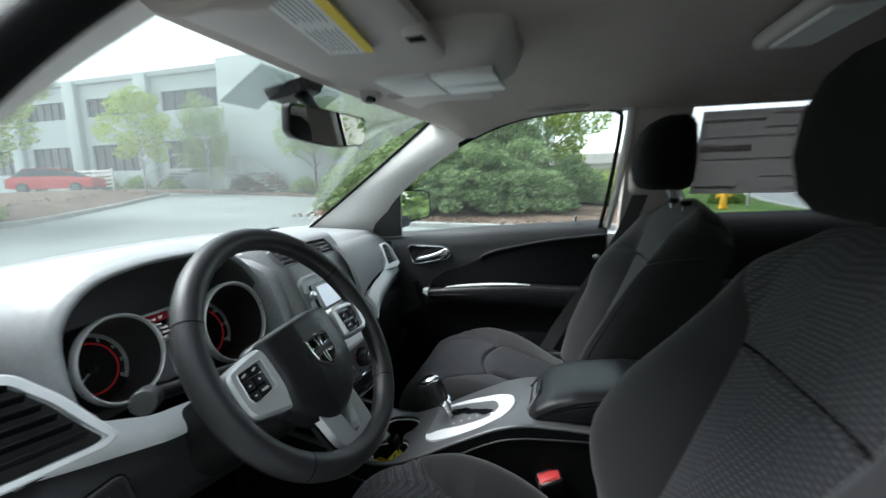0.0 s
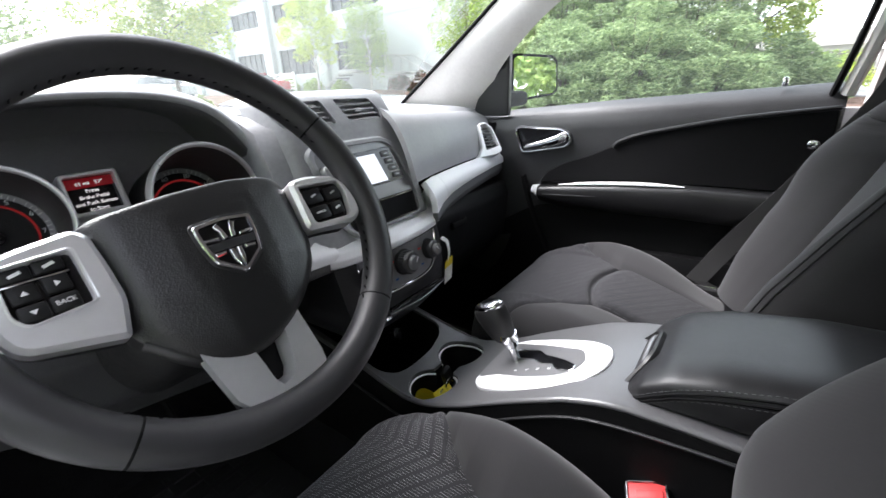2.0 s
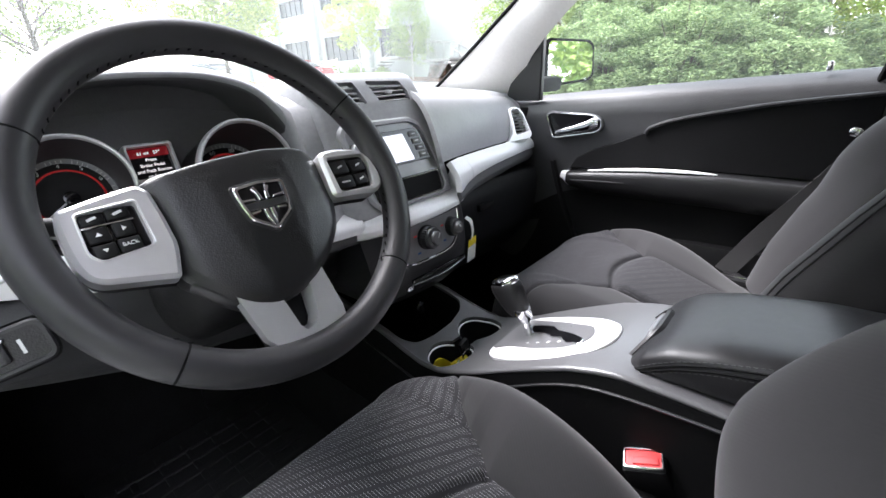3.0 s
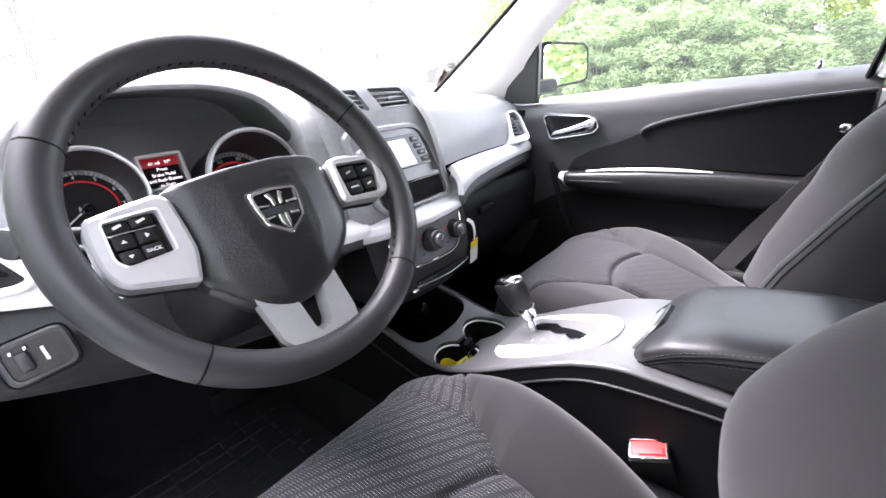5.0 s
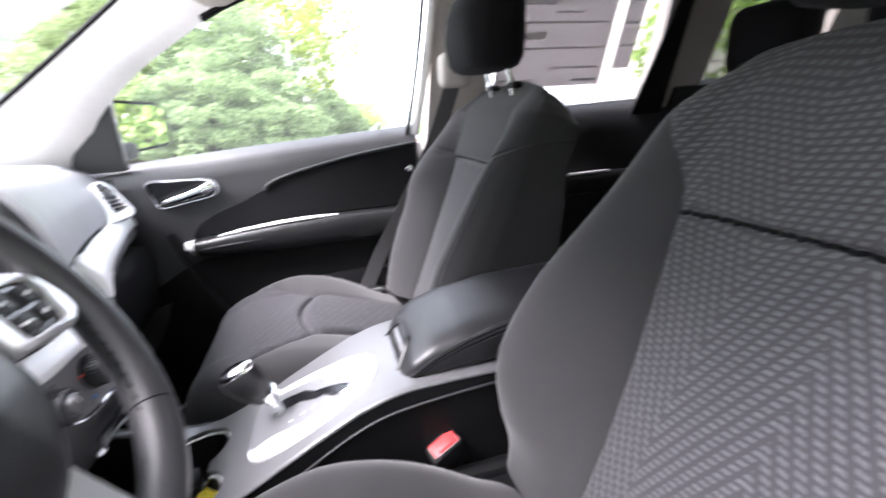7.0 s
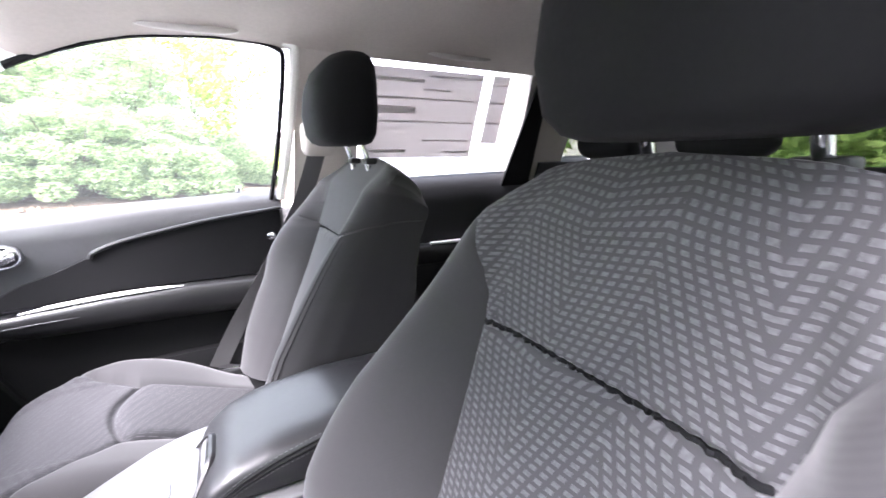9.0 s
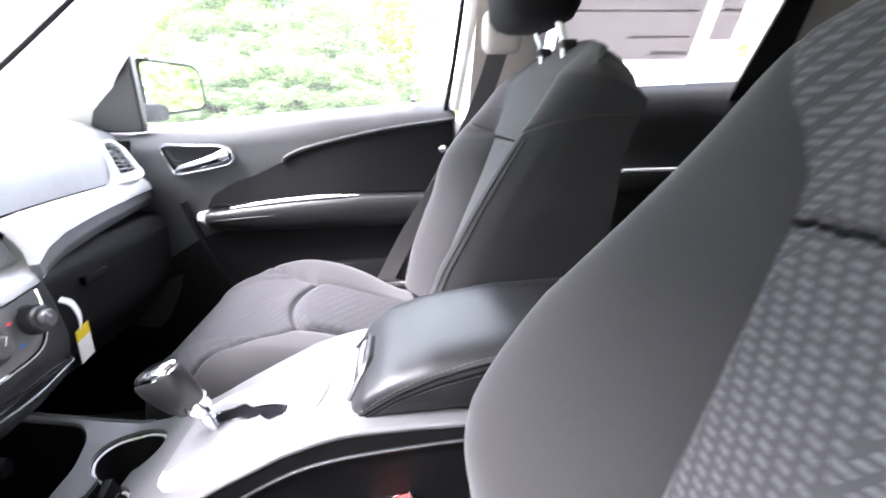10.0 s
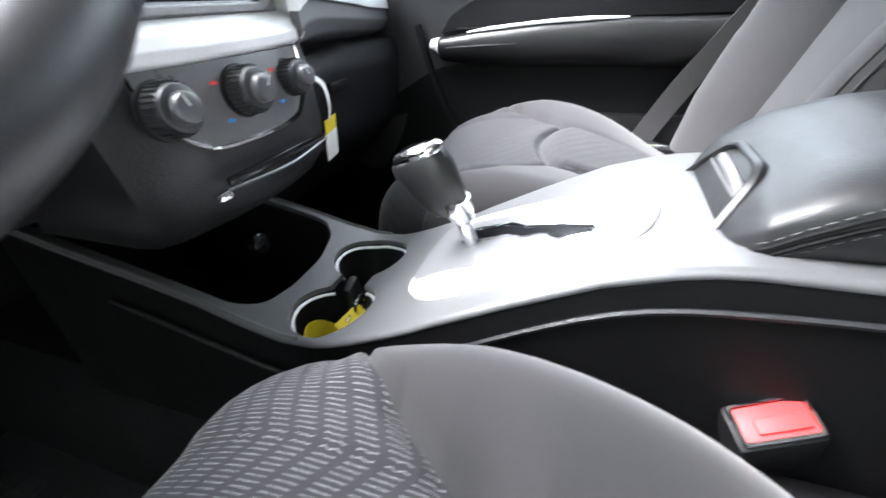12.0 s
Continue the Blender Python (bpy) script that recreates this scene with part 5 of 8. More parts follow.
def seat_back(u, v):
    """u from the outer rear edge over the front to the other rear edge, v from the bottom up to the top."""
    z = 0.60 + 0.545 * v
    y, w, b = through_points(z, BACK)
    w += TOPWIDE * ramp(z, 0.94, 1.13)
    if BULGE:
        b += BULGE * math.sin(math.pi * ramp(z, 0.64, 1.04)) - 0.042 * (1 - ramp(z, 0.60, 0.78))
    if CAPPED and u > 0.5:
        b += 0.030 * math.sin(math.pi * ramp(z, 0.80, 1.10))
    thick = 0.215 - 0.10 * ramp(z, 0.65, 1.12)
    s = 2 * u - 1
    a = abs(s)
    seam = back_seam(v)
    fx = through_points(a, [(0, 0), (0.30, 0.36), (0.42, 0.52), (0.56, 0.74), (0.62, 0.84), (0.68, 0.93), (0.74, 0.985), (0.80, 1.0), (1.0, 0.97)])[0]
    begin = min(seam, 0.5)
    if a <= 0.62:
        fb = math.sin(min(1.0, max(0.0, (a - begin) / (0.62 - begin))) * math.pi / 2)
    x = w * fx
    if a <= 0.62:
        yy = y + b * fb
    elif a <= 0.80:
        yy = y + b - (0.75 * b + 0.035) * (1 - math.cos((a - 0.62) / 0.18 * math.pi / 2))
    else:
        yy = y + b * 0.25 - 0.035 - (thick - 0.035) * (a - 0.80) / 0.20
    yy -= 0.005 * math.exp(-((a - seam) / 0.014) ** 2) * (a < 0.8)
    top = ramp(v, 0.90, 1.0)
    yy = yy - top * 0.030 * (1 if a < 0.74 else 0.2)
    zz = z + (0.006 if CAPPED else 0.014) * top * (1 - a)
    if a > 0.74:
        zz -= 0.028 * ((a - 0.74) / 0.26) ** 2 * ramp(v, 0.70, 1.0)
    zz -= 0.016 * ramp(a, 0.30, 0.80) ** 2 * ramp(v, 0.84, 1.0)
    # the cross seam below the shoulder and the long seams
    if a < seam and a < 0.6:
        yy -= 0.014 * (1 - (a / seam) ** 6) * math.exp(-((z - 0.9815) / 0.0055) ** 2)
        yy -= 0.0016 * math.sin(a * 175 + 2 * math.sin(a * 31)) * math.exp(-((z - 0.9815) / 0.014) ** 2)
        yy += 0.008 * math.cos(min(1.0, a / seam) * math.pi / 2) * math.sin(math.pi * ramp(v, 0.0, 0.7))
    if CAPPED:
        end = ramp(v, 0.78, 1.0)
        far = max(0.0, (a - 0.60) / 0.40)
        yy += 0.035 * far ** 2 * end ** 2.5
        zz -= 0.020 * far ** 1.5 * end ** 2
        x -= 0.012 * ramp(a, 0.5, 0.8) * end ** 4
    return (math.copysign(x, s) + BACKX, yy, zz)


def pill(size, at, bevel, turn=None):
    return box(size, at, bevel, turn, seg=5)


def back_sheet(k, v0, v1, nu, nv):
    def across(u, v):
        vv = v0 + (v1 - v0) * v
        h = back_seam(vv)
        a = h * (2 * u - 1) if k == 0 else (h + (1 - h) * u if k > 0 else -1 + (1 - h) * u)
        return 0.5 + 0.5 * a, vv
    return sheet(lambda u, v: seat_back(*across(u, v)), nu, nv, lay=lambda u, v: (0.46 * (across(u, v)[0] - 0.5) * 1.3, 0.59 * across(u, v)[1]))


def front_seat(label, shift, head):
    """shift: how far back the cushion sits; head: the headrest's offset across, back, up, and its width."""
    s = thing("front_seat", (0, -0.2, 0.25), label, "car seat", "front seats")
    move = Matrix.Translation((0, shift, 0))

    def cushion_part(name, k, nu, nv, mat, text):
        me = cushion_sheet(k, nu, nv)
        me.transform(move)
        part(name, me, mat, s, text, 70)
    cushion_part("cushion_centre", 0, 60, 200, PATTERN if shift else DIMPATTERN, "dashed charcoal cloth cushion")
    cushion_part("cushion_bolster", -1, 34, 200, CLOTH, "plain charcoal bolster")
    cushion_part("cushion_bolster", 1, 34, 200, CLOTH, "plain charcoal bolster")
    part("cushion_base", box((0.50, 0.46, 0.16), (0, -0.18, 0.50), 0.03), HARD, s, "black plastic seat base")
    part("back_lower", back_sheet(0, 0.0, 0.700, 40, 150), PANELCLOTH if CAPPED else BACKCLOTH, s, "woven charcoal backrest centre", 70)
    part("back_upper", back_sheet(0, 0.700, 1.0, 50, 70), CLOTH if CAPPED else BACKCLOTH, s, "woven charcoal shoulder panel", 70)
    part("cross_seam", tube([Vector(seat_back(0.5 + 0.495 * t * back_seam(0.70), 0.70)) + Vector((0, 0.0015, 0.0010 * math.sin(43 * t) + 0.0006 * math.sin(97 * t))) for t in np.linspace(-1, 1, 81)], 0.0030, 6), SEAL, s, "dark sewn cross seam")
    part("back_bolster", back_sheet(-1, 0.0, 1.0, 40, 80), CLOTH, s, "plain charcoal backrest bolster", 70)
    part("back_bolster", back_sheet(1, 0.0, 1.0, 40, 80), CLOTH, s, "plain charcoal backrest bolster", 70)
    for k in (-1, 1):
        for d in (0.0, 0.022):
            run = [(0.655 + d, v) for v in np.linspace(0.02, 0.765 - d, 50)] if CAPPED else [(0.795 + 2 * d, v) for v in np.linspace(0.02, 0.93, 50)]
            if CAPPED and not d:
                run += [(through_points(v, CAP_SEAM)[0], v) for v in np.linspace(0.767, 0.809, 22)]
            part("edge_seam", tube([Vector(seat_back(0.5 + 0.5 * k * a, v)) + Vector((k * 0.0006, 0.0003, 0)) for a, v in run], 0.0013, 6), CLOTH, s, "raised sewn edge seam")
    rear = [[seat_back(u, j / 12) for j in range(13)] for u in (0.0, 1.0)]
    top = [seat_back(i / 40, 1.0) for i in range(41)]
    mid = Vector((sum(p[0] for p in top) / 41, (top[0][1] + top[20][1]) / 2, 1.156))
    part("back_top", loft([[(mid.x + (p[0] - mid.x) * k, mid.y + (p[1] - mid.y) * k, p[2] + (mid.z - p[2]) * (1 - k) ** 0.6) for p in top] for k in (1.0, 0.97, 0.9, 0.8, 0.6, 0.3, 0.02)], closed_ring=True, caps=False), CLOTH, s, "plain charcoal top of the backrest", 70)
    part("back_panel", sheet(lambda u, v: (rear[0][round(v * 12)][0] * (1 - u) + rear[1][round(v * 12)][0] * u, rear[0][round(v * 12)][1] - 0.018 * math.sin(math.pi * u), rear[0][round(v * 12)][2]), 8, 12, 0.004), SOFT, s, "dark rear panel of the backrest")
    hx, hy, hz, wide = head
    for x in (hx - 0.48 * wide, hx + 0.48 * wide):
        part("headrest_post", tube([(x, -0.632 + hy, 1.10), (x, -0.622 + hy, 1.16), (x, -0.604 + hy, 1.21)], 0.0065, 10), CHROME, s, "chrome headrest post")
        part("post_guide", box((0.034, 0.026, 0.014), (x, -0.630 + hy, 1.148), 0.004), HARD, s)
    rows = []
    for z, y0, y1, w in ((1.182, -0.545, -0.628, 0.66), (1.188, -0.530, -0.640, 0.81), (1.205, -0.518, -0.647, 0.93), (1.25, -0.512, -0.650, 1.0), (1.30, -0.518, -0.650, 0.99), (1.338, -0.534, -0.648, 0.92), (1.356, -0.552, -0.642, 0.81), (1.365, -0.572, -0.632, 0.66)):
        cy, hh = (y0 + y1) / 2 + hy, (y0 - y1) / 2
        rows.append([(hx + w * wide * math.copysign(abs(math.cos(t)) ** 0.55, math.cos(t)), cy + hh * math.copysign(abs(math.sin(t)) ** 0.6, math.sin(t)), z + hz) for t in (2 * math.pi * k / 28 for k in range(28))])
    part("headrest", loft(rows), HEADCLOTH, s, "plain headrest, darker than the seat for its shade", 60)
    part("seat_rail", box((0.05, 0.46, 0.06), (0.19, -0.2, 0.27), 0.01), HARD, s)
    part("seat_rail", box((0.05, 0.46, 0.06), (-0.19, -0.2, 0.27), 0.01), HARD, s)
    part("side_shield", box((0.03, 0.40, 0.12), (-0.245, -0.24, 0.53), 0.012), HARD, s, "black plastic side shield")
    part("side_shield", box((0.03, 0.40, 0.12), (0.245, -0.24, 0.53), 0.012), HARD, s, "black plastic side shield")
    return s


seat = front_seat("charcoal cloth bucket seat with dashed fabric centre and plain bolsters", 0.0, (0, 0, 0, 0.128))
seat.location = seat.location + Vector((0.375, 0, 0))
BULGE, BACKX, TOPWIDE, CAPPED, LIFT = 0.030, 0.0, 0.0, False, (1.0, 1.0)
driver = front_seat("charcoal cloth driver's bucket seat with dashed fabric centre and plain bolsters", -0.035, (-0.025, -0.045, -0.014, 0.136))
driver.location = driver.location + Vector((-0.375, -0.025, 0))

# rear bench with its headrests, mostly hidden behind the front seats
bench = thing("rear_bench", (0, -1.25, 0.25), "dark cloth rear bench with three headrests", "bench seat")
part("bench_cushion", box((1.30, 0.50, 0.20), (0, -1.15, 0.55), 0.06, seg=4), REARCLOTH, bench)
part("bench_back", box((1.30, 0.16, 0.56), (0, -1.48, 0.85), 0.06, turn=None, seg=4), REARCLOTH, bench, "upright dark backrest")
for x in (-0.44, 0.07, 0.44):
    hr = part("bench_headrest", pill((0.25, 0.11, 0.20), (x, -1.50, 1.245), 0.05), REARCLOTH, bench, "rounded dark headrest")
    for d in (-0.06, 0.06):
        part("post", tube([(x + d * 1.5, -1.50, 1.10), (x + d * 1.5, -1.50, 1.17)], 0.009, 8), CHROME, hr)

# ---- centre console ----
console = thing("center_console", (0, -0.15, 0.25), "long charcoal centre console with cup holders and a padded armrest", "console")
CON = [(0.48, 0.112, 0.676), (0.36, 0.111, 0.652), (0.26, 0.110, 0.634), (0.185, 0.110, 0.620), (0.126, 0.111, 0.605), (0.075, 0.112, 0.596), (0.04, 0.112, 0.600), (0.01, 0.113, 0.610), (-0.05, 0.113, 0.638), (-0.077, 0.113, 0.654), (-0.141, 0.112, 0.688), (-0.20, 0.111, 0.717), (-0.24, 0.110, 0.730), (-0.27, 0.110, 0.737), (-0.34, 0.110, 0.739), (-0.62, 0.108, 0.735)]


def console_ring(y, lo, hi, grow=0.0, n=8):
    hw, zt = through_points(y, CON)
    hw += grow
    zt += hi
    out = [(hw * 0.995, y, zt - lo)]
    out += [(hw - 0.006 + 0.006 * math.cos(a), y, zt - 0.005 + 0.005 * math.sin(a)) for a in (math.pi / 2 * k / 5 for k in range(6))]
    out += [(-x, yy, z) for x, yy, z in reversed(out)]
    return out


ys = [0.46 - 0.02 * i for i in range(55)]


def wells(top, deep):
    return [drum(0.0450, deep, (-0.060, 0.050, top - deep / 2 + 0.05), seg=40), drum(0.0455, deep, (0.044, 0.059, top - deep / 2 + 0.05), seg=40), box((0.05, 0.040, deep), (-0.008, 0.056, top - deep / 2 + 0.05)),
            plate(rounded([(-0.096, 0.50), (-0.096, 0.148), (-0.080, 0.121), (-0.044, 0.113), (0.018, 0.115), (0.070, 0.130), (0.096, 0.152), (0.096, 0.50)], 0.014), 0.34, Matrix.Translation((0, 0, 0.475)))]


body = cut(bm_mesh(loft([[(x * (0.97 if z < 0.6 else 1), y, z) for x, y, z in ([(0.107, y, 0.26)] + console_ring(y, 0.055, -0.0062, -0.0012) + [(-0.107, y, 0.26)])] for y in ys])), wells(0.62, 0.17))
part("console_body", body, SHADEDSIDE, console, "grained console side, blackened for its shade", smooth=45)
topc = cut(bm_mesh(loft([console_ring(y, 0.0070, 0.0) for y in ys])), wells(0.62, 0.2))
part("console_top", topc, GREYTRIM, console, "smooth grey painted console top", smooth=45)
for s in (-1, 1):
    ridge = [(0.34, 0.598), (0.215, 0.571), (0.12, 0.551), (0.086, 0.544), (0.05, 0.546), (0.02, 0.556), (-0.115, 0.640), (-0.142, 0.657), (-0.18, 0.678), (-0.214, 0.695), (-0.25, 0.704), (-0.30, 0.710), (-0.38, 0.716), (-0.55, 0.718)]
    part("side_ridge", tube([(s * 0.1115, y, sum(through_points(y + d, ridge)[0] for d in (-0.02, 0, 0.02)) / 3) for y in [0.31 - 0.02 * i for i in range(43)]], 0.0024, 6), SOFT, console)
for cx, cy, r, way in ((-0.060, 0.050, 0.0450, 0.06), (0.044, 0.059, 0.0455, math.pi + 0.06)):
    cup = part("cup_holder", sheet(lambda u, v: (cx + (r - 0.001 - 0.006 * v) * math.cos(way + 0.46 + 5.36 * u), cy + (r - 0.001 - 0.006 * v) * math.sin(way + 0.46 + 5.36 * u), 0.592 - 0.085 * v), 40, 4), HARD, console, "round black cup holder well", 70)
    part("well_floor", drum(r - 0.004, 0.006, (cx, cy, 0.503), seg=40), SOFT, cup)
    part("well_rim", tube([(cx + (r - 0.002) * math.cos(a), cy + (r - 0.002) * math.sin(a), through_points(cy + r * math.sin(a), CON)[1] - 0.009) for a in (way + 0.48 + 5.32 * k / 40 for k in range(41))], 0.0019, 6), SILVER, cup)
part("cubby_floor", box((0.188, 0.33, 0.01), (0, 0.295, 0.476), 0.003), HARD, console)
# A thin grey bead draws the highlight along each console rail.
for s in (-1, 1):
    part("rail_highlight", tube([(s * (through_points(y, CON)[0] - 0.0035), y, through_points(y, CON)[1] + 0.0005) for y in [0.44 - 0.02 * i for i in range(20)]], 0.0020, 6), GREYTRIM, console, "thin bead standing in for the highlight along the console rail")

PL = basis((0, -0.130, 0.6775), (1, 0, 0), (0, 0.905, -0.425))
plate_out = rounded([(-0.054, 0.104), (-0.075, 0.084), (-0.084, 0.045), (-0.087, 0.0), (-0.085, -0.045), (-0.075, -0.084), (-0.052, -0.112), (-0.018, -0.121), (0.018, -0.112), (0.045, -0.074), (0.065, -0.005), (0.075, 0.060), (0.068, 0.096), (0.02, 0.106)], 0.016)
shiftp = part("shift_plate", plate(plate_out, 0.006, PL, 0.0015), SILVER, console, "leaf-shaped satin silver shifter plate")
part("shift_panel", plate(rounded([(-0.046, 0.102), (-0.040, 0.066), (-0.053, 0.010), (-0.055, -0.048), (-0.044, -0.072), (-0.018, -0.083), (0.016, -0.068), (0.042, 0.0), (0.062, 0.070), (0.064, 0.098), (0.02, 0.104)], 0.012), 0.0012, PL @ Matrix.Translation((0, 0, 0.006)), 0.0006), SHIFTGREY, shiftp, "grey painted shift panel")
gate = [(0.036, 0.062), (0.022, 0.010), (0.004, -0.008), (-0.005, -0.028), (-0.014, -0.046), (-0.032, -0.071), (-0.046, -0.072), (-0.041, -0.046), (-0.022, -0.029), (-0.018, -0.008), (-0.004, 0.010), (0.008, 0.062)]
part("gate_slot", plate(rounded(gate, 0.003), 0.0012, PL @ Matrix.Translation((0, 0, 0.0068))), PIANO, shiftp, "black stepped gate slot")
part("gate_rim", tube([PL @ Vector((x, y, 0.0082)) for x, y in rounded(gate, 0.004)], 0.0014, 6, closed=True), CHROME, shiftp)
for k, text in enumerate("PRND"):
    words(text, 0.008, PL @ Matrix.Translation((-0.034, 0.030 - 0.020 * k, 0.0073)), PALEINK, shiftp)

lever = thing("gear_lever", (0, -0.085, 0.665), "short gear lever with a black leather knob and chrome cap", "gear lever")
part("shaft", tube([(0, -0.086, 0.655), (0, -0.076, 0.685), (0, -0.066, 0.712)], 0.0075, 12), CHROME, lever)
part("collar", loft([[(r * math.cos(t), -0.0735 + c + 0.8 * r * math.sin(t), z) for t in (2 * math.pi * k / 20 for k in range(20))] for z, r, c in ((0.686, 0.009, 0), (0.692, 0.015, 0.001), (0.704, 0.0185, 0.005), (0.712, 0.0185, 0.008))]), CHROME, lever)
kn = []
for z, rx, ry, cy in ((0.698, 0.0165, 0.017, -0.064), (0.706, 0.0200, 0.0215, -0.058), (0.720, 0.0220, 0.0265, -0.048), (0.736, 0.0228, 0.0300, -0.038), (0.746, 0.0222, 0.0290, -0.033), (0.751, 0.0192, 0.0255, -0.032)):
    rx, ry = 0.90 * rx, 0.90 * ry
    kn.append([(rx * math.copysign(abs(math.cos(t)) ** 0.8, math.cos(t)), cy + ry * math.copysign(abs(math.sin(t)) ** 0.8, math.sin(t)), z + 0.35 * (-(ry * math.sin(t)))) for t in (2 * math.pi * k / 24 for k in range(24))])
part("knob", loft(kn), LEATHER, lever, "black leather knob", 60)
part("cap", loft([[(p[0] * k, -0.033 + (p[1] + 0.033) * k, 0.751 + (p[2] - 0.751) * k + dz) for p in kn[-1]] for k, dz in ((1.03, -0.004), (1.05, 0.002), (0.97, 0.006), (0.7, 0.009), (0.02, 0.010))]), CHROME, lever, "chrome top cap", 60)

lid = thing("armrest_lid", (0, -0.44, 0.735), "padded black leather armrest lid with stitched edges", "armrest")
LID = [(-0.2655, 0.060, 0.724, 0.731), (-0.273, 0.078, 0.725, 0.745), (-0.285, 0.089, 0.726, 0.763), (-0.312, 0.095, 0.730, 0.785), (-0.36, 0.098, 0.732, 0.802), (-0.45, 0.099, 0.733, 0.816), (-0.58, 0.099, 0.733, 0.820), (-0.63, 0.096, 0.734, 0.814), (-0.645, 0.085, 0.738, 0.79)]
def lid_ring(y, k=1.0):
    hw, zb, zt = through_points(y, LID)
    h = (zt - zb) / 2
    return [(hw * k * math.copysign(abs(math.cos(t)) ** 0.42, math.cos(t)), y, zb + h + h * k * math.copysign(abs(math.sin(t)) ** 0.55, math.sin(t))) for t in (2 * math.pi * i / 36 for i in range(36))]
part("pad", loft([lid_ring(r) for r in [-0.2655 - 0.003 * i for i in range(8)] + [-0.29 - 0.012 * i for i in range(29)] + [-0.637, -0.645]]), LIDSKIN, lid, "padded leather top", 60)
LIDSEAM = [(-0.640, 0.803), (-0.45, 0.801), (-0.41, 0.795), (-0.36, 0.783), (-0.319, 0.766), (-0.293, 0.747), (-0.281, 0.736), (-0.272, 0.731)]


def lid_side(s, y, dz):
    """A point on the lid's side at the seam's height."""
    hw, zb, zt = through_points(y, LID)
    h = (zt - zb) / 2
    z = sum(through_points(y + d, LIDSEAM)[0] for d in (-0.008, 0, 0.008)) / 3 + dz
    q = min(0.995, max(-0.995, (z - zb - h) / h))
    t = abs(q) ** (1 / 0.55)
    return Vector((s * (hw * (max(0.0, 1 - t * t) ** 0.5) ** 0.42), y, z))


for s in (-1, 1):
    run = [-0.277 - 0.0022 * i for i in range(20)] + [-0.321 - 0.0075 * i for i in range(42)]
    part("seam", tube([lid_side(s, y, 0.0) for y in run], 0.0016, 6), SEAL, lid)
    part("piping", tube([lid_side(s, y, -0.0055) for y in run], 0.0017, 6), SEAL, lid)
    for i in range(56):
        y = -0.282 - 0.0062 * i
        for dz in (0.0045, -0.0100):
            a, b = lid_side(s, y, dz), lid_side(s, y - 0.0036, dz)
            part("stitch", tube([a, b], 0.0006, 4), THREAD, lid, smooth=0)
LT = basis((0.0, -0.274, 0.748), (-1, 0, 0), (0, -0.516, 0.857))
lo = rounded([(-0.066, -0.027), (-0.050, 0.004), (-0.036, 0.024), (-0.022, 0.030), (0.030, 0.030), (0.044, 0.020), (0.056, -0.008), (0.064, -0.027), (0.0, -0.029)], 0.008)
li = [(x * 0.91, (y - 0.001) * 0.86) for x, y in lo]
latch = part("latch", plate(lo, 0.010, LT @ Matrix.Translation((0, 0, -0.007)), 0.003, hole=li), LIDSKIN, lid, "black leather lip round the latch")
part("recess", plate(li, 0.0015, LT @ Matrix.Translation((0, 0, -0.005))), SEAL, latch)
part("flap", sheet(lambda u, v: LT @ Vector(((-0.058 + 0.115 * u) * (1 - 0.14 * v), -0.0245 + 0.029 * v, 0.0022 - 0.007 * math.sin(math.pi * v) - 0.002 * v)), 14, 10, 0.002), SHIFTGREY, latch, "smooth grey scooped flap", 60)
part("grip", tube(spline([LT @ Vector(p) for p in ((-0.034, 0.011, -0.003), (-0.018, 0.0125, 0.001), (0.018, 0.0115, 0.001), (0.040, 0.008, -0.003))], 6), 0.0042, 10), SHIFTGREY, latch, "grey latch lever")

keys = thing("car_key", (-0.030, 0.030, 0.51), "car key with a yellow dealer tag standing in the cup holder", "key")
part("key_bow", box((0.024, 0.011, 0.036), (-0.016, 0.052, 0.588), 0.004, turn=Matrix.Rotation(-0.3, 4, "Y")), HARD, keys)
part("key_blade", box((0.009, 0.003, 0.050), (-0.030, 0.050, 0.545), 0.001, turn=Matrix.Rotation(-0.3, 4, "Y")), CHROME, keys)
part("key_ring", tube([(-0.022 + 0.011 * math.cos(a), 0.042, 0.578 + 0.011 * math.sin(a)) for a in (2 * math.pi * k / 20 for k in range(20))], 0.0016, 6, closed=True), CHROME, keys)
part("tag", box((0.036, 0.030, 0.002), (0, 0, 0), 0.0008, turn=basis((-0.036, 0.044, 0.562), (0.75, -0.45, 0.40), (0.25, 0.80, 0.35))), YELLOW, keys, "yellow plastic tag")
part("yellow_wall_strip", sheet(lambda u, v: (-0.060 + 0.0365 * math.cos(0.62 + 2.0 * u), 0.050 + 0.0365 * math.sin(0.62 + 2.0 * u), 0.512 + 0.058 * v * (0.6 + 0.4 * math.sin(math.pi * u))), 16, 3, 0.0012), YELLOW, keys, "curved yellow strip along the inside of the cup holder")

buckle = thing("belt_buckle", (-0.128, -0.32, 0.42), "black seat belt buckle with a red release button", "belt buckle")
BK = basis((-0.120, -0.3135, 0.6375), (0.010, -0.037, 0.013), (0.020, 0.004, 0.007))
part("housing", box((0.052, 0.032, 0.080), (0, 0, 0), 0.005, turn=BK @ Matrix.Translation((0, 0, -0.043))), HARD, buckle)
part("rim", plate(rect(-0.0235, -0.0135, 0.0235, 0.0135, 0.004), 0.005, BK @ Matrix.Translation((0, 0, -0.003)), 0.0008, hole=rect(-0.0210, -0.0112, 0.0210, 0.0112, 0.003)), CHROME, buckle, "thin bright rim")
part("red_button", box((0.0415, 0.022, 0.006), (0, 0, 0), 0.001, turn=BK @ Matrix.Translation((0, 0, -0.003))), RED, buckle, "red release button")
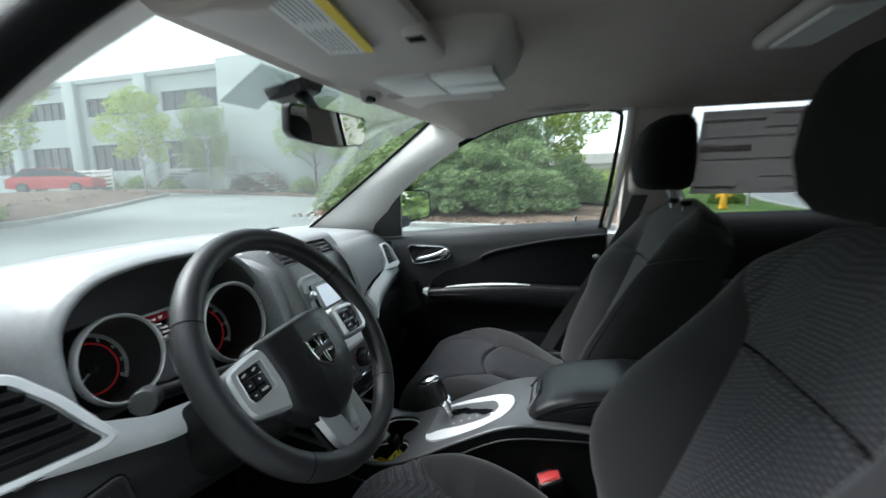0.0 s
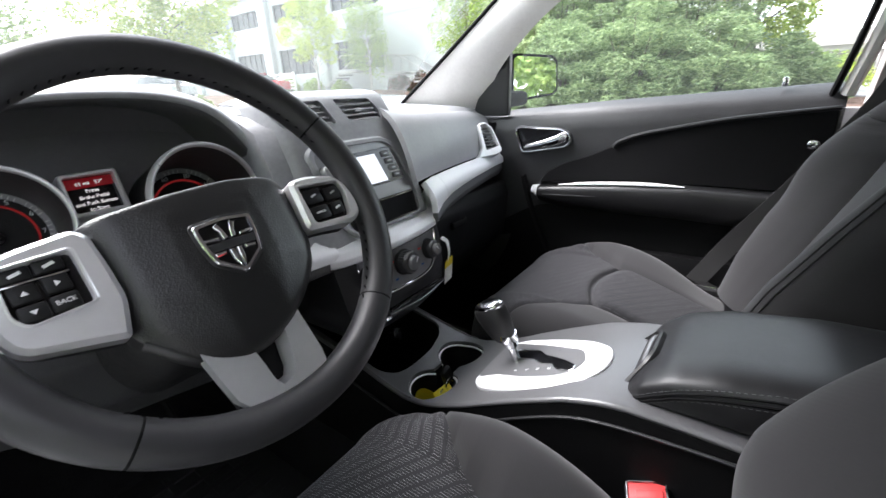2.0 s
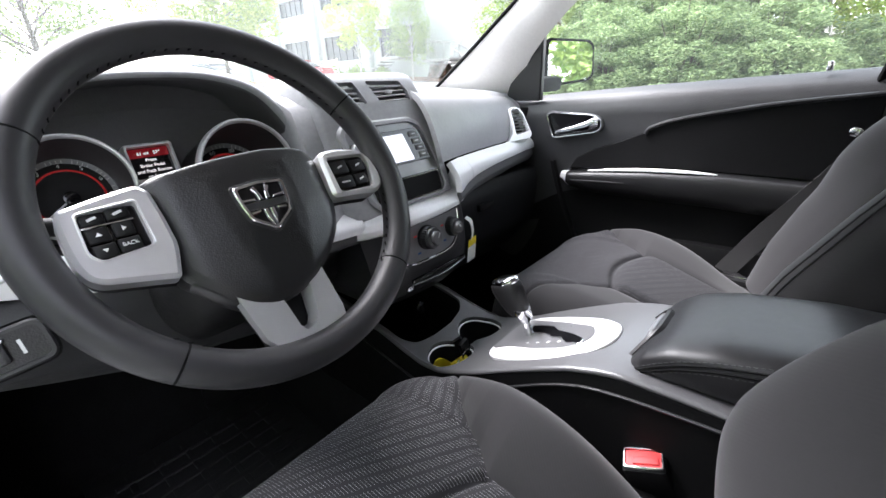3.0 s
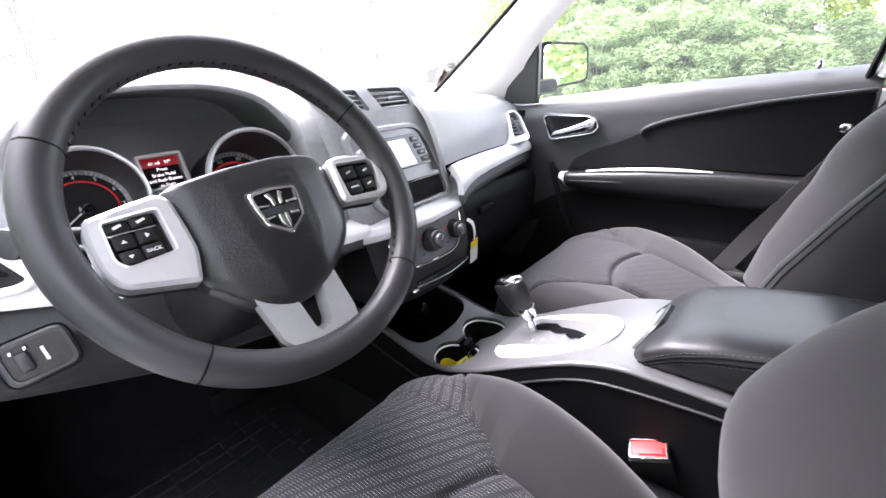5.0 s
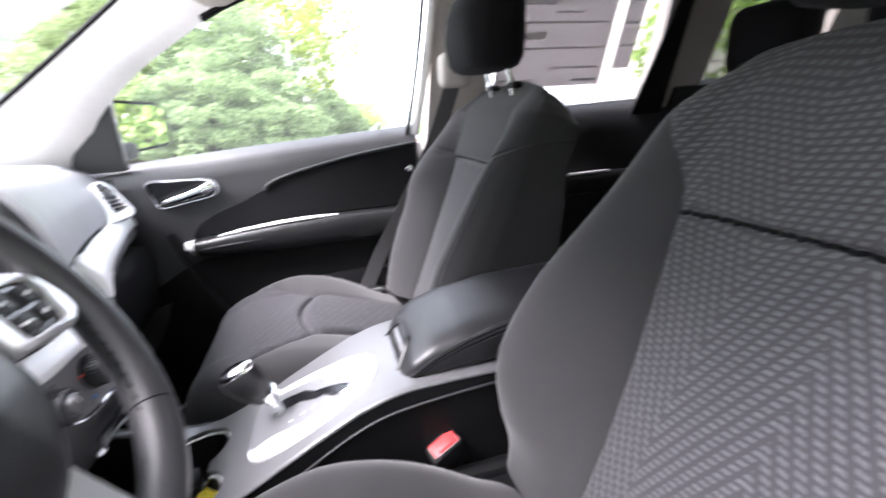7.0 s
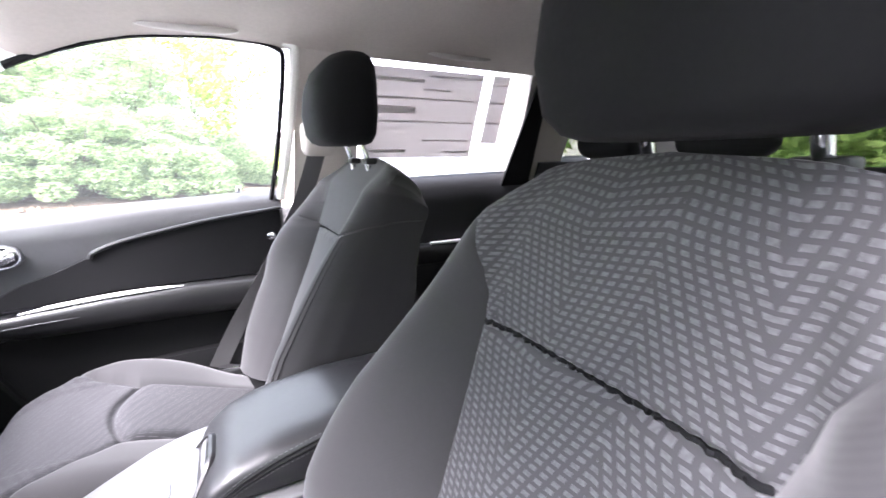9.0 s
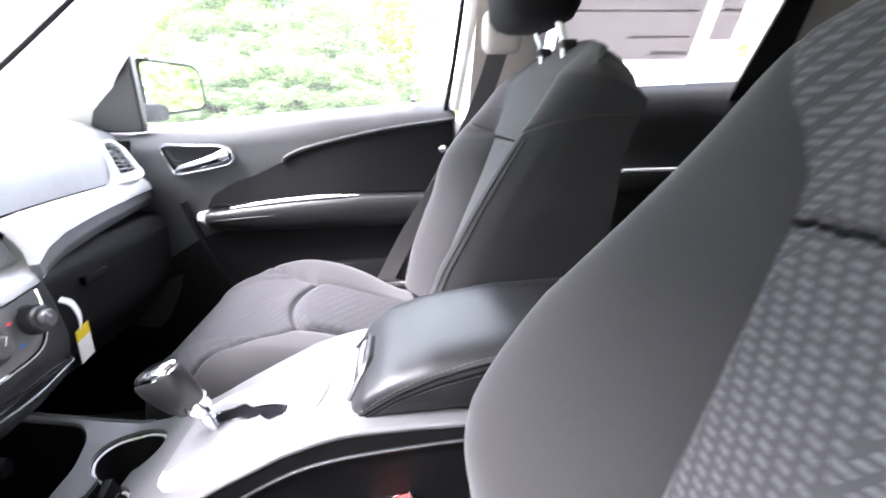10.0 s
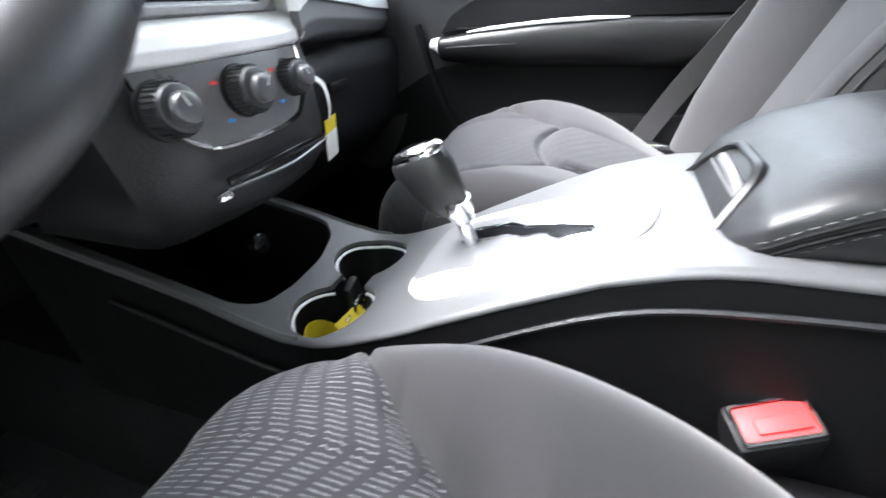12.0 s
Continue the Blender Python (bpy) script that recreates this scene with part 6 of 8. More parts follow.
part("button_step", box((0.030, 0.010, 0.0035), (0, 0, 0), 0.0012, turn=BK @ Matrix.Translation((0.003, -0.003, 0.0010))), RED, buckle)
part("stalk", box((0.030, 0.012, 0.16), (0, 0, 0), 0.004, turn=BK @ Matrix.Translation((0, 0.0, -0.16))), BELT, buckle)

# ---- front passenger door ----
door = thing("door_1", (0.72, 0.0, 0.35), "dark moulded front passenger door panel with silver armrest strip", "door", kind="structure")
def belt_z(y):
    return through_points(y, [(-0.48, 1.066), (0.0, 1.038), (0.30, 1.016), (0.46, 1.00)])[0]


def door_skin(u, v):
    y = 0.47 - 0.955 * u
    zb = belt_z(y)
    d = 0.72 * v
    x, = through_points(d, [(0, 0.756), (0.006, 0.742), (0.016, 0.727), (0.03, 0.717), (0.06, 0.706), (0.12, 0.702), (0.20, 0.704), (0.30, 0.706), (0.45, 0.700), (0.60, 0.694), (0.72, 0.690)])
    return (x, y, zb - d)


part("door_skin", sheet(door_skin, 30, 60, -0.02), DOORSKIN, door, "grained charcoal upper door skin", 60)
part("lower_skin", sheet(lambda u, v: (door_skin(u, 0.30 + 0.68 * v)[0] - 0.004, door_skin(u, 0)[1], max(0.36, 0.735 - 0.10 * ramp(door_skin(u, 0)[1], 0.15, 0.40)) - 0.375 * v), 30, 12, -0.003), LOWDOOR, door, "grained lower door panel, darkened for shade", 60)
DP = basis((0.703, 0, 0), (0, -1, 0), (0, 0, 1))
part("fabric_insert", plate(rounded([(-0.190, 0.800), (-0.165, 0.838), (-0.11, 0.868), (-0.04, 0.892), (0.035, 0.926), (0.085, 0.948), (0.156, 0.965), (0.30, 0.992), (0.478, 1.014), (0.478, 0.830), (0.06, 0.826)], 0.010), 0.006, DP, 0.003), INSERT, door, "cloth insert, darkened for shade")
part("insert_lip", tube(spline([(0.694, -y, z) for y, z in ((0.028, 0.916), (0.038, 0.932), (0.085, 0.951), (0.156, 0.968), (0.30, 0.995), (0.478, 1.017))], 5), 0.005, 8), SOFT, door, "raised dark lip")


def arm_ring(y):
    zt, depth, h = through_points(-y, [(-0.208, 0.790, 0.020, 0.028), (-0.19, 0.793, 0.036, 0.050), (-0.10, 0.806, 0.048, 0.074), (0.05, 0.820, 0.052, 0.090), (0.22, 0.828, 0.052, 0.096), (0.40, 0.826, 0.050, 0.098), (0.48, 0.826, 0.050, 0.098)])
    return [(0.712, y, zt), (0.706 - depth + 0.012, y, zt - 0.001), (0.706 - depth + 0.004, y, zt - 0.006), (0.706 - depth, y, zt - 0.018), (0.706 - depth + 0.003, y, zt - 0.6 * h), (0.706 - depth + 0.022, y, zt - 0.9 * h), (0.712, y, zt - h)]


part("armrest", loft([arm_ring(0.208 - 0.0138 * i) for i in range(50)]), LEATHER, door, "padded black armrest", 50)
part("armrest_cap", loft([[(x - 0.0012, y, z + 0.001) for x, y, z in arm_ring(yy)] for yy in (0.211, 0.20, 0.186)]), SILVER, door, "silver front cap of the armrest")
strip = spline([(0.668, 0.115, 0.806), (0.664, 0.06, 0.8135), (0.6615, -0.05, 0.8235), (0.6615, -0.14, 0.8285), (0.664, -0.218, 0.8295)], 8)
part("silver_strip", loft([[(p.x + dx * w, p.y, p.z + dz * min(1.0, 0.3 + w)) for dx, dz in ((0.0, -0.0035), (-0.001, 0.0), (0.003, 0.0022), (0.020, 0.0028), (0.022, -0.002))] for p, w in ((p, max(0.05, math.sin(math.pi * (0.03 + 0.96 * i / 32)) ** 0.9)) for i, p in enumerate(strip))]), SILVER, door, "tapered satin silver strip")
part("window_switch", box((0.024, 0.13, 0.006), (0.682, 0.075, 0.812), 0.002, turn=None), PIANO, door, "gloss black switch panel")
part("armrest_stitch", tube([(0.6535 + 0.004 * ramp(i, 0, 4), 0.16 - 0.016 * i, 0.776 + 0.0008 * i - 0.0009 * max(0, i - 22)) for i in range(32)], 0.0011, 5), GREYTRIM, door)
part("map_pocket", loft([[(0.70, y, zt), (0.672, y, zt), (0.664, y, zt - 0.03), (0.668, y, 0.45), (0.70, y, 0.42)] for y, zt in ((0.10, 0.53), (0.05, 0.59), (-0.05, 0.625), (-0.20, 0.637), (-0.42, 0.640))]), LOWDOOR, door, "moulded map pocket, darkened for shade")
part("door_edge", sheet(lambda u, v: (0.700 - 0.018 * v, 0.245 - 0.36 * u * u * 0.35 - 0.10 * u, 0.82 - 0.44 * u), 12, 3, 0.01), HARD, door)
o = rounded([(-0.276, 0.962), (-0.262, 0.972), (-0.128, 0.966), (-0.100, 0.956), (-0.090, 0.930), (-0.108, 0.912), (-0.235, 0.888), (-0.252, 0.890)], 0.010)
h = rounded([(-0.266, 0.956), (-0.255, 0.963), (-0.132, 0.958), (-0.110, 0.950), (-0.101, 0.932), (-0.114, 0.920), (-0.230, 0.898), (-0.244, 0.899)], 0.008)
hc = (sum(p[0] for p in o) / len(o), sum(p[1] for p in o) / len(o))
h = [(hc[0] + (x - hc[0]) * 0.95, hc[1] + (y - hc[1]) * 0.88) for x, y in o]
hb = part("handle_bezel", plate(o, 0.010, DP @ Matrix.Translation((0, 0, -0.002)), 0.003, hole=h), GREYTRIM, door, "satin grey ring of the handle cup")
part("handle_cup", plate(h, 0.002, DP @ Matrix.Translation((0, 0, 0.0))), PIANO, hb)
part("cup_edge", tube([DP @ Vector((x, y, 0.0085)) for x, y in h], 0.0017, 6, closed=True), CHROME, hb, "thin chrome edge")
part("handle_lever", loft([[(0.690 - dx - 0.006 * math.sin(t), y - 0.0, z + r * math.cos(t)) for t in (2 * math.pi * k / 14 for k in range(14))] for y, z, r, dx in ((0.238, 0.908, 0.004, 0.0), (0.232, 0.910, 0.009, 0.002), (0.18, 0.921, 0.0105, 0.006), (0.135, 0.933, 0.014, 0.006), (0.118, 0.940, 0.016, 0.004), (0.104, 0.942, 0.012, 0.0))]), CHROME, door, "chrome door lever", 60)
part("lock_pin", drum(0.006, 0.020, (0.735, -0.375, 1.070), (0, 0, 1), bevel=0.003), CHROME, door, "small chrome lock pin")
part("check_pin", drum(0.010, 0.022, (0.655, -0.445, 0.945), (-0.9, 0.3, 0), bevel=0.003), CHROME, door)
part("mirror_sail", plate(rounded([(-0.436, 1.000), (-0.306, 1.000), (-0.300, 1.215), (-0.345, 1.185), (-0.395, 1.115)], 0.008), 0.020, basis((0.728, 0, 0), (0, -1, 0), (0, 0, 1)), 0.004), SOFT, door, "black triangular mirror sail")

# ---- the driver's door, standing wide open: unseen, added to hold back side light ----
odoor = thing("door_3", (-0.80, 0.47, 0.35), "unseen wide open driver's door with dark inner trim, added to cut side light", "door", kind="structure")
OD = Matrix.Translation((-0.81, 0.49, 0)) @ Matrix.Rotation(radians(-68), 4, "Z")
part("outer_skin", box((0.03, 1.04, 0.76), (0, 0, 0), 0.012, turn=OD @ Matrix.Translation((-0.045, -0.54, 0.64))), PAINT, odoor, "silver painted outer skin")
part("inner_trim", box((0.055, 1.00, 0.72), (0, 0, 0), 0.02, turn=OD @ Matrix.Translation((0.0, -0.54, 0.64))), SOFT, odoor, "dark moulded inner trim")
part("armrest", box((0.07, 0.46, 0.05), (0, 0, 0), 0.02, turn=OD @ Matrix.Translation((0.055, -0.62, 0.72))), SOFT, odoor)
part("window_frame", tube([OD @ Vector(q) for q in ((-0.02, -0.04, 1.02), (-0.03, -0.30, 1.22), (-0.06, -0.62, 1.38), (-0.08, -0.98, 1.41), (-0.03, -1.05, 1.02))], 0.022, 8), SEAL, odoor, "black window frame")

# ---- rear passenger door ----
rdoor = thing("door_2", (0.72, -1.05, 0.35), "dark moulded rear passenger door panel", "door", kind="structure")
part("door_skin", sheet(lambda u, v: (through_points(v, [(0, 0.745), (0.03, 0.715), (0.1, 0.700), (1, 0.690)])[0], -0.62 - 0.78 * u, 1.082 + 0.025 * u - 0.78 * v), 14, 30, -0.02), SOFT, rdoor, "dark grained door skin", 60)
part("armrest", box((0.06, 0.50, 0.07), (0.675, -1.02, 0.835), 0.02, seg=3), LEATHER, rdoor)
part("silver_strip", box((0.024, 0.20, 0.008), (0.664, -1.04, 0.872), 0.003), SILVER, rdoor)
solid("belt_retractor_cover", pill((0.05, 0.09, 0.09), (0.572, -0.575, 1.205), 0.022), BEIGETRIM, "warm grey belt guide on the centre pillar", "belt guide")
solid("seat_belt", ribbon([(0.572, -0.578, 1.20), (0.615, -0.552, 1.10), (0.640, -0.515, 1.0), (0.652, -0.432, 0.85), (0.660, -0.338, 0.70), (0.655, -0.275, 0.585)], 0.046, (0.10, -0.9, -0.40), 0.0016), BELT, "grey seat belt webbing beside the passenger seat", "seat belt")
solid("belt_anchor", box((0.03, 0.13, 0.022), (0.630, -0.34, 0.585), 0.006), CHROME, "metal seat belt anchor beside the seat", "belt anchor")
mat = solid("floor_mat", box((0.46, 0.60, 0.012), (-0.375, 0.42, 0.240), 0.004), MAT, "ribbed black rubber mat in the driver's footwell", "floor mat")
for i in range(11):
    part("rib", box((0.36, 0.016, 0.006), (-0.375, 0.18 + 0.046 * i, 0.249), 0.002, turn=Matrix.Rotation(0.0, 4, "Z")), MAT, mat)
for i in range(6):
    part("rib", box((0.014, 0.50, 0.005), (-0.525 + 0.06 * i, 0.42, 0.2485), 0.002), MAT, mat)
solid("floor_mat", box((0.46, 0.60, 0.012), (0.375, 0.42, 0.240), 0.004), MAT, "ribbed black rubber mat in the passenger's footwell", "floor mat")
pedal = thing("brake_pedal", (-0.30, 0.60, 0.30), "black rubber brake pedal on a steel arm", "pedal")
part("pad", box((0.10, 0.02, 0.06), (-0.30, 0.58, 0.40), 0.006, turn=None), SEAL, pedal)
part("arm", tube([(-0.30, 0.60, 0.40), (-0.30, 0.70, 0.50), (-0.30, 0.90, 0.56)], 0.008, 8), HARD, pedal)

# ---- overhead: mirror, visors, console ----
mir = thing("rear_view_mirror", (-0.02, 0.19, 1.34), "black rear-view mirror on a windscreen stalk", "mirror")
MR = basis((-0.018, 0.178, 1.345), (0.985, -0.165, -0.01), (0.0, -0.10, 0.995))
MIRROR = material("mirror_silver", (0.85, 0.86, 0.87), 0.02, metal=1.0, vary=0.0)
mo = rounded([(-0.132, 0.028), (-0.120, 0.036), (0.120, 0.036), (0.132, 0.028), (0.130, -0.022), (0.112, -0.034), (0.03, -0.042), (-0.03, -0.042), (-0.112, -0.034), (-0.130, -0.022)], 0.012)
part("housing", loft([[MR @ Vector((x * k, y * k, z)) for x, y in mo] for z, k in ((-0.045, 0.4), (-0.035, 0.75), (-0.015, 0.97), (0.0, 1.0), (0.006, 0.985))]), HARD, mir, "black mirror housing", 50)
part("mirror_glass", plate([(x * 0.955, y * 0.90) for x, y in mo], 0.002, MR @ Matrix.Translation((0, 0, 0.0055))), MIRROR, mir, "mirror glass")
part("stalk", tube([(-0.015, 0.21, 1.375), (-0.01, 0.235, 1.41), (-0.005, 0.275, 1.435)], 0.014, 10), HARD, mir)
part("sensor_shroud", loft([[(x * w - 0.004, y, z + dz) for x, dz in ((-0.05, 0), (-0.03, -0.022), (0.03, -0.022), (0.05, 0))] for y, z, w in ((0.315, 1.432, 1.1), (0.27, 1.438, 1.0), (0.22, 1.452, 0.9))]), HARD, mir, "black sensor shroud")
solid("shade_sheet", sheet(lambda u, v: ((-0.165 + 0.11 * u) if v < 2 else 0, 0.335 - 0.105 * v + 0.0 * u, 1.388 + 0.062 * v), 4, 4, 0.002), DARK_TINT, "grey tinted shade patch on the windscreen", "shade band")
solid("shade_sheet", sheet(lambda u, v: (0.045 + 0.10 * u, 0.335 - 0.105 * v, 1.388 + 0.062 * v), 4, 4, 0.002), DARK_TINT, "grey tinted shade patch on the windscreen", "shade band")
def visor(cx, w, name_label):
    v = thing("sun_visor", (cx, -0.01, 1.44), name_label, "sun visor", "sun visors")
    part("panel", loft([[(cx + w * sx, y, 1.466 - 0.011 * t + 0.050 * (1 - ramp(-y, -0.13, 0.02)) * -0.3 - 0.018 * abs(sx) ** 2) for sx in np.linspace(-0.5, 0.5, 13)] + [(cx + w * sx, y, 1.480 - 0.018 * abs(sx) ** 2) for sx in np.linspace(0.5, -0.5, 13)] for y, t in ((0.128, 0.2), (0.11, 0.9), (0.05, 1.0), (-0.08, 1.0), (-0.118, 0.8), (-0.128, 0.2))]), VISOR, v, "padded vinyl panel", 50)
    return v


dv = visor(-0.345, 0.41, "folded warm grey sun visor with a warning label")
vp = Matrix.Translation((-0.374, -0.028, 1.4450)) @ Matrix.Rotation(radians(9), 4, "Z") @ Matrix.Rotation(math.pi, 4, "X")
part("label_white", plate(rect(-0.125, -0.040, 0.125, 0.018, 0.003), 0.0015, vp), PAPER, dv, "white warning label")
part("label_yellow", plate(rect(-0.125, 0.018, 0.125, 0.034, 0.002), 0.0015, vp), YELLOW, dv, "yellow warning heading")
for i in range(7):
    part("print_bar", box((0.10 - 0.008 * (i % 3), 0.0018, 0.0004), (0, 0, 0), turn=vp @ Matrix.Translation((-0.062, 0.010 - 0.0068 * i, 0.0018))), FAINTINK, dv, smooth=0)
    part("print_bar", box((0.10 - 0.010 * (i % 2), 0.0018, 0.0004), (0, 0, 0), turn=vp @ Matrix.Translation((0.062, 0.010 - 0.0068 * i, 0.0018))), FAINTINK, dv, smooth=0)
dv.location.z -= 0.021
pv = visor(0.395, 0.37, "folded warm grey passenger sun visor")
part("label_white", plate(rect(-0.06, -0.03, 0.06, 0.03, 0.003), 0.0015, Matrix.Translation((0.30, 0.055, 1.4520)) @ Matrix.Rotation(math.pi, 4, "X")), PAPER, pv, "white label")
vb = solid("speaker_grille", drum(0.020, 0.016, (-0.275, -0.120, 1.434), (0.1, 0, -1), bevel=0.004, seg=32), VISOR, "round pale slotted microphone grille on the visor edge", "grille")
for i in range(3):
    part("slot", box((0.006, 0.026, 0.003), (-0.284 + 0.009 * i, -0.120, 1.4250), 0.001), SEAL, vb)
for cx, cy in ((-0.205, -0.006), (-0.228, -0.058)):
    part("visor_clip", drum(0.010, 0.018, (cx, cy, 1.452), (0.3, 0.2, -1), bevel=0.003, seg=20), VISOR, dv, "small rounded clip")

ohc = thing("overhead_console", (0, -0.05, 1.46), "pale grey overhead console with reading lamp lenses", "overhead console")
part("housing", loft([[(w * math.copysign(abs(math.cos(t)) ** 0.5, math.cos(t)), y, z0 - h * max(0.0, math.sin(t)) ** 0.6 if math.sin(t) > 0 else z0 + 0.02) for t in (2 * math.pi * k / 40 for k in range(40))] for y, w, z0, h in ((0.165, 0.060, 1.462, 0.020), (0.150, 0.085, 1.468, 0.036), (0.08, 0.120, 1.480, 0.058), (-0.10, 0.135, 1.494, 0.076), (-0.18, 0.132, 1.498, 0.076), (-0.222, 0.118, 1.502, 0.062), (-0.240, 0.09, 1.505, 0.03))]), VISOR, ohc, "rounded pale housing", 50)
LENS = material("frosted_lens", (0.72, 0.72, 0.70), 0.35, vary=0.03)
for x in (-0.045, 0.045):
    part("lamp_lens", box((0.086, 0.125, 0.014), (x, -0.142, 1.420), 0.006), LENS, ohc, "frosted reading lamp lens")
part("bin_lid", box((0.17, 0.11, 0.012), (0, -0.018, 1.421), 0.005, turn=Matrix.Translation((0, 0, 0))), LENS, ohc, "pale bin lid")
so = part("sensor_ring", drum(0.024, 0.020, (0.036, 0.098, 1.418), (-0.35, -0.1, -0.93), bevel=0.003), VISOR, ohc)
part("sensor_eye", drum(0.012, 0.024, (0.0355, 0.098, 1.4165), (-0.35, -0.1, -0.93), bevel=0.002), PIANO, so)
grab = thing("grab_handle", (0.55, -0.30, 1.45), "pale grey folding grab handle above the passenger door", "grab handle", "grab handles")
part("bar", tube(spline([(0.545, -0.19, 1.455), (0.535, -0.215, 1.437), (0.533, -0.30, 1.432), (0.535, -0.385, 1.437), (0.545, -0.41, 1.455)], 6), 0.011, 10, flat=0.8), VISOR, grab)
copy_thing(grab, pose(0.545, -0.98, 1.45))

lamp = thing("dome_lamp", (0.0, -0.74, 1.47), "pale grey dome lamp housing on the headliner", "ceiling lamp")
part("housing", pill((0.30, 0.10, 0.034), (0.0, -0.74, 1.476), 0.016, turn=None), VISOR, lamp)
part("lens", pill((0.20, 0.07, 0.012), (0.0, -0.74, 1.457), 0.005), LENS, lamp, "frosted lamp lens")

# ---- door mirror outside ----
om = thing("door_mirror", (0.92, 0.33, 1.05), "silver door mirror with a dark frame outside the passenger window", "door mirror")
OM = basis((0.955, 0.335, 1.112), (0.86, -0.51, 0.0), (0.03, 0.03, 1.0)) @ Matrix.Scale(1.12, 4, (1, 0, 0))
oo = rounded([(-0.088, 0.078), (0.068, 0.068), (0.084, 0.050), (0.086, -0.048), (0.070, -0.064), (-0.070, -0.078), (-0.090, -0.060)], 0.022)
part("shell", loft([[OM @ Vector((x * k, y * k, z)) for x, y in oo] for z, k in ((-0.095, 0.35), (-0.075, 0.7), (-0.04, 0.93), (0.0, 1.0), (0.012, 1.0))]), SEAL, om, "dark mirror shell", 50)
part("glass", plate([(x * 0.90, y * 0.88) for x, y in oo], 0.003, OM @ Matrix.Translation((0, 0, 0.0125))), MIRROR, om, "mirror glass")
part("arm", box((0.16, 0.07, 0.05), (0.84, 0.365, 1.045), 0.02), SEAL, om)

# ---- price sheets on the rear passenger window, printed side outwards ----
def paper_back(name, tint):
    m = bpy.data.materials.new(name)
    m.use_nodes = True
    n, k = m.node_tree.nodes, m.node_tree.links
    b = n["Principled BSDF"]
    b.inputs["Roughness"].default_value = 0.8
    tex = n.new("ShaderNodeTexNoise")
    tex.inputs["Scale"].default_value = 3.0
    mix = n.new("ShaderNodeMix")
    mix.data_type = "RGBA"
    k.new(tex.outputs["Fac"], mix.inputs["Factor"])
    mix.inputs["A"].default_value, mix.inputs["B"].default_value = (*[c * 0.9 for c in tint], 1), (*tint, 1)
    tl, ms = n.new("ShaderNodeBsdfTranslucent"), n.new("ShaderNodeMixShader")
    k.new(mix.outputs["Result"], b.inputs["Base Color"])
    k.new(mix.outputs["Result"], tl.inputs["Color"])
    ms.inputs[0].default_value = 0.5
    k.new(b.outputs[0], ms.inputs[1])
    k.new(tl.outputs[0], ms.inputs[2])
    k.new(ms.outputs[0], n["Material Output"].inputs["Surface"])
    return m


SHEETPAPER = paper_back("thin_printed_paper", (0.52, 0.495, 0.485))
SHEETINK = paper_back("print_showing_through", (0.80, 0.77, 0.76))
def window_paper(y0, y1, z0, z1, bars, label):
    ob = thing("price_sheet", (side_x(z0) + 0.012, (y0 + y1) / 2, z0), label, "paper sheet", "price sheets")
    part("paper", sheet(lambda u, v: (side_x(z0 + (z1 - z0) * v) + 0.012, y0 + (y1 - y0) * u, z0 + (z1 - z0) * v), 4, 4, 0.0008), SHEETPAPER, ob)
    for a, b, c, d in bars:
        part("print_bar", sheet(lambda u, v: (side_x(z0 + (z1 - z0) * (c + (d - c) * v)) + 0.009, y0 + (y1 - y0) * (a + (b - a) * u), z0 + (z1 - z0) * (c + (d - c) * v)), 1, 1, 0.0006), SHEETINK, ob, smooth=0)


window_paper(-0.735, -1.105, 1.155, 1.405, [(0.02, 0.45, 0.86, 0.90), (0.5, 0.97, 0.93, 0.95), (0.02, 0.4, 0.52, 0.60), (0.05, 0.95, 0.68, 0.70), (0.03, 0.96, 0.42, 0.44), (0.02, 0.35, 0.06, 0.10), (0.5, 0.95, 0.20, 0.22), (0.7, 0.96, 0.05, 0.08), (0.45, 0.7, 0.78, 0.80)], "back of a large printed price sheet stuck on the window")
window_paper(-1.140, -1.205, 1.20, 1.405, [(0.1, 0.9, 0.86, 0.90), (0.1, 0.9, 0.6, 0.63), (0.1, 0.9, 0.3, 0.33)], "back of a narrow printed sheet stuck on the window")


# ---- outdoors ----
def ground_z(x, y):
    """The car park rises gently ahead, towards the offices."""
    d = 0.62 * x + 0.78 * y
    return -0.10 + 1.20 * ramp(d, 3.0, 36.0)


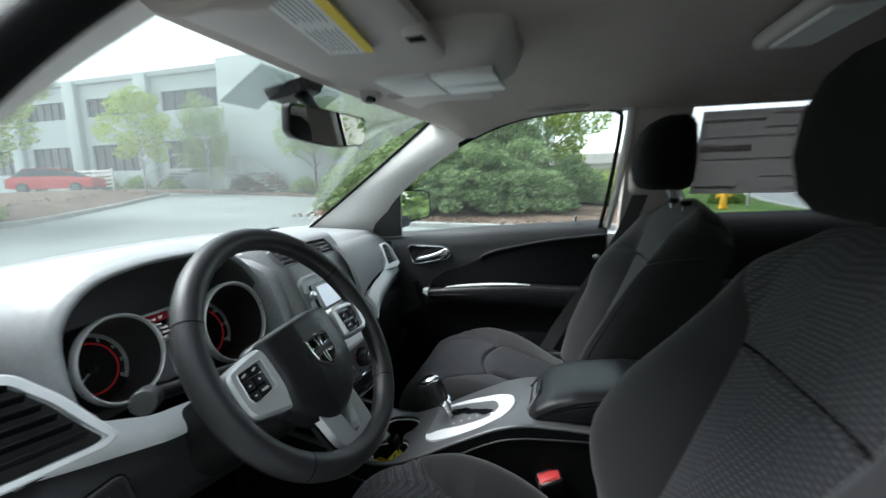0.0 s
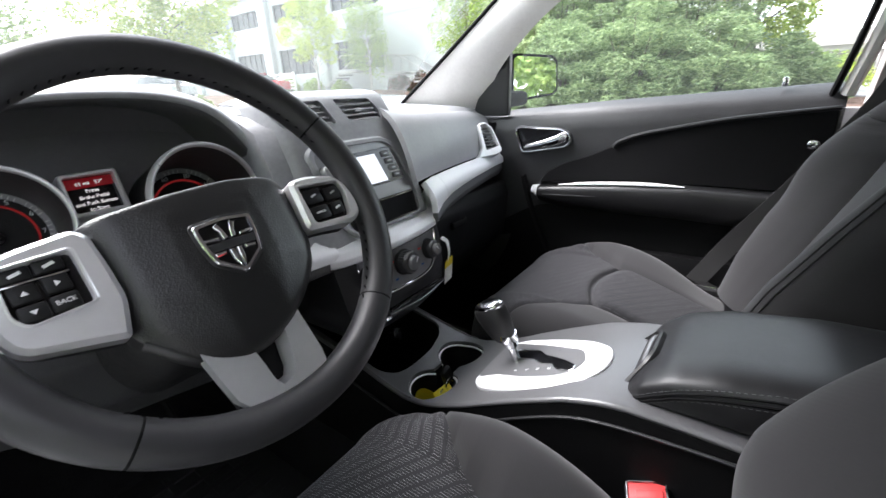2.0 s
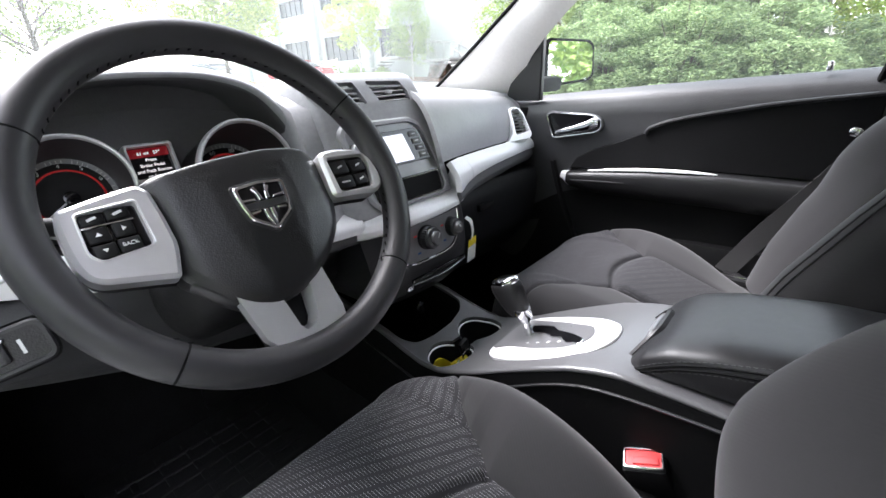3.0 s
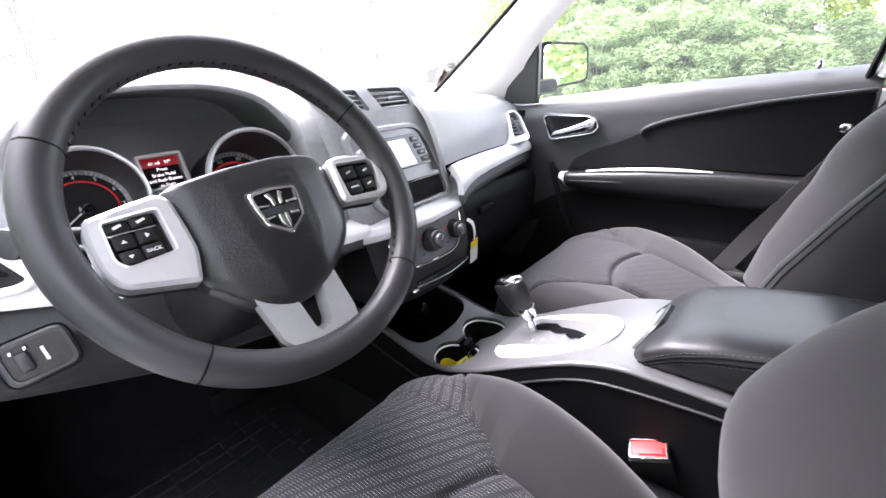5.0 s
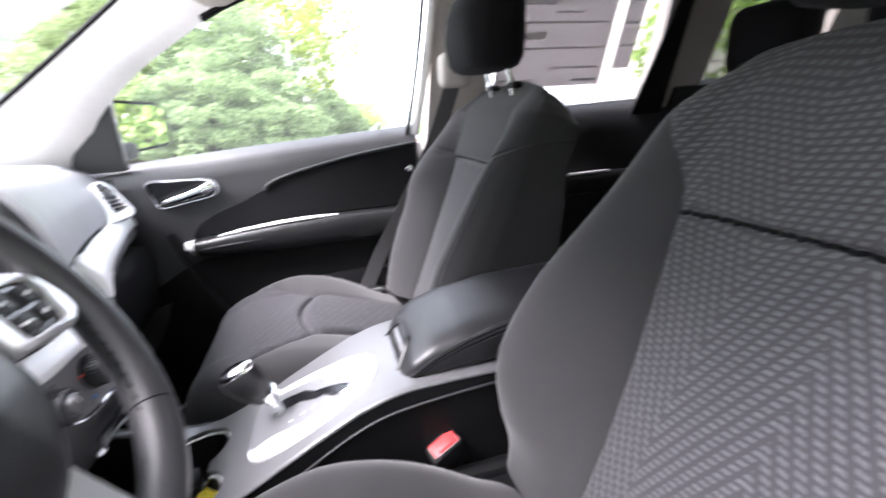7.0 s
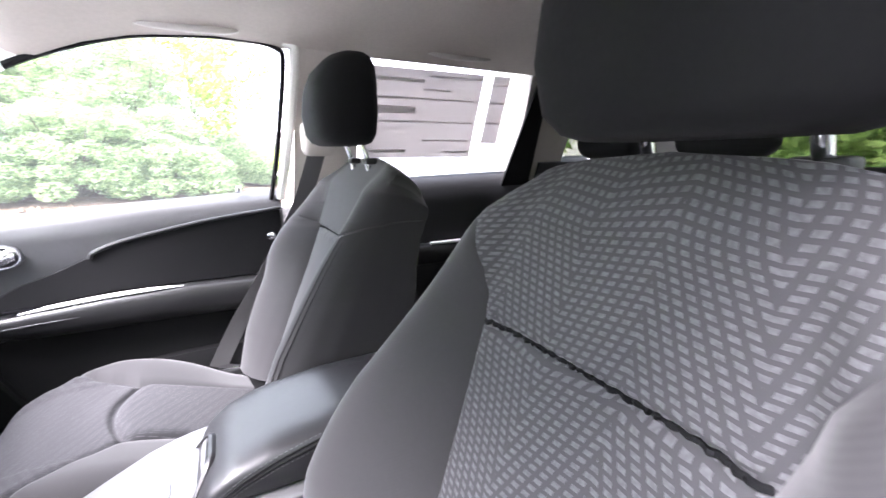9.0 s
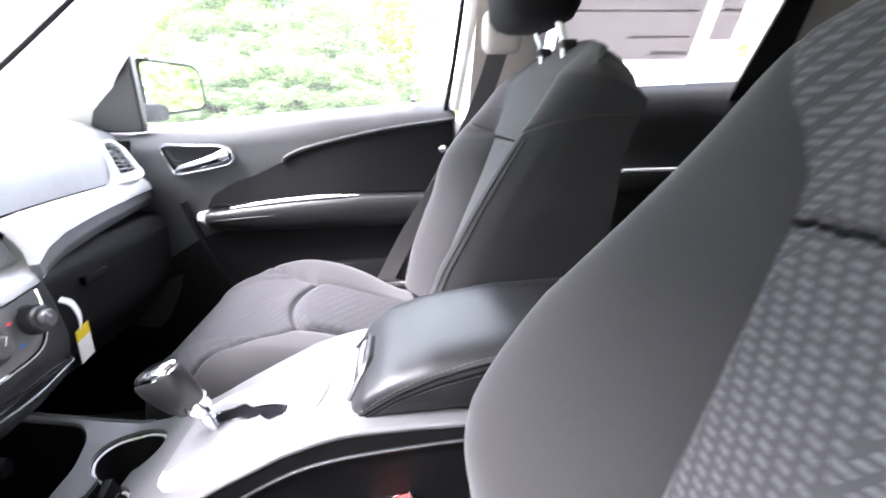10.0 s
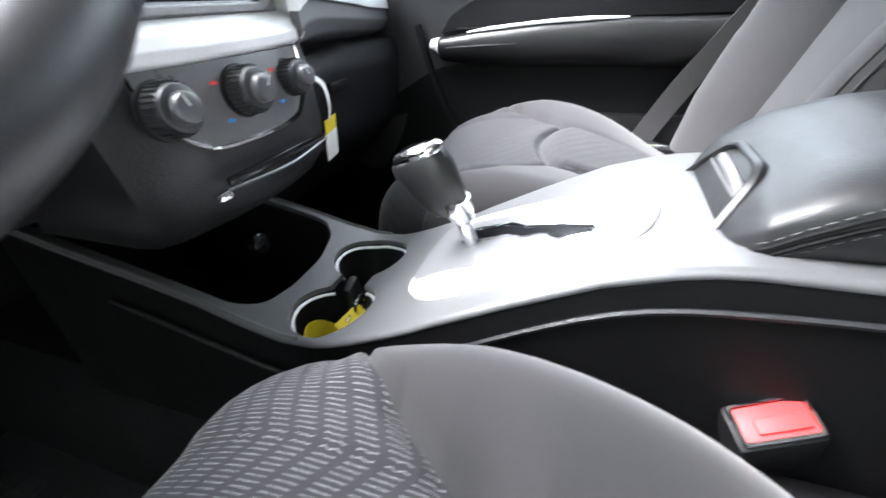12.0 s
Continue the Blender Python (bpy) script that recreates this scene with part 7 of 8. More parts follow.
def noisy(name, tones, scale, rough=0.95, bump=0.5, fine=None):
    """A ground cover of several tones mixed by noise."""
    m = bpy.data.materials.new(name)
    m.use_nodes = True
    n, k = m.node_tree.nodes, m.node_tree.links
    b = n["Principled BSDF"]
    b.inputs["Roughness"].default_value, b.inputs["Specular IOR Level"].default_value = rough, 0.2
    at = n.new("ShaderNodeTexCoord")
    t1, t2 = n.new("ShaderNodeTexNoise"), n.new("ShaderNodeTexNoise")
    t1.inputs["Scale"].default_value, t2.inputs["Scale"].default_value = scale, fine or scale * 22
    t1.inputs["Detail"].default_value = 8
    for t in (t1, t2):
        k.new(at.outputs["Object"], t.inputs["Vector"])
    add = n.new("ShaderNodeMath")
    add.operation = "MULTIPLY_ADD"
    add.inputs[1].default_value = 0.5
    k.new(t1.outputs["Fac"], add.inputs[0])
    half = n.new("ShaderNodeMath")
    half.operation = "MULTIPLY"
    half.inputs[1].default_value = 0.5
    k.new(t2.outputs["Fac"], half.inputs[0])
    k.new(half.outputs[0], add.inputs[2])
    r = n.new("ShaderNodeValToRGB")
    r.color_ramp.elements[0].position, r.color_ramp.elements[1].position = 0.36, 0.64
    r.color_ramp.elements[0].color, r.color_ramp.elements[1].color = (*tones[0], 1), (*tones[-1], 1)
    for i, c in enumerate(tones[1:-1]):
        e = r.color_ramp.elements.new(0.36 + 0.28 * (i + 1) / (len(tones) - 1))
        e.color = (*c, 1)
    k.new(add.outputs[0], r.inputs["Fac"])
    k.new(r.outputs["Color"], b.inputs["Base Color"])
    bp = n.new("ShaderNodeBump")
    bp.inputs["Strength"].default_value, bp.inputs["Distance"].default_value = bump, 0.03
    k.new(t2.outputs["Fac"], bp.inputs["Height"])
    k.new(bp.outputs[0], b.inputs["Normal"])
    return m


def leaf_material(name, dark, pale):
    """Leaves that differ from clump to clump and let some light through."""
    m = bpy.data.materials.new(name)
    m.use_nodes = True
    n, k = m.node_tree.nodes, m.node_tree.links
    b = n["Principled BSDF"]
    b.inputs["Roughness"].default_value, b.inputs["Specular IOR Level"].default_value = 0.6, 0.3
    geo = n.new("ShaderNodeNewGeometry")
    mix = n.new("ShaderNodeMix")
    mix.data_type = "RGBA"
    mix.inputs["A"].default_value, mix.inputs["B"].default_value = (*dark, 1), (*pale, 1)
    k.new(geo.outputs["Random Per Island"], mix.inputs["Factor"])
    k.new(mix.outputs["Result"], b.inputs["Base Color"])
    tl, ms = n.new("ShaderNodeBsdfTranslucent"), n.new("ShaderNodeMixShader")
    k.new(mix.outputs["Result"], tl.inputs["Color"])
    ms.inputs[0].default_value = 0.35
    k.new(b.outputs[0], ms.inputs[1])
    k.new(tl.outputs[0], ms.inputs[2])
    k.new(ms.outputs[0], n["Material Output"].inputs["Surface"])
    return m


ASPHALT = noisy("worn_asphalt", [(0.19, 0.20, 0.195), (0.23, 0.24, 0.235), (0.27, 0.275, 0.265)], 0.5, 0.9, 0.3)
MULCH = noisy("bark_mulch", [(0.055, 0.036, 0.026), (0.13, 0.085, 0.06), (0.19, 0.14, 0.11)], 1.2, 1.0, 1.0)
GRASS = noisy("lawn", [(0.035, 0.07, 0.015), (0.07, 0.13, 0.03), (0.13, 0.17, 0.05)], 0.8, 1.0, 1.0)
CONCRETE = noisy("kerb_concrete", [(0.26, 0.26, 0.25), (0.32, 0.32, 0.30), (0.38, 0.37, 0.35)], 2.0, 0.9, 0.3)
STUCCO = noisy("pale_stucco", [(0.35, 0.38, 0.37), (0.38, 0.41, 0.40), (0.42, 0.44, 0.43)], 0.35, 0.95, 0.2)
BEIGE = noisy("beige_stucco", [(0.45, 0.42, 0.37), (0.50, 0.47, 0.42), (0.54, 0.51, 0.46)], 0.35, 0.95, 0.2)
BARK = noisy("bark", [(0.09, 0.07, 0.055), (0.15, 0.125, 0.10), (0.22, 0.19, 0.16)], 6, 0.95, 0.8)
PALEBARK = noisy("birch_bark", [(0.22, 0.20, 0.18), (0.42, 0.40, 0.37), (0.52, 0.50, 0.47)], 5, 0.9, 0.5)
DARKGLASS = material("dark_office_glass", (0.030, 0.038, 0.042), 0.12, vary=0.1, vary_size=0.5, spec=0.2)
WHITE = material("white_paint", (0.7, 0.7, 0.68), 0.5, vary=0.05)
CARRED = material("red_car_paint", (0.52, 0.035, 0.04), 0.22, vary=0.03)
TYRE = material("tyre_rubber", (0.02, 0.02, 0.02), 0.85)
YELLOWPAINT = material("yellow_hydrant_paint", (0.75, 0.42, 0.03), 0.5)
WOOD = noisy("weathered_boards", [(0.13, 0.12, 0.11), (0.18, 0.165, 0.15), (0.23, 0.21, 0.19)], 3, 0.95, 0.5)
BLUECLOTH = material("blue_awning", (0.10, 0.22, 0.45), 0.7)
LEAF_SPRING = leaf_material("spring_leaves", (0.22, 0.33, 0.05), (0.50, 0.56, 0.12))
LEAF_DARK = leaf_material("evergreen_sprays", (0.12, 0.18, 0.080), (0.39, 0.48, 0.24))
LEAF_MID = leaf_material("broad_leaves", (0.13, 0.22, 0.055), (0.33, 0.42, 0.12))
LEAF_RED = leaf_material("flowering_shrub", (0.06, 0.10, 0.04), (0.32, 0.16, 0.14))


def ground_sheet(u, v):
    x = math.copysign(abs(2 * u - 1) ** 2.4, 2 * u - 1) * 420
    y = math.copysign(abs(2 * v - 1) ** 2.4, 2 * v - 1) * 420
    return (x, y, ground_z(x, y))


solid("ground", sheet(ground_sheet, 90, 90), ASPHALT, "pale worn asphalt of the car park", "ground", "structure", smooth=80)


def patch(outline, rise, mat, name, label, category, height=0.0, kind="structure", step=0.8):
    """A bed or lawn over the ground inside an outline, domed by 'height' above its edge."""
    pts = spline([(x, y, 0) for x, y in outline], 6, closed=True)
    cx, cy = sum(p.x for p in pts) / len(pts), sum(p.y for p in pts) / len(pts)
    rings = []
    for k in range(9):
        s = 1 - k / 8.5
        rings.append([(cx + (p.x - cx) * s, cy + (p.y - cy) * s, ground_z(cx + (p.x - cx) * s, cy + (p.y - cy) * s) + rise + height * (1 - s * s) + 0.12 * height * noise.noise((p.x * s, p.y * s, k))) for p in pts])
    bm = loft([[(x, y, z - rise - 0.05) for x, y, z in rings[0]]] + rings)
    return solid(name, bm, mat, label, category, kind, smooth=60)


def kerb(points, label):
    pts = spline([(x, y, 0) for x, y in points], 8, closed=True)
    pts = [Vector((p.x, p.y, ground_z(p.x, p.y) + 0.06)) for p in pts]
    rings = []
    n = len(pts)
    for i, p in enumerate(pts):
        way = (pts[(i + 1) % n] - pts[i - 1]).normalized()
        side = Vector((way.y, -way.x, 0))
        rings.append([p + side * a + Vector((0, 0, b)) for a, b in ((-0.08, -0.14), (-0.08, 0.06), (-0.05, 0.085), (0.05, 0.085), (0.08, 0.06), (0.08, -0.14))])
    rings.append(rings[0])
    return solid("kerb", loft(rings, caps=False), CONCRETE, label, "kerb", "structure")


ISLAND = [(2.0, 16.5), (6.3, 14.2), (10.0, 15.5), (15.0, 18.6), (17.6, 20.6), (17.2, 23.4), (12.5, 24.0), (5.0, 24.5), (0.0, 21.0)]
patch(ISLAND, 0.10, MULCH, "planting_bed", "brown bark mulch bed with a concrete kerb", "planting bed", 0.45)
kerb(ISLAND, "low concrete kerb round the planting bed")
BED = [(10.6, 6.8), (10.0, 3.0), (10.3, -1.2), (12.3, -3.2), (19.0, -3.6), (20.0, 3.0), (19.0, 8.6), (13.6, 8.6)]
STRIP = [(18.6, 11.5), (18.9, 20.0), (19.0, 31.0), (21.0, 31.0), (21.0, 20.0), (21.0, 11.5)]
patch(BED, 0.08, MULCH, "planting_bed", "mulched bed under the evergreen shrubs", "planting bed", 0.25)
kerb(BED, "low concrete kerb along the shrub bed")
patch(STRIP, 0.06, MULCH, "planting_bed", "narrow mulched bed along the office wall", "planting bed", 0.10)
LAWN = [(11.0, -5.6), (13.0, -4.4), (24.0, -5.2), (34.0, -8.0), (33.0, -11.0), (20.0, -8.6), (12.0, -7.6)]
patch(LAWN, 0.07, GRASS, "lawn", "narrow green lawn strip by the road", "lawn", 0.15)
kerb(LAWN, "low concrete kerb along the lawn")


# ---- plants ----
def leaves(centres, size, count, seed, flat=0.6, droop=0.0, wide=0.5, layer=0.8):
    """Many small folded leaves scattered through round clumps: (x, y, z, radius)."""
    rng = np.random.default_rng(seed)
    verts, faces = [], []
    total = sum(c[3] ** 2 for c in centres)
    for cx, cy, cz, r in centres:
        n = max(6, int(count * r * r / total))
        d = rng.normal(size=(n, 3))
        d /= np.linalg.norm(d, axis=1)[:, None]
        rad = r * rng.uniform(0.45, 1.08, size=(n, 1)) ** 0.6
        p = d * rad * np.array([1, 1, layer]) + np.array([cx, cy, cz])
        p[:, 2] -= droop * rng.uniform(0, 1, n) * r
        a = rng.normal(size=(n, 3)) * np.array([1, 1, flat])
        a /= np.linalg.norm(a, axis=1)[:, None]
        b = np.cross(a, rng.normal(size=(n, 3)))
        b /= np.linalg.norm(b, axis=1)[:, None]
        s = size * rng.uniform(0.6, 1.4, size=(n, 1))
        fold = np.cross(a, b) * s * 0.25
        for q in range(n):
            k = len(verts)
            verts += [tuple(p[q] - a[q] * s[q]), tuple(p[q] + b[q] * s[q] * wide + fold[q]), tuple(p[q] + a[q] * s[q]), tuple(p[q] - b[q] * s[q] * wide + fold[q])]
            faces += [(k, k + 1, k + 2), (k, k + 2, k + 3)]
    return mesh_of("leaves", verts, faces)


def tree(x, y, height, spread, trunk_r, seed, bark, leaf, label, clear=0.35, clumps=26, count=5200, size=0.085, droop=0.0, lean=0.0):
    rng = random.Random(seed)
    z0 = ground_z(x, y) + 0.1
    t = thing("tree", (x, y, z0), label, "tree")
    top = Vector((x + lean, y + lean * 0.5, z0 + height * 0.86))
    trunk = [Vector((x, y, z0 - 0.2)), Vector((x + 0.05, y, z0 + height * 0.3)), Vector((x + lean * 0.5, y + 0.05, z0 + height * 0.6)), top]
    part("trunk", tube(spline(trunk, 5), trunk_r, 9, taper=[1.0 - 0.8 * i / 15 for i in range(16)]), bark, t)
    centres = []
    limbs = bmesh.new()
    for i in range(clumps):
        h = clear + (1 - clear) * (i + rng.random()) / clumps
        ang = i * 2.399 + rng.uniform(-0.4, 0.4)
        reach = spread * (0.35 + 0.75 * math.sin(math.pi * min(1, (h - clear) / (1 - clear) * 0.80 + 0.16))) * rng.uniform(0.45, 1.05)
        c = Vector((x + math.cos(ang) * reach, y + math.sin(ang) * reach, z0 + height * h))
        centres.append((c.x, c.y, c.z - droop * reach * 0.4, spread * rng.uniform(0.20, 0.42)))
        start = Vector((x, y, z0 + height * max(0.25, h - 0.18)))
        me = bm_mesh(tube([start, start.lerp(c, 0.5) + Vector((0, 0, 0.12)), c], trunk_r * 0.28, 5, taper=[1, 0.7, 0.3]))
        limbs.from_mesh(me)
    part("limbs", limbs, bark, t)
    part("crown", leaves(centres, size, count, seed, droop=droop), leaf, t, smooth=0)
    return t


tree(6.6, 15.6, 6.3, 1.9, 0.085, 3, BARK, LEAF_SPRING, "young spring tree with loose pale leaves in the mulch bed", 0.30, 44, 26000, 0.055)
tree(2.2, 18.5, 6.8, 2.4, 0.10, 5, BARK, LEAF_MID, "leafy spring tree at the end of the mulch bed", 0.28, 36, 16000, 0.065)
tree(-3.0, 21.0, 7.5, 2.8, 0.11, 8, BARK, LEAF_SPRING, "broad spring tree beyond the bed", 0.25, 34, 14000, 0.075)
tree(17.3, 21.6, 5.2, 1.6, 0.08, 11, PALEBARK, LEAF_SPRING, "slim pale-barked tree before the offices", 0.38, 34, 13000, 0.052)
tree(19.0, 18.9, 5.6, 1.25, 0.07, 13, PALEBARK, LEAF_MID, "weeping birch with hanging twigs before the offices", 0.36, 36, 13000, 0.045, droop=1.5)
tree(19.6, 12.5, 5.0, 1.9, 0.07, 17, BARK, LEAF_MID, "small sparse tree by the office wall", 0.40, 26, 7000, 0.06)
tree(17.5, 5.2, 7.5, 2.2, 0.10, 19, BARK, LEAF_MID, "leafy tree behind the evergreen shrubs", 0.25, 34, 14000, 0.065)
tree(18.5, 0.4, 7.4, 2.1, 0.12, 23, BARK, LEAF_SPRING, "bright green spring tree behind the shrubs", 0.20, 46, 34000, 0.062)
for i, (bx, by, h) in enumerate(((6.0, -26.0, 9.0), (14.0, -30.0, 10.0), (-2.0, -30.0, 9.0), (-12.0, -27.0, 10.0), (22.0, -34.0, 9.0), (4.2, -17.0, 7.0), (8.5, -19.0, 7.5), (6.2, -13.0, 6.0), (9.6, -14.5, 6.5))):
    tree(bx, by, h, 3.6, 0.16, 31 + i, BARK, LEAF_MID, "tall spring tree behind the car", 0.06, 30, 7000, 0.17)


def shrub(x, y, r, h, seed, leaf, label, count=4200, size=0.06, category="shrub", wide=0.5, layer=0.8):
    rng = random.Random(seed)
    z0 = ground_z(x, y) + 0.15
    s = thing("shrub", (x, y, z0), label, category)
    centres = []
    stems = bmesh.new()
    for i in range(24):
        ang, rad = i * 2.399, r * math.sqrt((i + 0.5) / 24)
        top = h * (1 - 0.55 * (rad / r) ** 2) * rng.uniform(0.75, 1.1)
        for hz in (0.28, 0.62, 0.95):
            centres.append((x + rad * math.cos(ang) * (1.1 - 0.3 * hz), y + rad * math.sin(ang) * (1.1 - 0.3 * hz), z0 + top * hz, r * rng.uniform(0.16, 0.30)))
        stems.from_mesh(bm_mesh(tube([(x, y, z0 - 0.1), (x + 0.5 * rad * math.cos(ang), y + 0.5 * rad * math.sin(ang), z0 + 0.5 * top), (x + rad * math.cos(ang), y + rad * math.sin(ang), z0 + top * 0.9)], 0.03, 4, taper=[1, 0.7, 0.3])))
    part("stems", stems, BARK, s)
    part("foliage", leaves(centres, size, count, seed, flat=0.35 if layer < 0.8 else 0.5, wide=wide, layer=layer), leaf, s, smooth=0)
    return s


for i, (bx, by, r, h) in enumerate(((12.0, 4.6, 1.5, 2.3), (12.3, 2.7, 1.6, 2.6), (12.8, 0.9, 1.5, 2.1), (14.4, 3.7, 1.9, 5.4), (14.8, 1.7, 1.8, 5.0), (12.6, 6.4, 1.4, 2.0), (16.0, -0.6, 1.3, 1.7), (14.6, 5.8, 1.9, 5.2), (16.6, 2.9, 2.0, 7.6), (16.6, 5.4, 2.0, 7.8), (16.4, 7.8, 1.8, 6.6))):
    shrub(bx, by, r, h, 50 + i, LEAF_DARK, "dense evergreen shrub with feathery sprays in the mulch bed", 24000, 0.062, wide=0.26, layer=0.62)
for i, (bx, by, r, h, leaf) in enumerate(((20.0, 17.4, 0.8, 0.9, LEAF_RED), (20.0, 15.6, 0.9, 1.0, LEAF_RED), (19.9, 13.4, 0.8, 0.8, LEAF_MID), (20.1, 25.5, 0.7, 0.8, LEAF_MID), (20.0, 22.6, 0.6, 0.6, LEAF_MID), (20.4, 28.8, 0.9, 1.0, LEAF_MID), (22.0, -1.6, 1.0, 1.3, LEAF_MID), (24.0, -2.6, 1.1, 1.4, LEAF_SPRING), (17.5, -6.2, 0.6, 0.7, LEAF_MID), (7.0, 14.9, 0.35, 0.7, LEAF_SPRING))):
    shrub(bx, by, r, h, 80 + i, leaf, "low leafy shrub with some blossom" if leaf is LEAF_RED else "low rounded green garden shrub", 1600, 0.06)

# Unseen hedge, added to block skylight from the driver's side.
for i in range(9):
    shrub(-5.8 - 0.4 * (i % 2), -6.0 + 2.0 * i, 1.9, 6.8, 120 + i, LEAF_DARK, "tall evergreen hedge shrub added out of view to shade the driver's side", 3500, 0.11)

# fallen twigs and stones in the beds, too many to count
rng = np.random.default_rng(7)
verts, faces = [], []
for i in range(700):
    px, py = (rng.uniform(9.9, 12.2), rng.uniform(-1.5, 7.5)) if i % 2 else (rng.uniform(4, 15), rng.uniform(16, 22))
    s = rng.uniform(0.03, 0.10)
    z = ground_z(px, py) + (0.16 if i % 2 else 0.40)
    k = len(verts)
    verts += [(px - s, py - s * 0.7, z), (px + s, py - s * 0.5, z), (px + s * 0.6, py + s, z), (px - s * 0.8, py + s * 0.6, z), (px, py, z + s * 0.8)]
    faces += [(k, k + 1, k + 4), (k + 1, k + 2, k + 4), (k + 2, k + 3, k + 4), (k + 3, k, k + 4), (k + 3, k + 2, k + 1, k)]
tagged(part("bed_rubble", mesh_of("rubble", verts, faces), MULCH, smooth=0), "scattered bark chips and stones on the beds", "rubble", kind="stuff")

# ---- offices across the drive ----
FX = 21.3
office = thing("office_building", (FX + 8, 29.0, 1.1), "pale two-storey stucco office building with dark windows", "building")
OB, OT = 0.6, 8.2


def facade(y0, y1, openings, x, name, label=""):
    """A wall with real openings (y0, y1, z0, z1), built from the piers and panels between them."""
    bm = bmesh.new()
    def slab(a, b, c, d):
        if b - a > 0.01 and d - c > 0.01:
            bm.from_mesh(bm_mesh(box((0.30, b - a, d - c), (x + 0.15, (a + b) / 2, (c + d) / 2))))
    cuts = sorted({y0, y1, *[o[0] for o in openings], *[o[1] for o in openings]})
    for a, b in zip(cuts, cuts[1:]):
        held = sorted([(o[2], o[3]) for o in openings if o[0] <= a + 1e-6 and o[1] >= b - 1e-6])
        z = OB
        for lo, hi in held:
            slab(a, b, z, lo)
            z = hi
        slab(a, b, z, OT)
    return part(name, bm, STUCCO, office, label, smooth=0)


bays = [(19.9, 24.2), (26.6, 30.6), (32.6, 36.4), (38.4, 42.4)]
openings = []
for a, b in bays:
    openings += [(a, b, 2.45, 4.2), (a, b, 6.05, 7.2)]
facade(19.0, 46.0, openings, FX, "wall", "pale stucco wall with window openings")
for a, b, c, d in openings:
    w = part("window", box((0.06, b - a, d - c), (FX + 0.22, (a + b) / 2, (c + d) / 2)), DARKGLASS, office, "dark ribbon window")
    for i in range(6):
        y = a + (b - a) * i / 5
        part("mullion", box((0.08, 0.06, d - c), (FX + 0.17, y, (c + d) / 2)), KNEE, w, smooth=0)
for y in (25.4, 31.6, 37.4, 43.5):
    part("pilaster", box((0.5, 1.0, 7.7), (FX - 0.12, y, 4.45), 0.02), STUCCO, office)
part("parapet", box((0.5, 27.4, 0.35), (FX + 0.08, 32.4, 8.3), 0.03), STUCCO, office)
wing = part("wing", box((9.0, 13.0, 7.9), (FX + 3.6, 12.5, 4.55), 0.02), STUCCO, office, "plain stucco wing")
for z in (2.9, 5.2):
    part("reveal_joint", box((0.02, 13.0, 0.03), (FX - 0.91, 12.5, z)), CONCRETE, wing, smooth=0)
part("roof", box((18.0, 27.0, 0.2), (FX + 9.2, 32.4, 8.05)), CONCRETE, office, smooth=0)
part("rear_block", box((0.3, 27.0, 7.6), (FX + 18, 32.4, 4.4)), STUCCO, office, smooth=0)


def stair(y0, way, x, label, steps=7):
    s = thing("stairs", (x, y0, 1.1), label, "stairs")
    for i in range(steps):
        part("step", box((1.3, 0.34, 0.10), (x, y0 + way * 0.30 * i, ground_z(x, y0) + 0.17 * (i + 1)), 0.01), CONCRETE, s)
    zt = ground_z(x, y0) + 0.17 * steps
    part("landing", box((1.4, 1.4, 0.12), (x, y0 + way * (0.30 * steps + 0.6), zt), 0.01), CONCRETE, s)
    for sx in (-0.65, 0.65):
        part("handrail", tube([(x + sx, y0 - way * 0.1, ground_z(x, y0) + 1.0), (x + sx, y0 + way * 0.3 * steps, zt + 0.95), (x + sx, y0 + way * (0.3 * steps + 1.2), zt + 0.95)], 0.03, 6), CONCRETE, s)
        for i in range(0, steps + 4, 2):
            b = ground_z(x, y0) + 0.17 * min(i, steps)
            part("baluster", tube([(x + sx, y0 + way * 0.3 * i, b), (x + sx, y0 + way * 0.3 * i, b + 0.95)], 0.018, 5), CONCRETE, s)


stair(24.2, -1, 20.4, "concrete entrance stairs with rails before the offices")
stair(14.6, 1, 19.7, "concrete side stairs with thin rails")
fence = thing("white_fence", (19.6, 30.0, 1.2), "low white slatted fence behind the red car", "fence")
for i in range(5):
    part("rail", box((0.05, 6.0, 0.12), (19.6, 30.0, 1.45 + 0.24 * i)), WHITE, fence, smooth=0)
for i in range(5):
    part("post", box((0.10, 0.10, 1.5), (19.66, 27.0 + 1.5 * i, 1.8)), WHITE, fence, smooth=0)


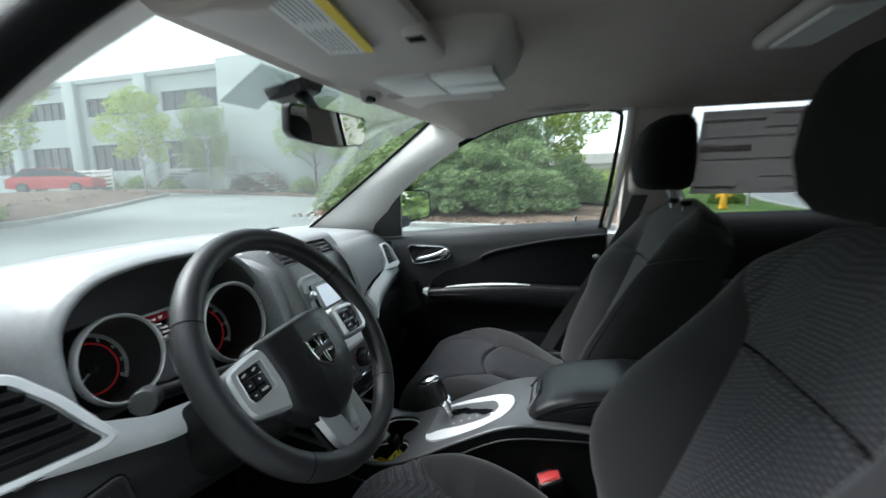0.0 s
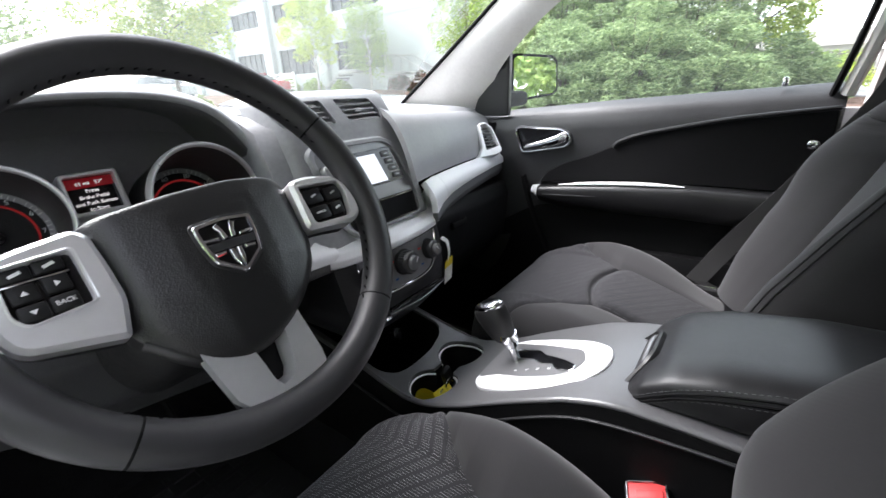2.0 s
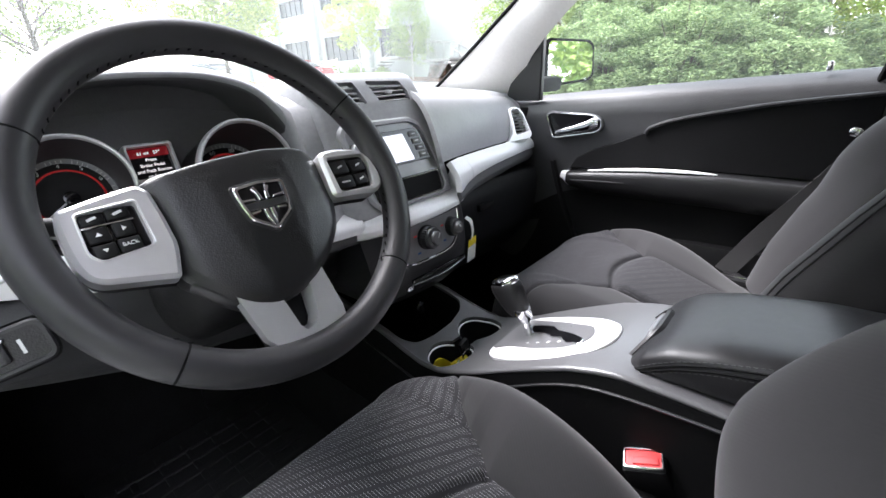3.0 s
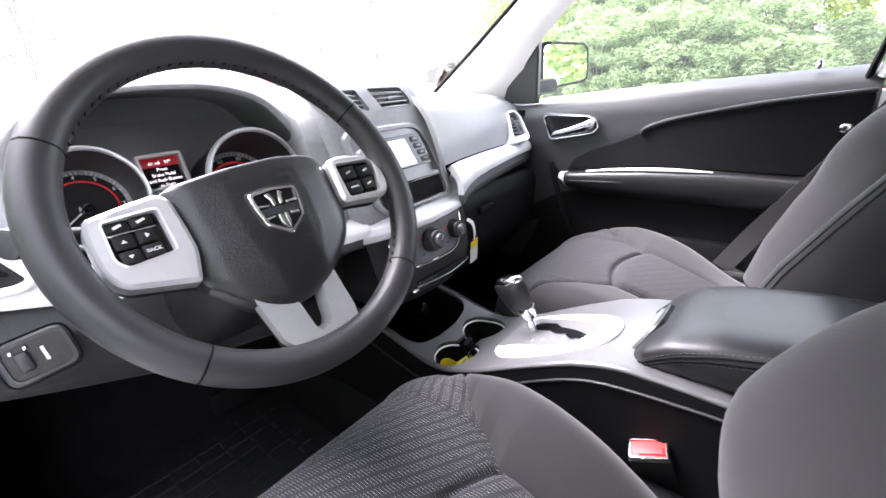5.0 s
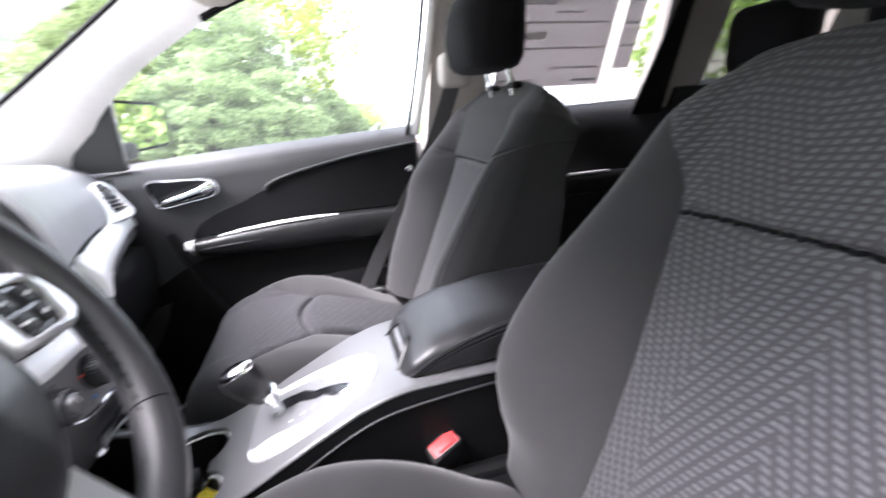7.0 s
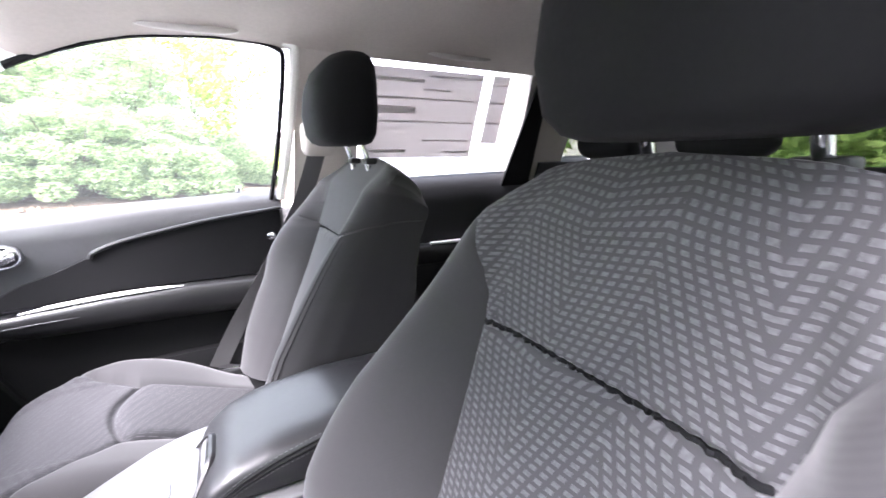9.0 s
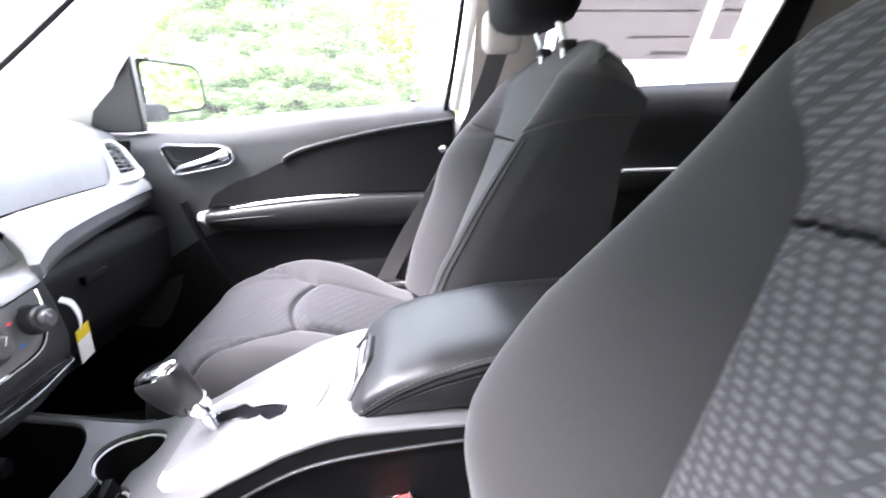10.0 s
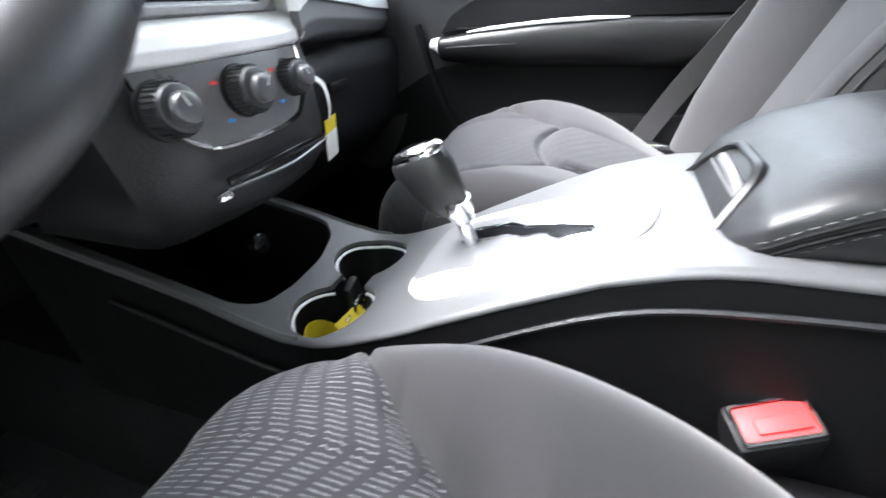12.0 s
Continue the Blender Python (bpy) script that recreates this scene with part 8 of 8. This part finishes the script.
# ---- parked cars ----
def parked_car(x, y, yaw, paint, label):
    c = thing("parked_car", (x, y, ground_z(x, y)), label, "car")
    m = Matrix.Translation((x, y, ground_z(x, y) + 0.02)) @ Matrix.Rotation(radians(yaw), 4, "Z")
    prof = [(-2.1, 0.35, 0.72), (-2.05, 0.30, 0.85), (-1.5, 0.28, 0.92), (-0.9, 0.26, 0.96), (0.2, 0.26, 0.98), (1.2, 0.26, 0.98), (1.85, 0.28, 0.95), (2.1, 0.34, 0.80)]
    part("body", loft([[m @ Vector((px, sy * 0.88, z)) for sy, z in ((-0.96, zl), (-1.0, (zl + zh) / 2), (-0.94, zh), (0.94, zh), (1.0, (zl + zh) / 2), (0.96, zl))] for px, zl, zh in prof]), paint, c, "", 50)
    part("cabin", loft([[m @ Vector((px, sy * w, z)) for sy, z in ((-1, 0.93), (-0.82, zt), (0.82, zt), (1, 0.93))] for px, w, zt in ((-1.25, 0.78, 0.98), (-0.55, 0.80, 1.38), (0.3, 0.80, 1.45), (1.2, 0.78, 1.42), (1.9, 0.74, 1.00))]), DARKGLASS, c, "dark glazed cabin", 30)
    part("roof", loft([[m @ Vector((px, sy * 0.66, z)) for sy, z in ((-1, zt - 0.03), (-0.8, zt + 0.02), (0.8, zt + 0.02), (1, zt - 0.03))] for px, zt in ((-0.6, 1.385), (0.3, 1.455), (1.25, 1.42), (1.5, 1.33))]), paint, c, "", 50)
    for wx in (-1.3, 1.3):
        for wy in (-0.80, 0.80):
            ty = part("wheel", drum(0.31, 0.20, m @ Vector((wx, wy, 0.31)), m.to_3x3() @ Vector((0, 1, 0)), bevel=0.03), TYRE, c)
            part("rim", drum(0.20, 0.22, m @ Vector((wx, wy, 0.31)), m.to_3x3() @ Vector((0, 1, 0)), bevel=0.01), GREYTRIM, ty)
    for sy in (-0.6, 0.6):
        part("headlight", box((0.06, 0.30, 0.12), (0, 0, 0), 0.02, turn=m @ Matrix.Translation((-2.05, sy, 0.70))), LENS, c)
        part("tail_light", box((0.06, 0.26, 0.16), (0, 0, 0), 0.02, turn=m @ Matrix.Translation((2.06, sy, 0.78))), RED, c)
    return c


parked_car(17.6, 28.6, 120, CARRED, "red hatchback parked beyond the mulch bed")
parked_car(12.6, 31.0, 100, PAINT, "grey car parked far off behind the trees")
parked_car(4.0, 33.0, 95, PAINT, "pale car parked far off behind the trees")

# ---- by the road on the passenger's side ----
post = thing("utility_post", (21.0, -0.7, -0.1), "grey utility box on a white post beyond the shrubs", "utility post")
part("post", box((0.22, 0.16, 1.1), (21.0, -0.7, 0.45), 0.02), WHITE, post)
part("box", box((0.45, 0.4, 0.40), (21.0, -0.7, 1.18), 0.03), CONCRETE, post)
bf = thing("board_fence", (30.0, -4.0, 0.0), "weathered grey board fence", "fence")
for i in range(36):
    part("board", box((0.03, 0.16, 1.9), (30.0 + 0.02 * (i % 2), 1.0 - 0.18 * i, 0.85 + 0.02 * (i % 3))), WOOD, bf, smooth=0)
shed = thing("house", (40.0, -1.0, 0.0), "distant grey house with a pitched roof", "house")
part("wall", box((6, 8, 2.4), (40, -1.0, 1.1)), BEIGE, shed, smooth=0)
part("roof", loft([[(36.6, y, 2.3), (40, y, 3.3), (43.4, y, 2.3)] for y in (-5.5, 3.5)]), WOOD, shed, smooth=0)
hyd = thing("fire_hydrant", (15.2, -5.4, 0.0), "yellow fire hydrant on the lawn strip", "hydrant")
hz = ground_z(15.2, -5.4) + 0.15
part("barrel", drum(0.11, 0.55, (15.2, -5.4, hz + 0.27), bevel=0.02), YELLOWPAINT, hyd)
part("bonnet", drum(0.13, 0.16, (15.2, -5.4, hz + 0.62), radius2=0.05, bevel=0.01), YELLOWPAINT, hyd)
part("flange", drum(0.16, 0.05, (15.2, -5.4, hz + 0.04), bevel=0.01), YELLOWPAINT, hyd)
for d in (-0.16, 0.16):
    part("outlet", drum(0.06, 0.12, (15.2, -5.4 + d, hz + 0.42), (0, 1, 0), bevel=0.01), YELLOWPAINT, hyd)
solid("sign_post", tube([(16.0, -6.4, -0.1), (16.0, -6.4, 2.4)], 0.04, 8), CONCRETE, "plain grey post on the lawn strip", "post")
ware = thing("warehouse", (40.0, -30.0, 0.0), "long beige commercial building with a door and awning", "building")
wm = Matrix.Translation((36.0, -27.0, 0.0)) @ Matrix.Rotation(radians(-38), 4, "Z")
part("wall", box((50, 10, 7.4), (0, 0, 0), turn=wm @ Matrix.Translation((0, -5, 3.6))), BEIGE, ware, smooth=0)
part("cornice", box((50.4, 10.4, 0.5), (0, 0, 0), turn=wm @ Matrix.Translation((0, -5, 7.3))), WHITE, ware, smooth=0)
for i in range(9):
    part("column", box((0.8, 0.5, 7.2), (0, 0, 0), turn=wm @ Matrix.Translation((-22 + 5.5 * i, 0.15, 3.6))), WHITE, ware, smooth=0)
    w = part("window", box((3.0, 0.1, 1.9), (0, 0, 0), turn=wm @ Matrix.Translation((-19.2 + 5.5 * i, 0.03, 5.0))), DARKGLASS, ware, smooth=0)
    part("door", box((1.2, 0.1, 2.2), (0, 0, 0), turn=wm @ Matrix.Translation((-19.2 + 5.5 * i, 0.03, 1.1))), DARKGLASS, ware, smooth=0)
for i in (2, 4):
    part("awning", loft([[wm @ Vector((-19.2 + 5.5 * i + s, 0.06, 3.5)), wm @ Vector((-19.2 + 5.5 * i + s, 1.2, 2.9)), wm @ Vector((-19.2 + 5.5 * i + s, 0.06, 2.9))] for s in (-1.6, 1.6)]), BLUECLOTH, ware, "blue fabric awning", smooth=0)
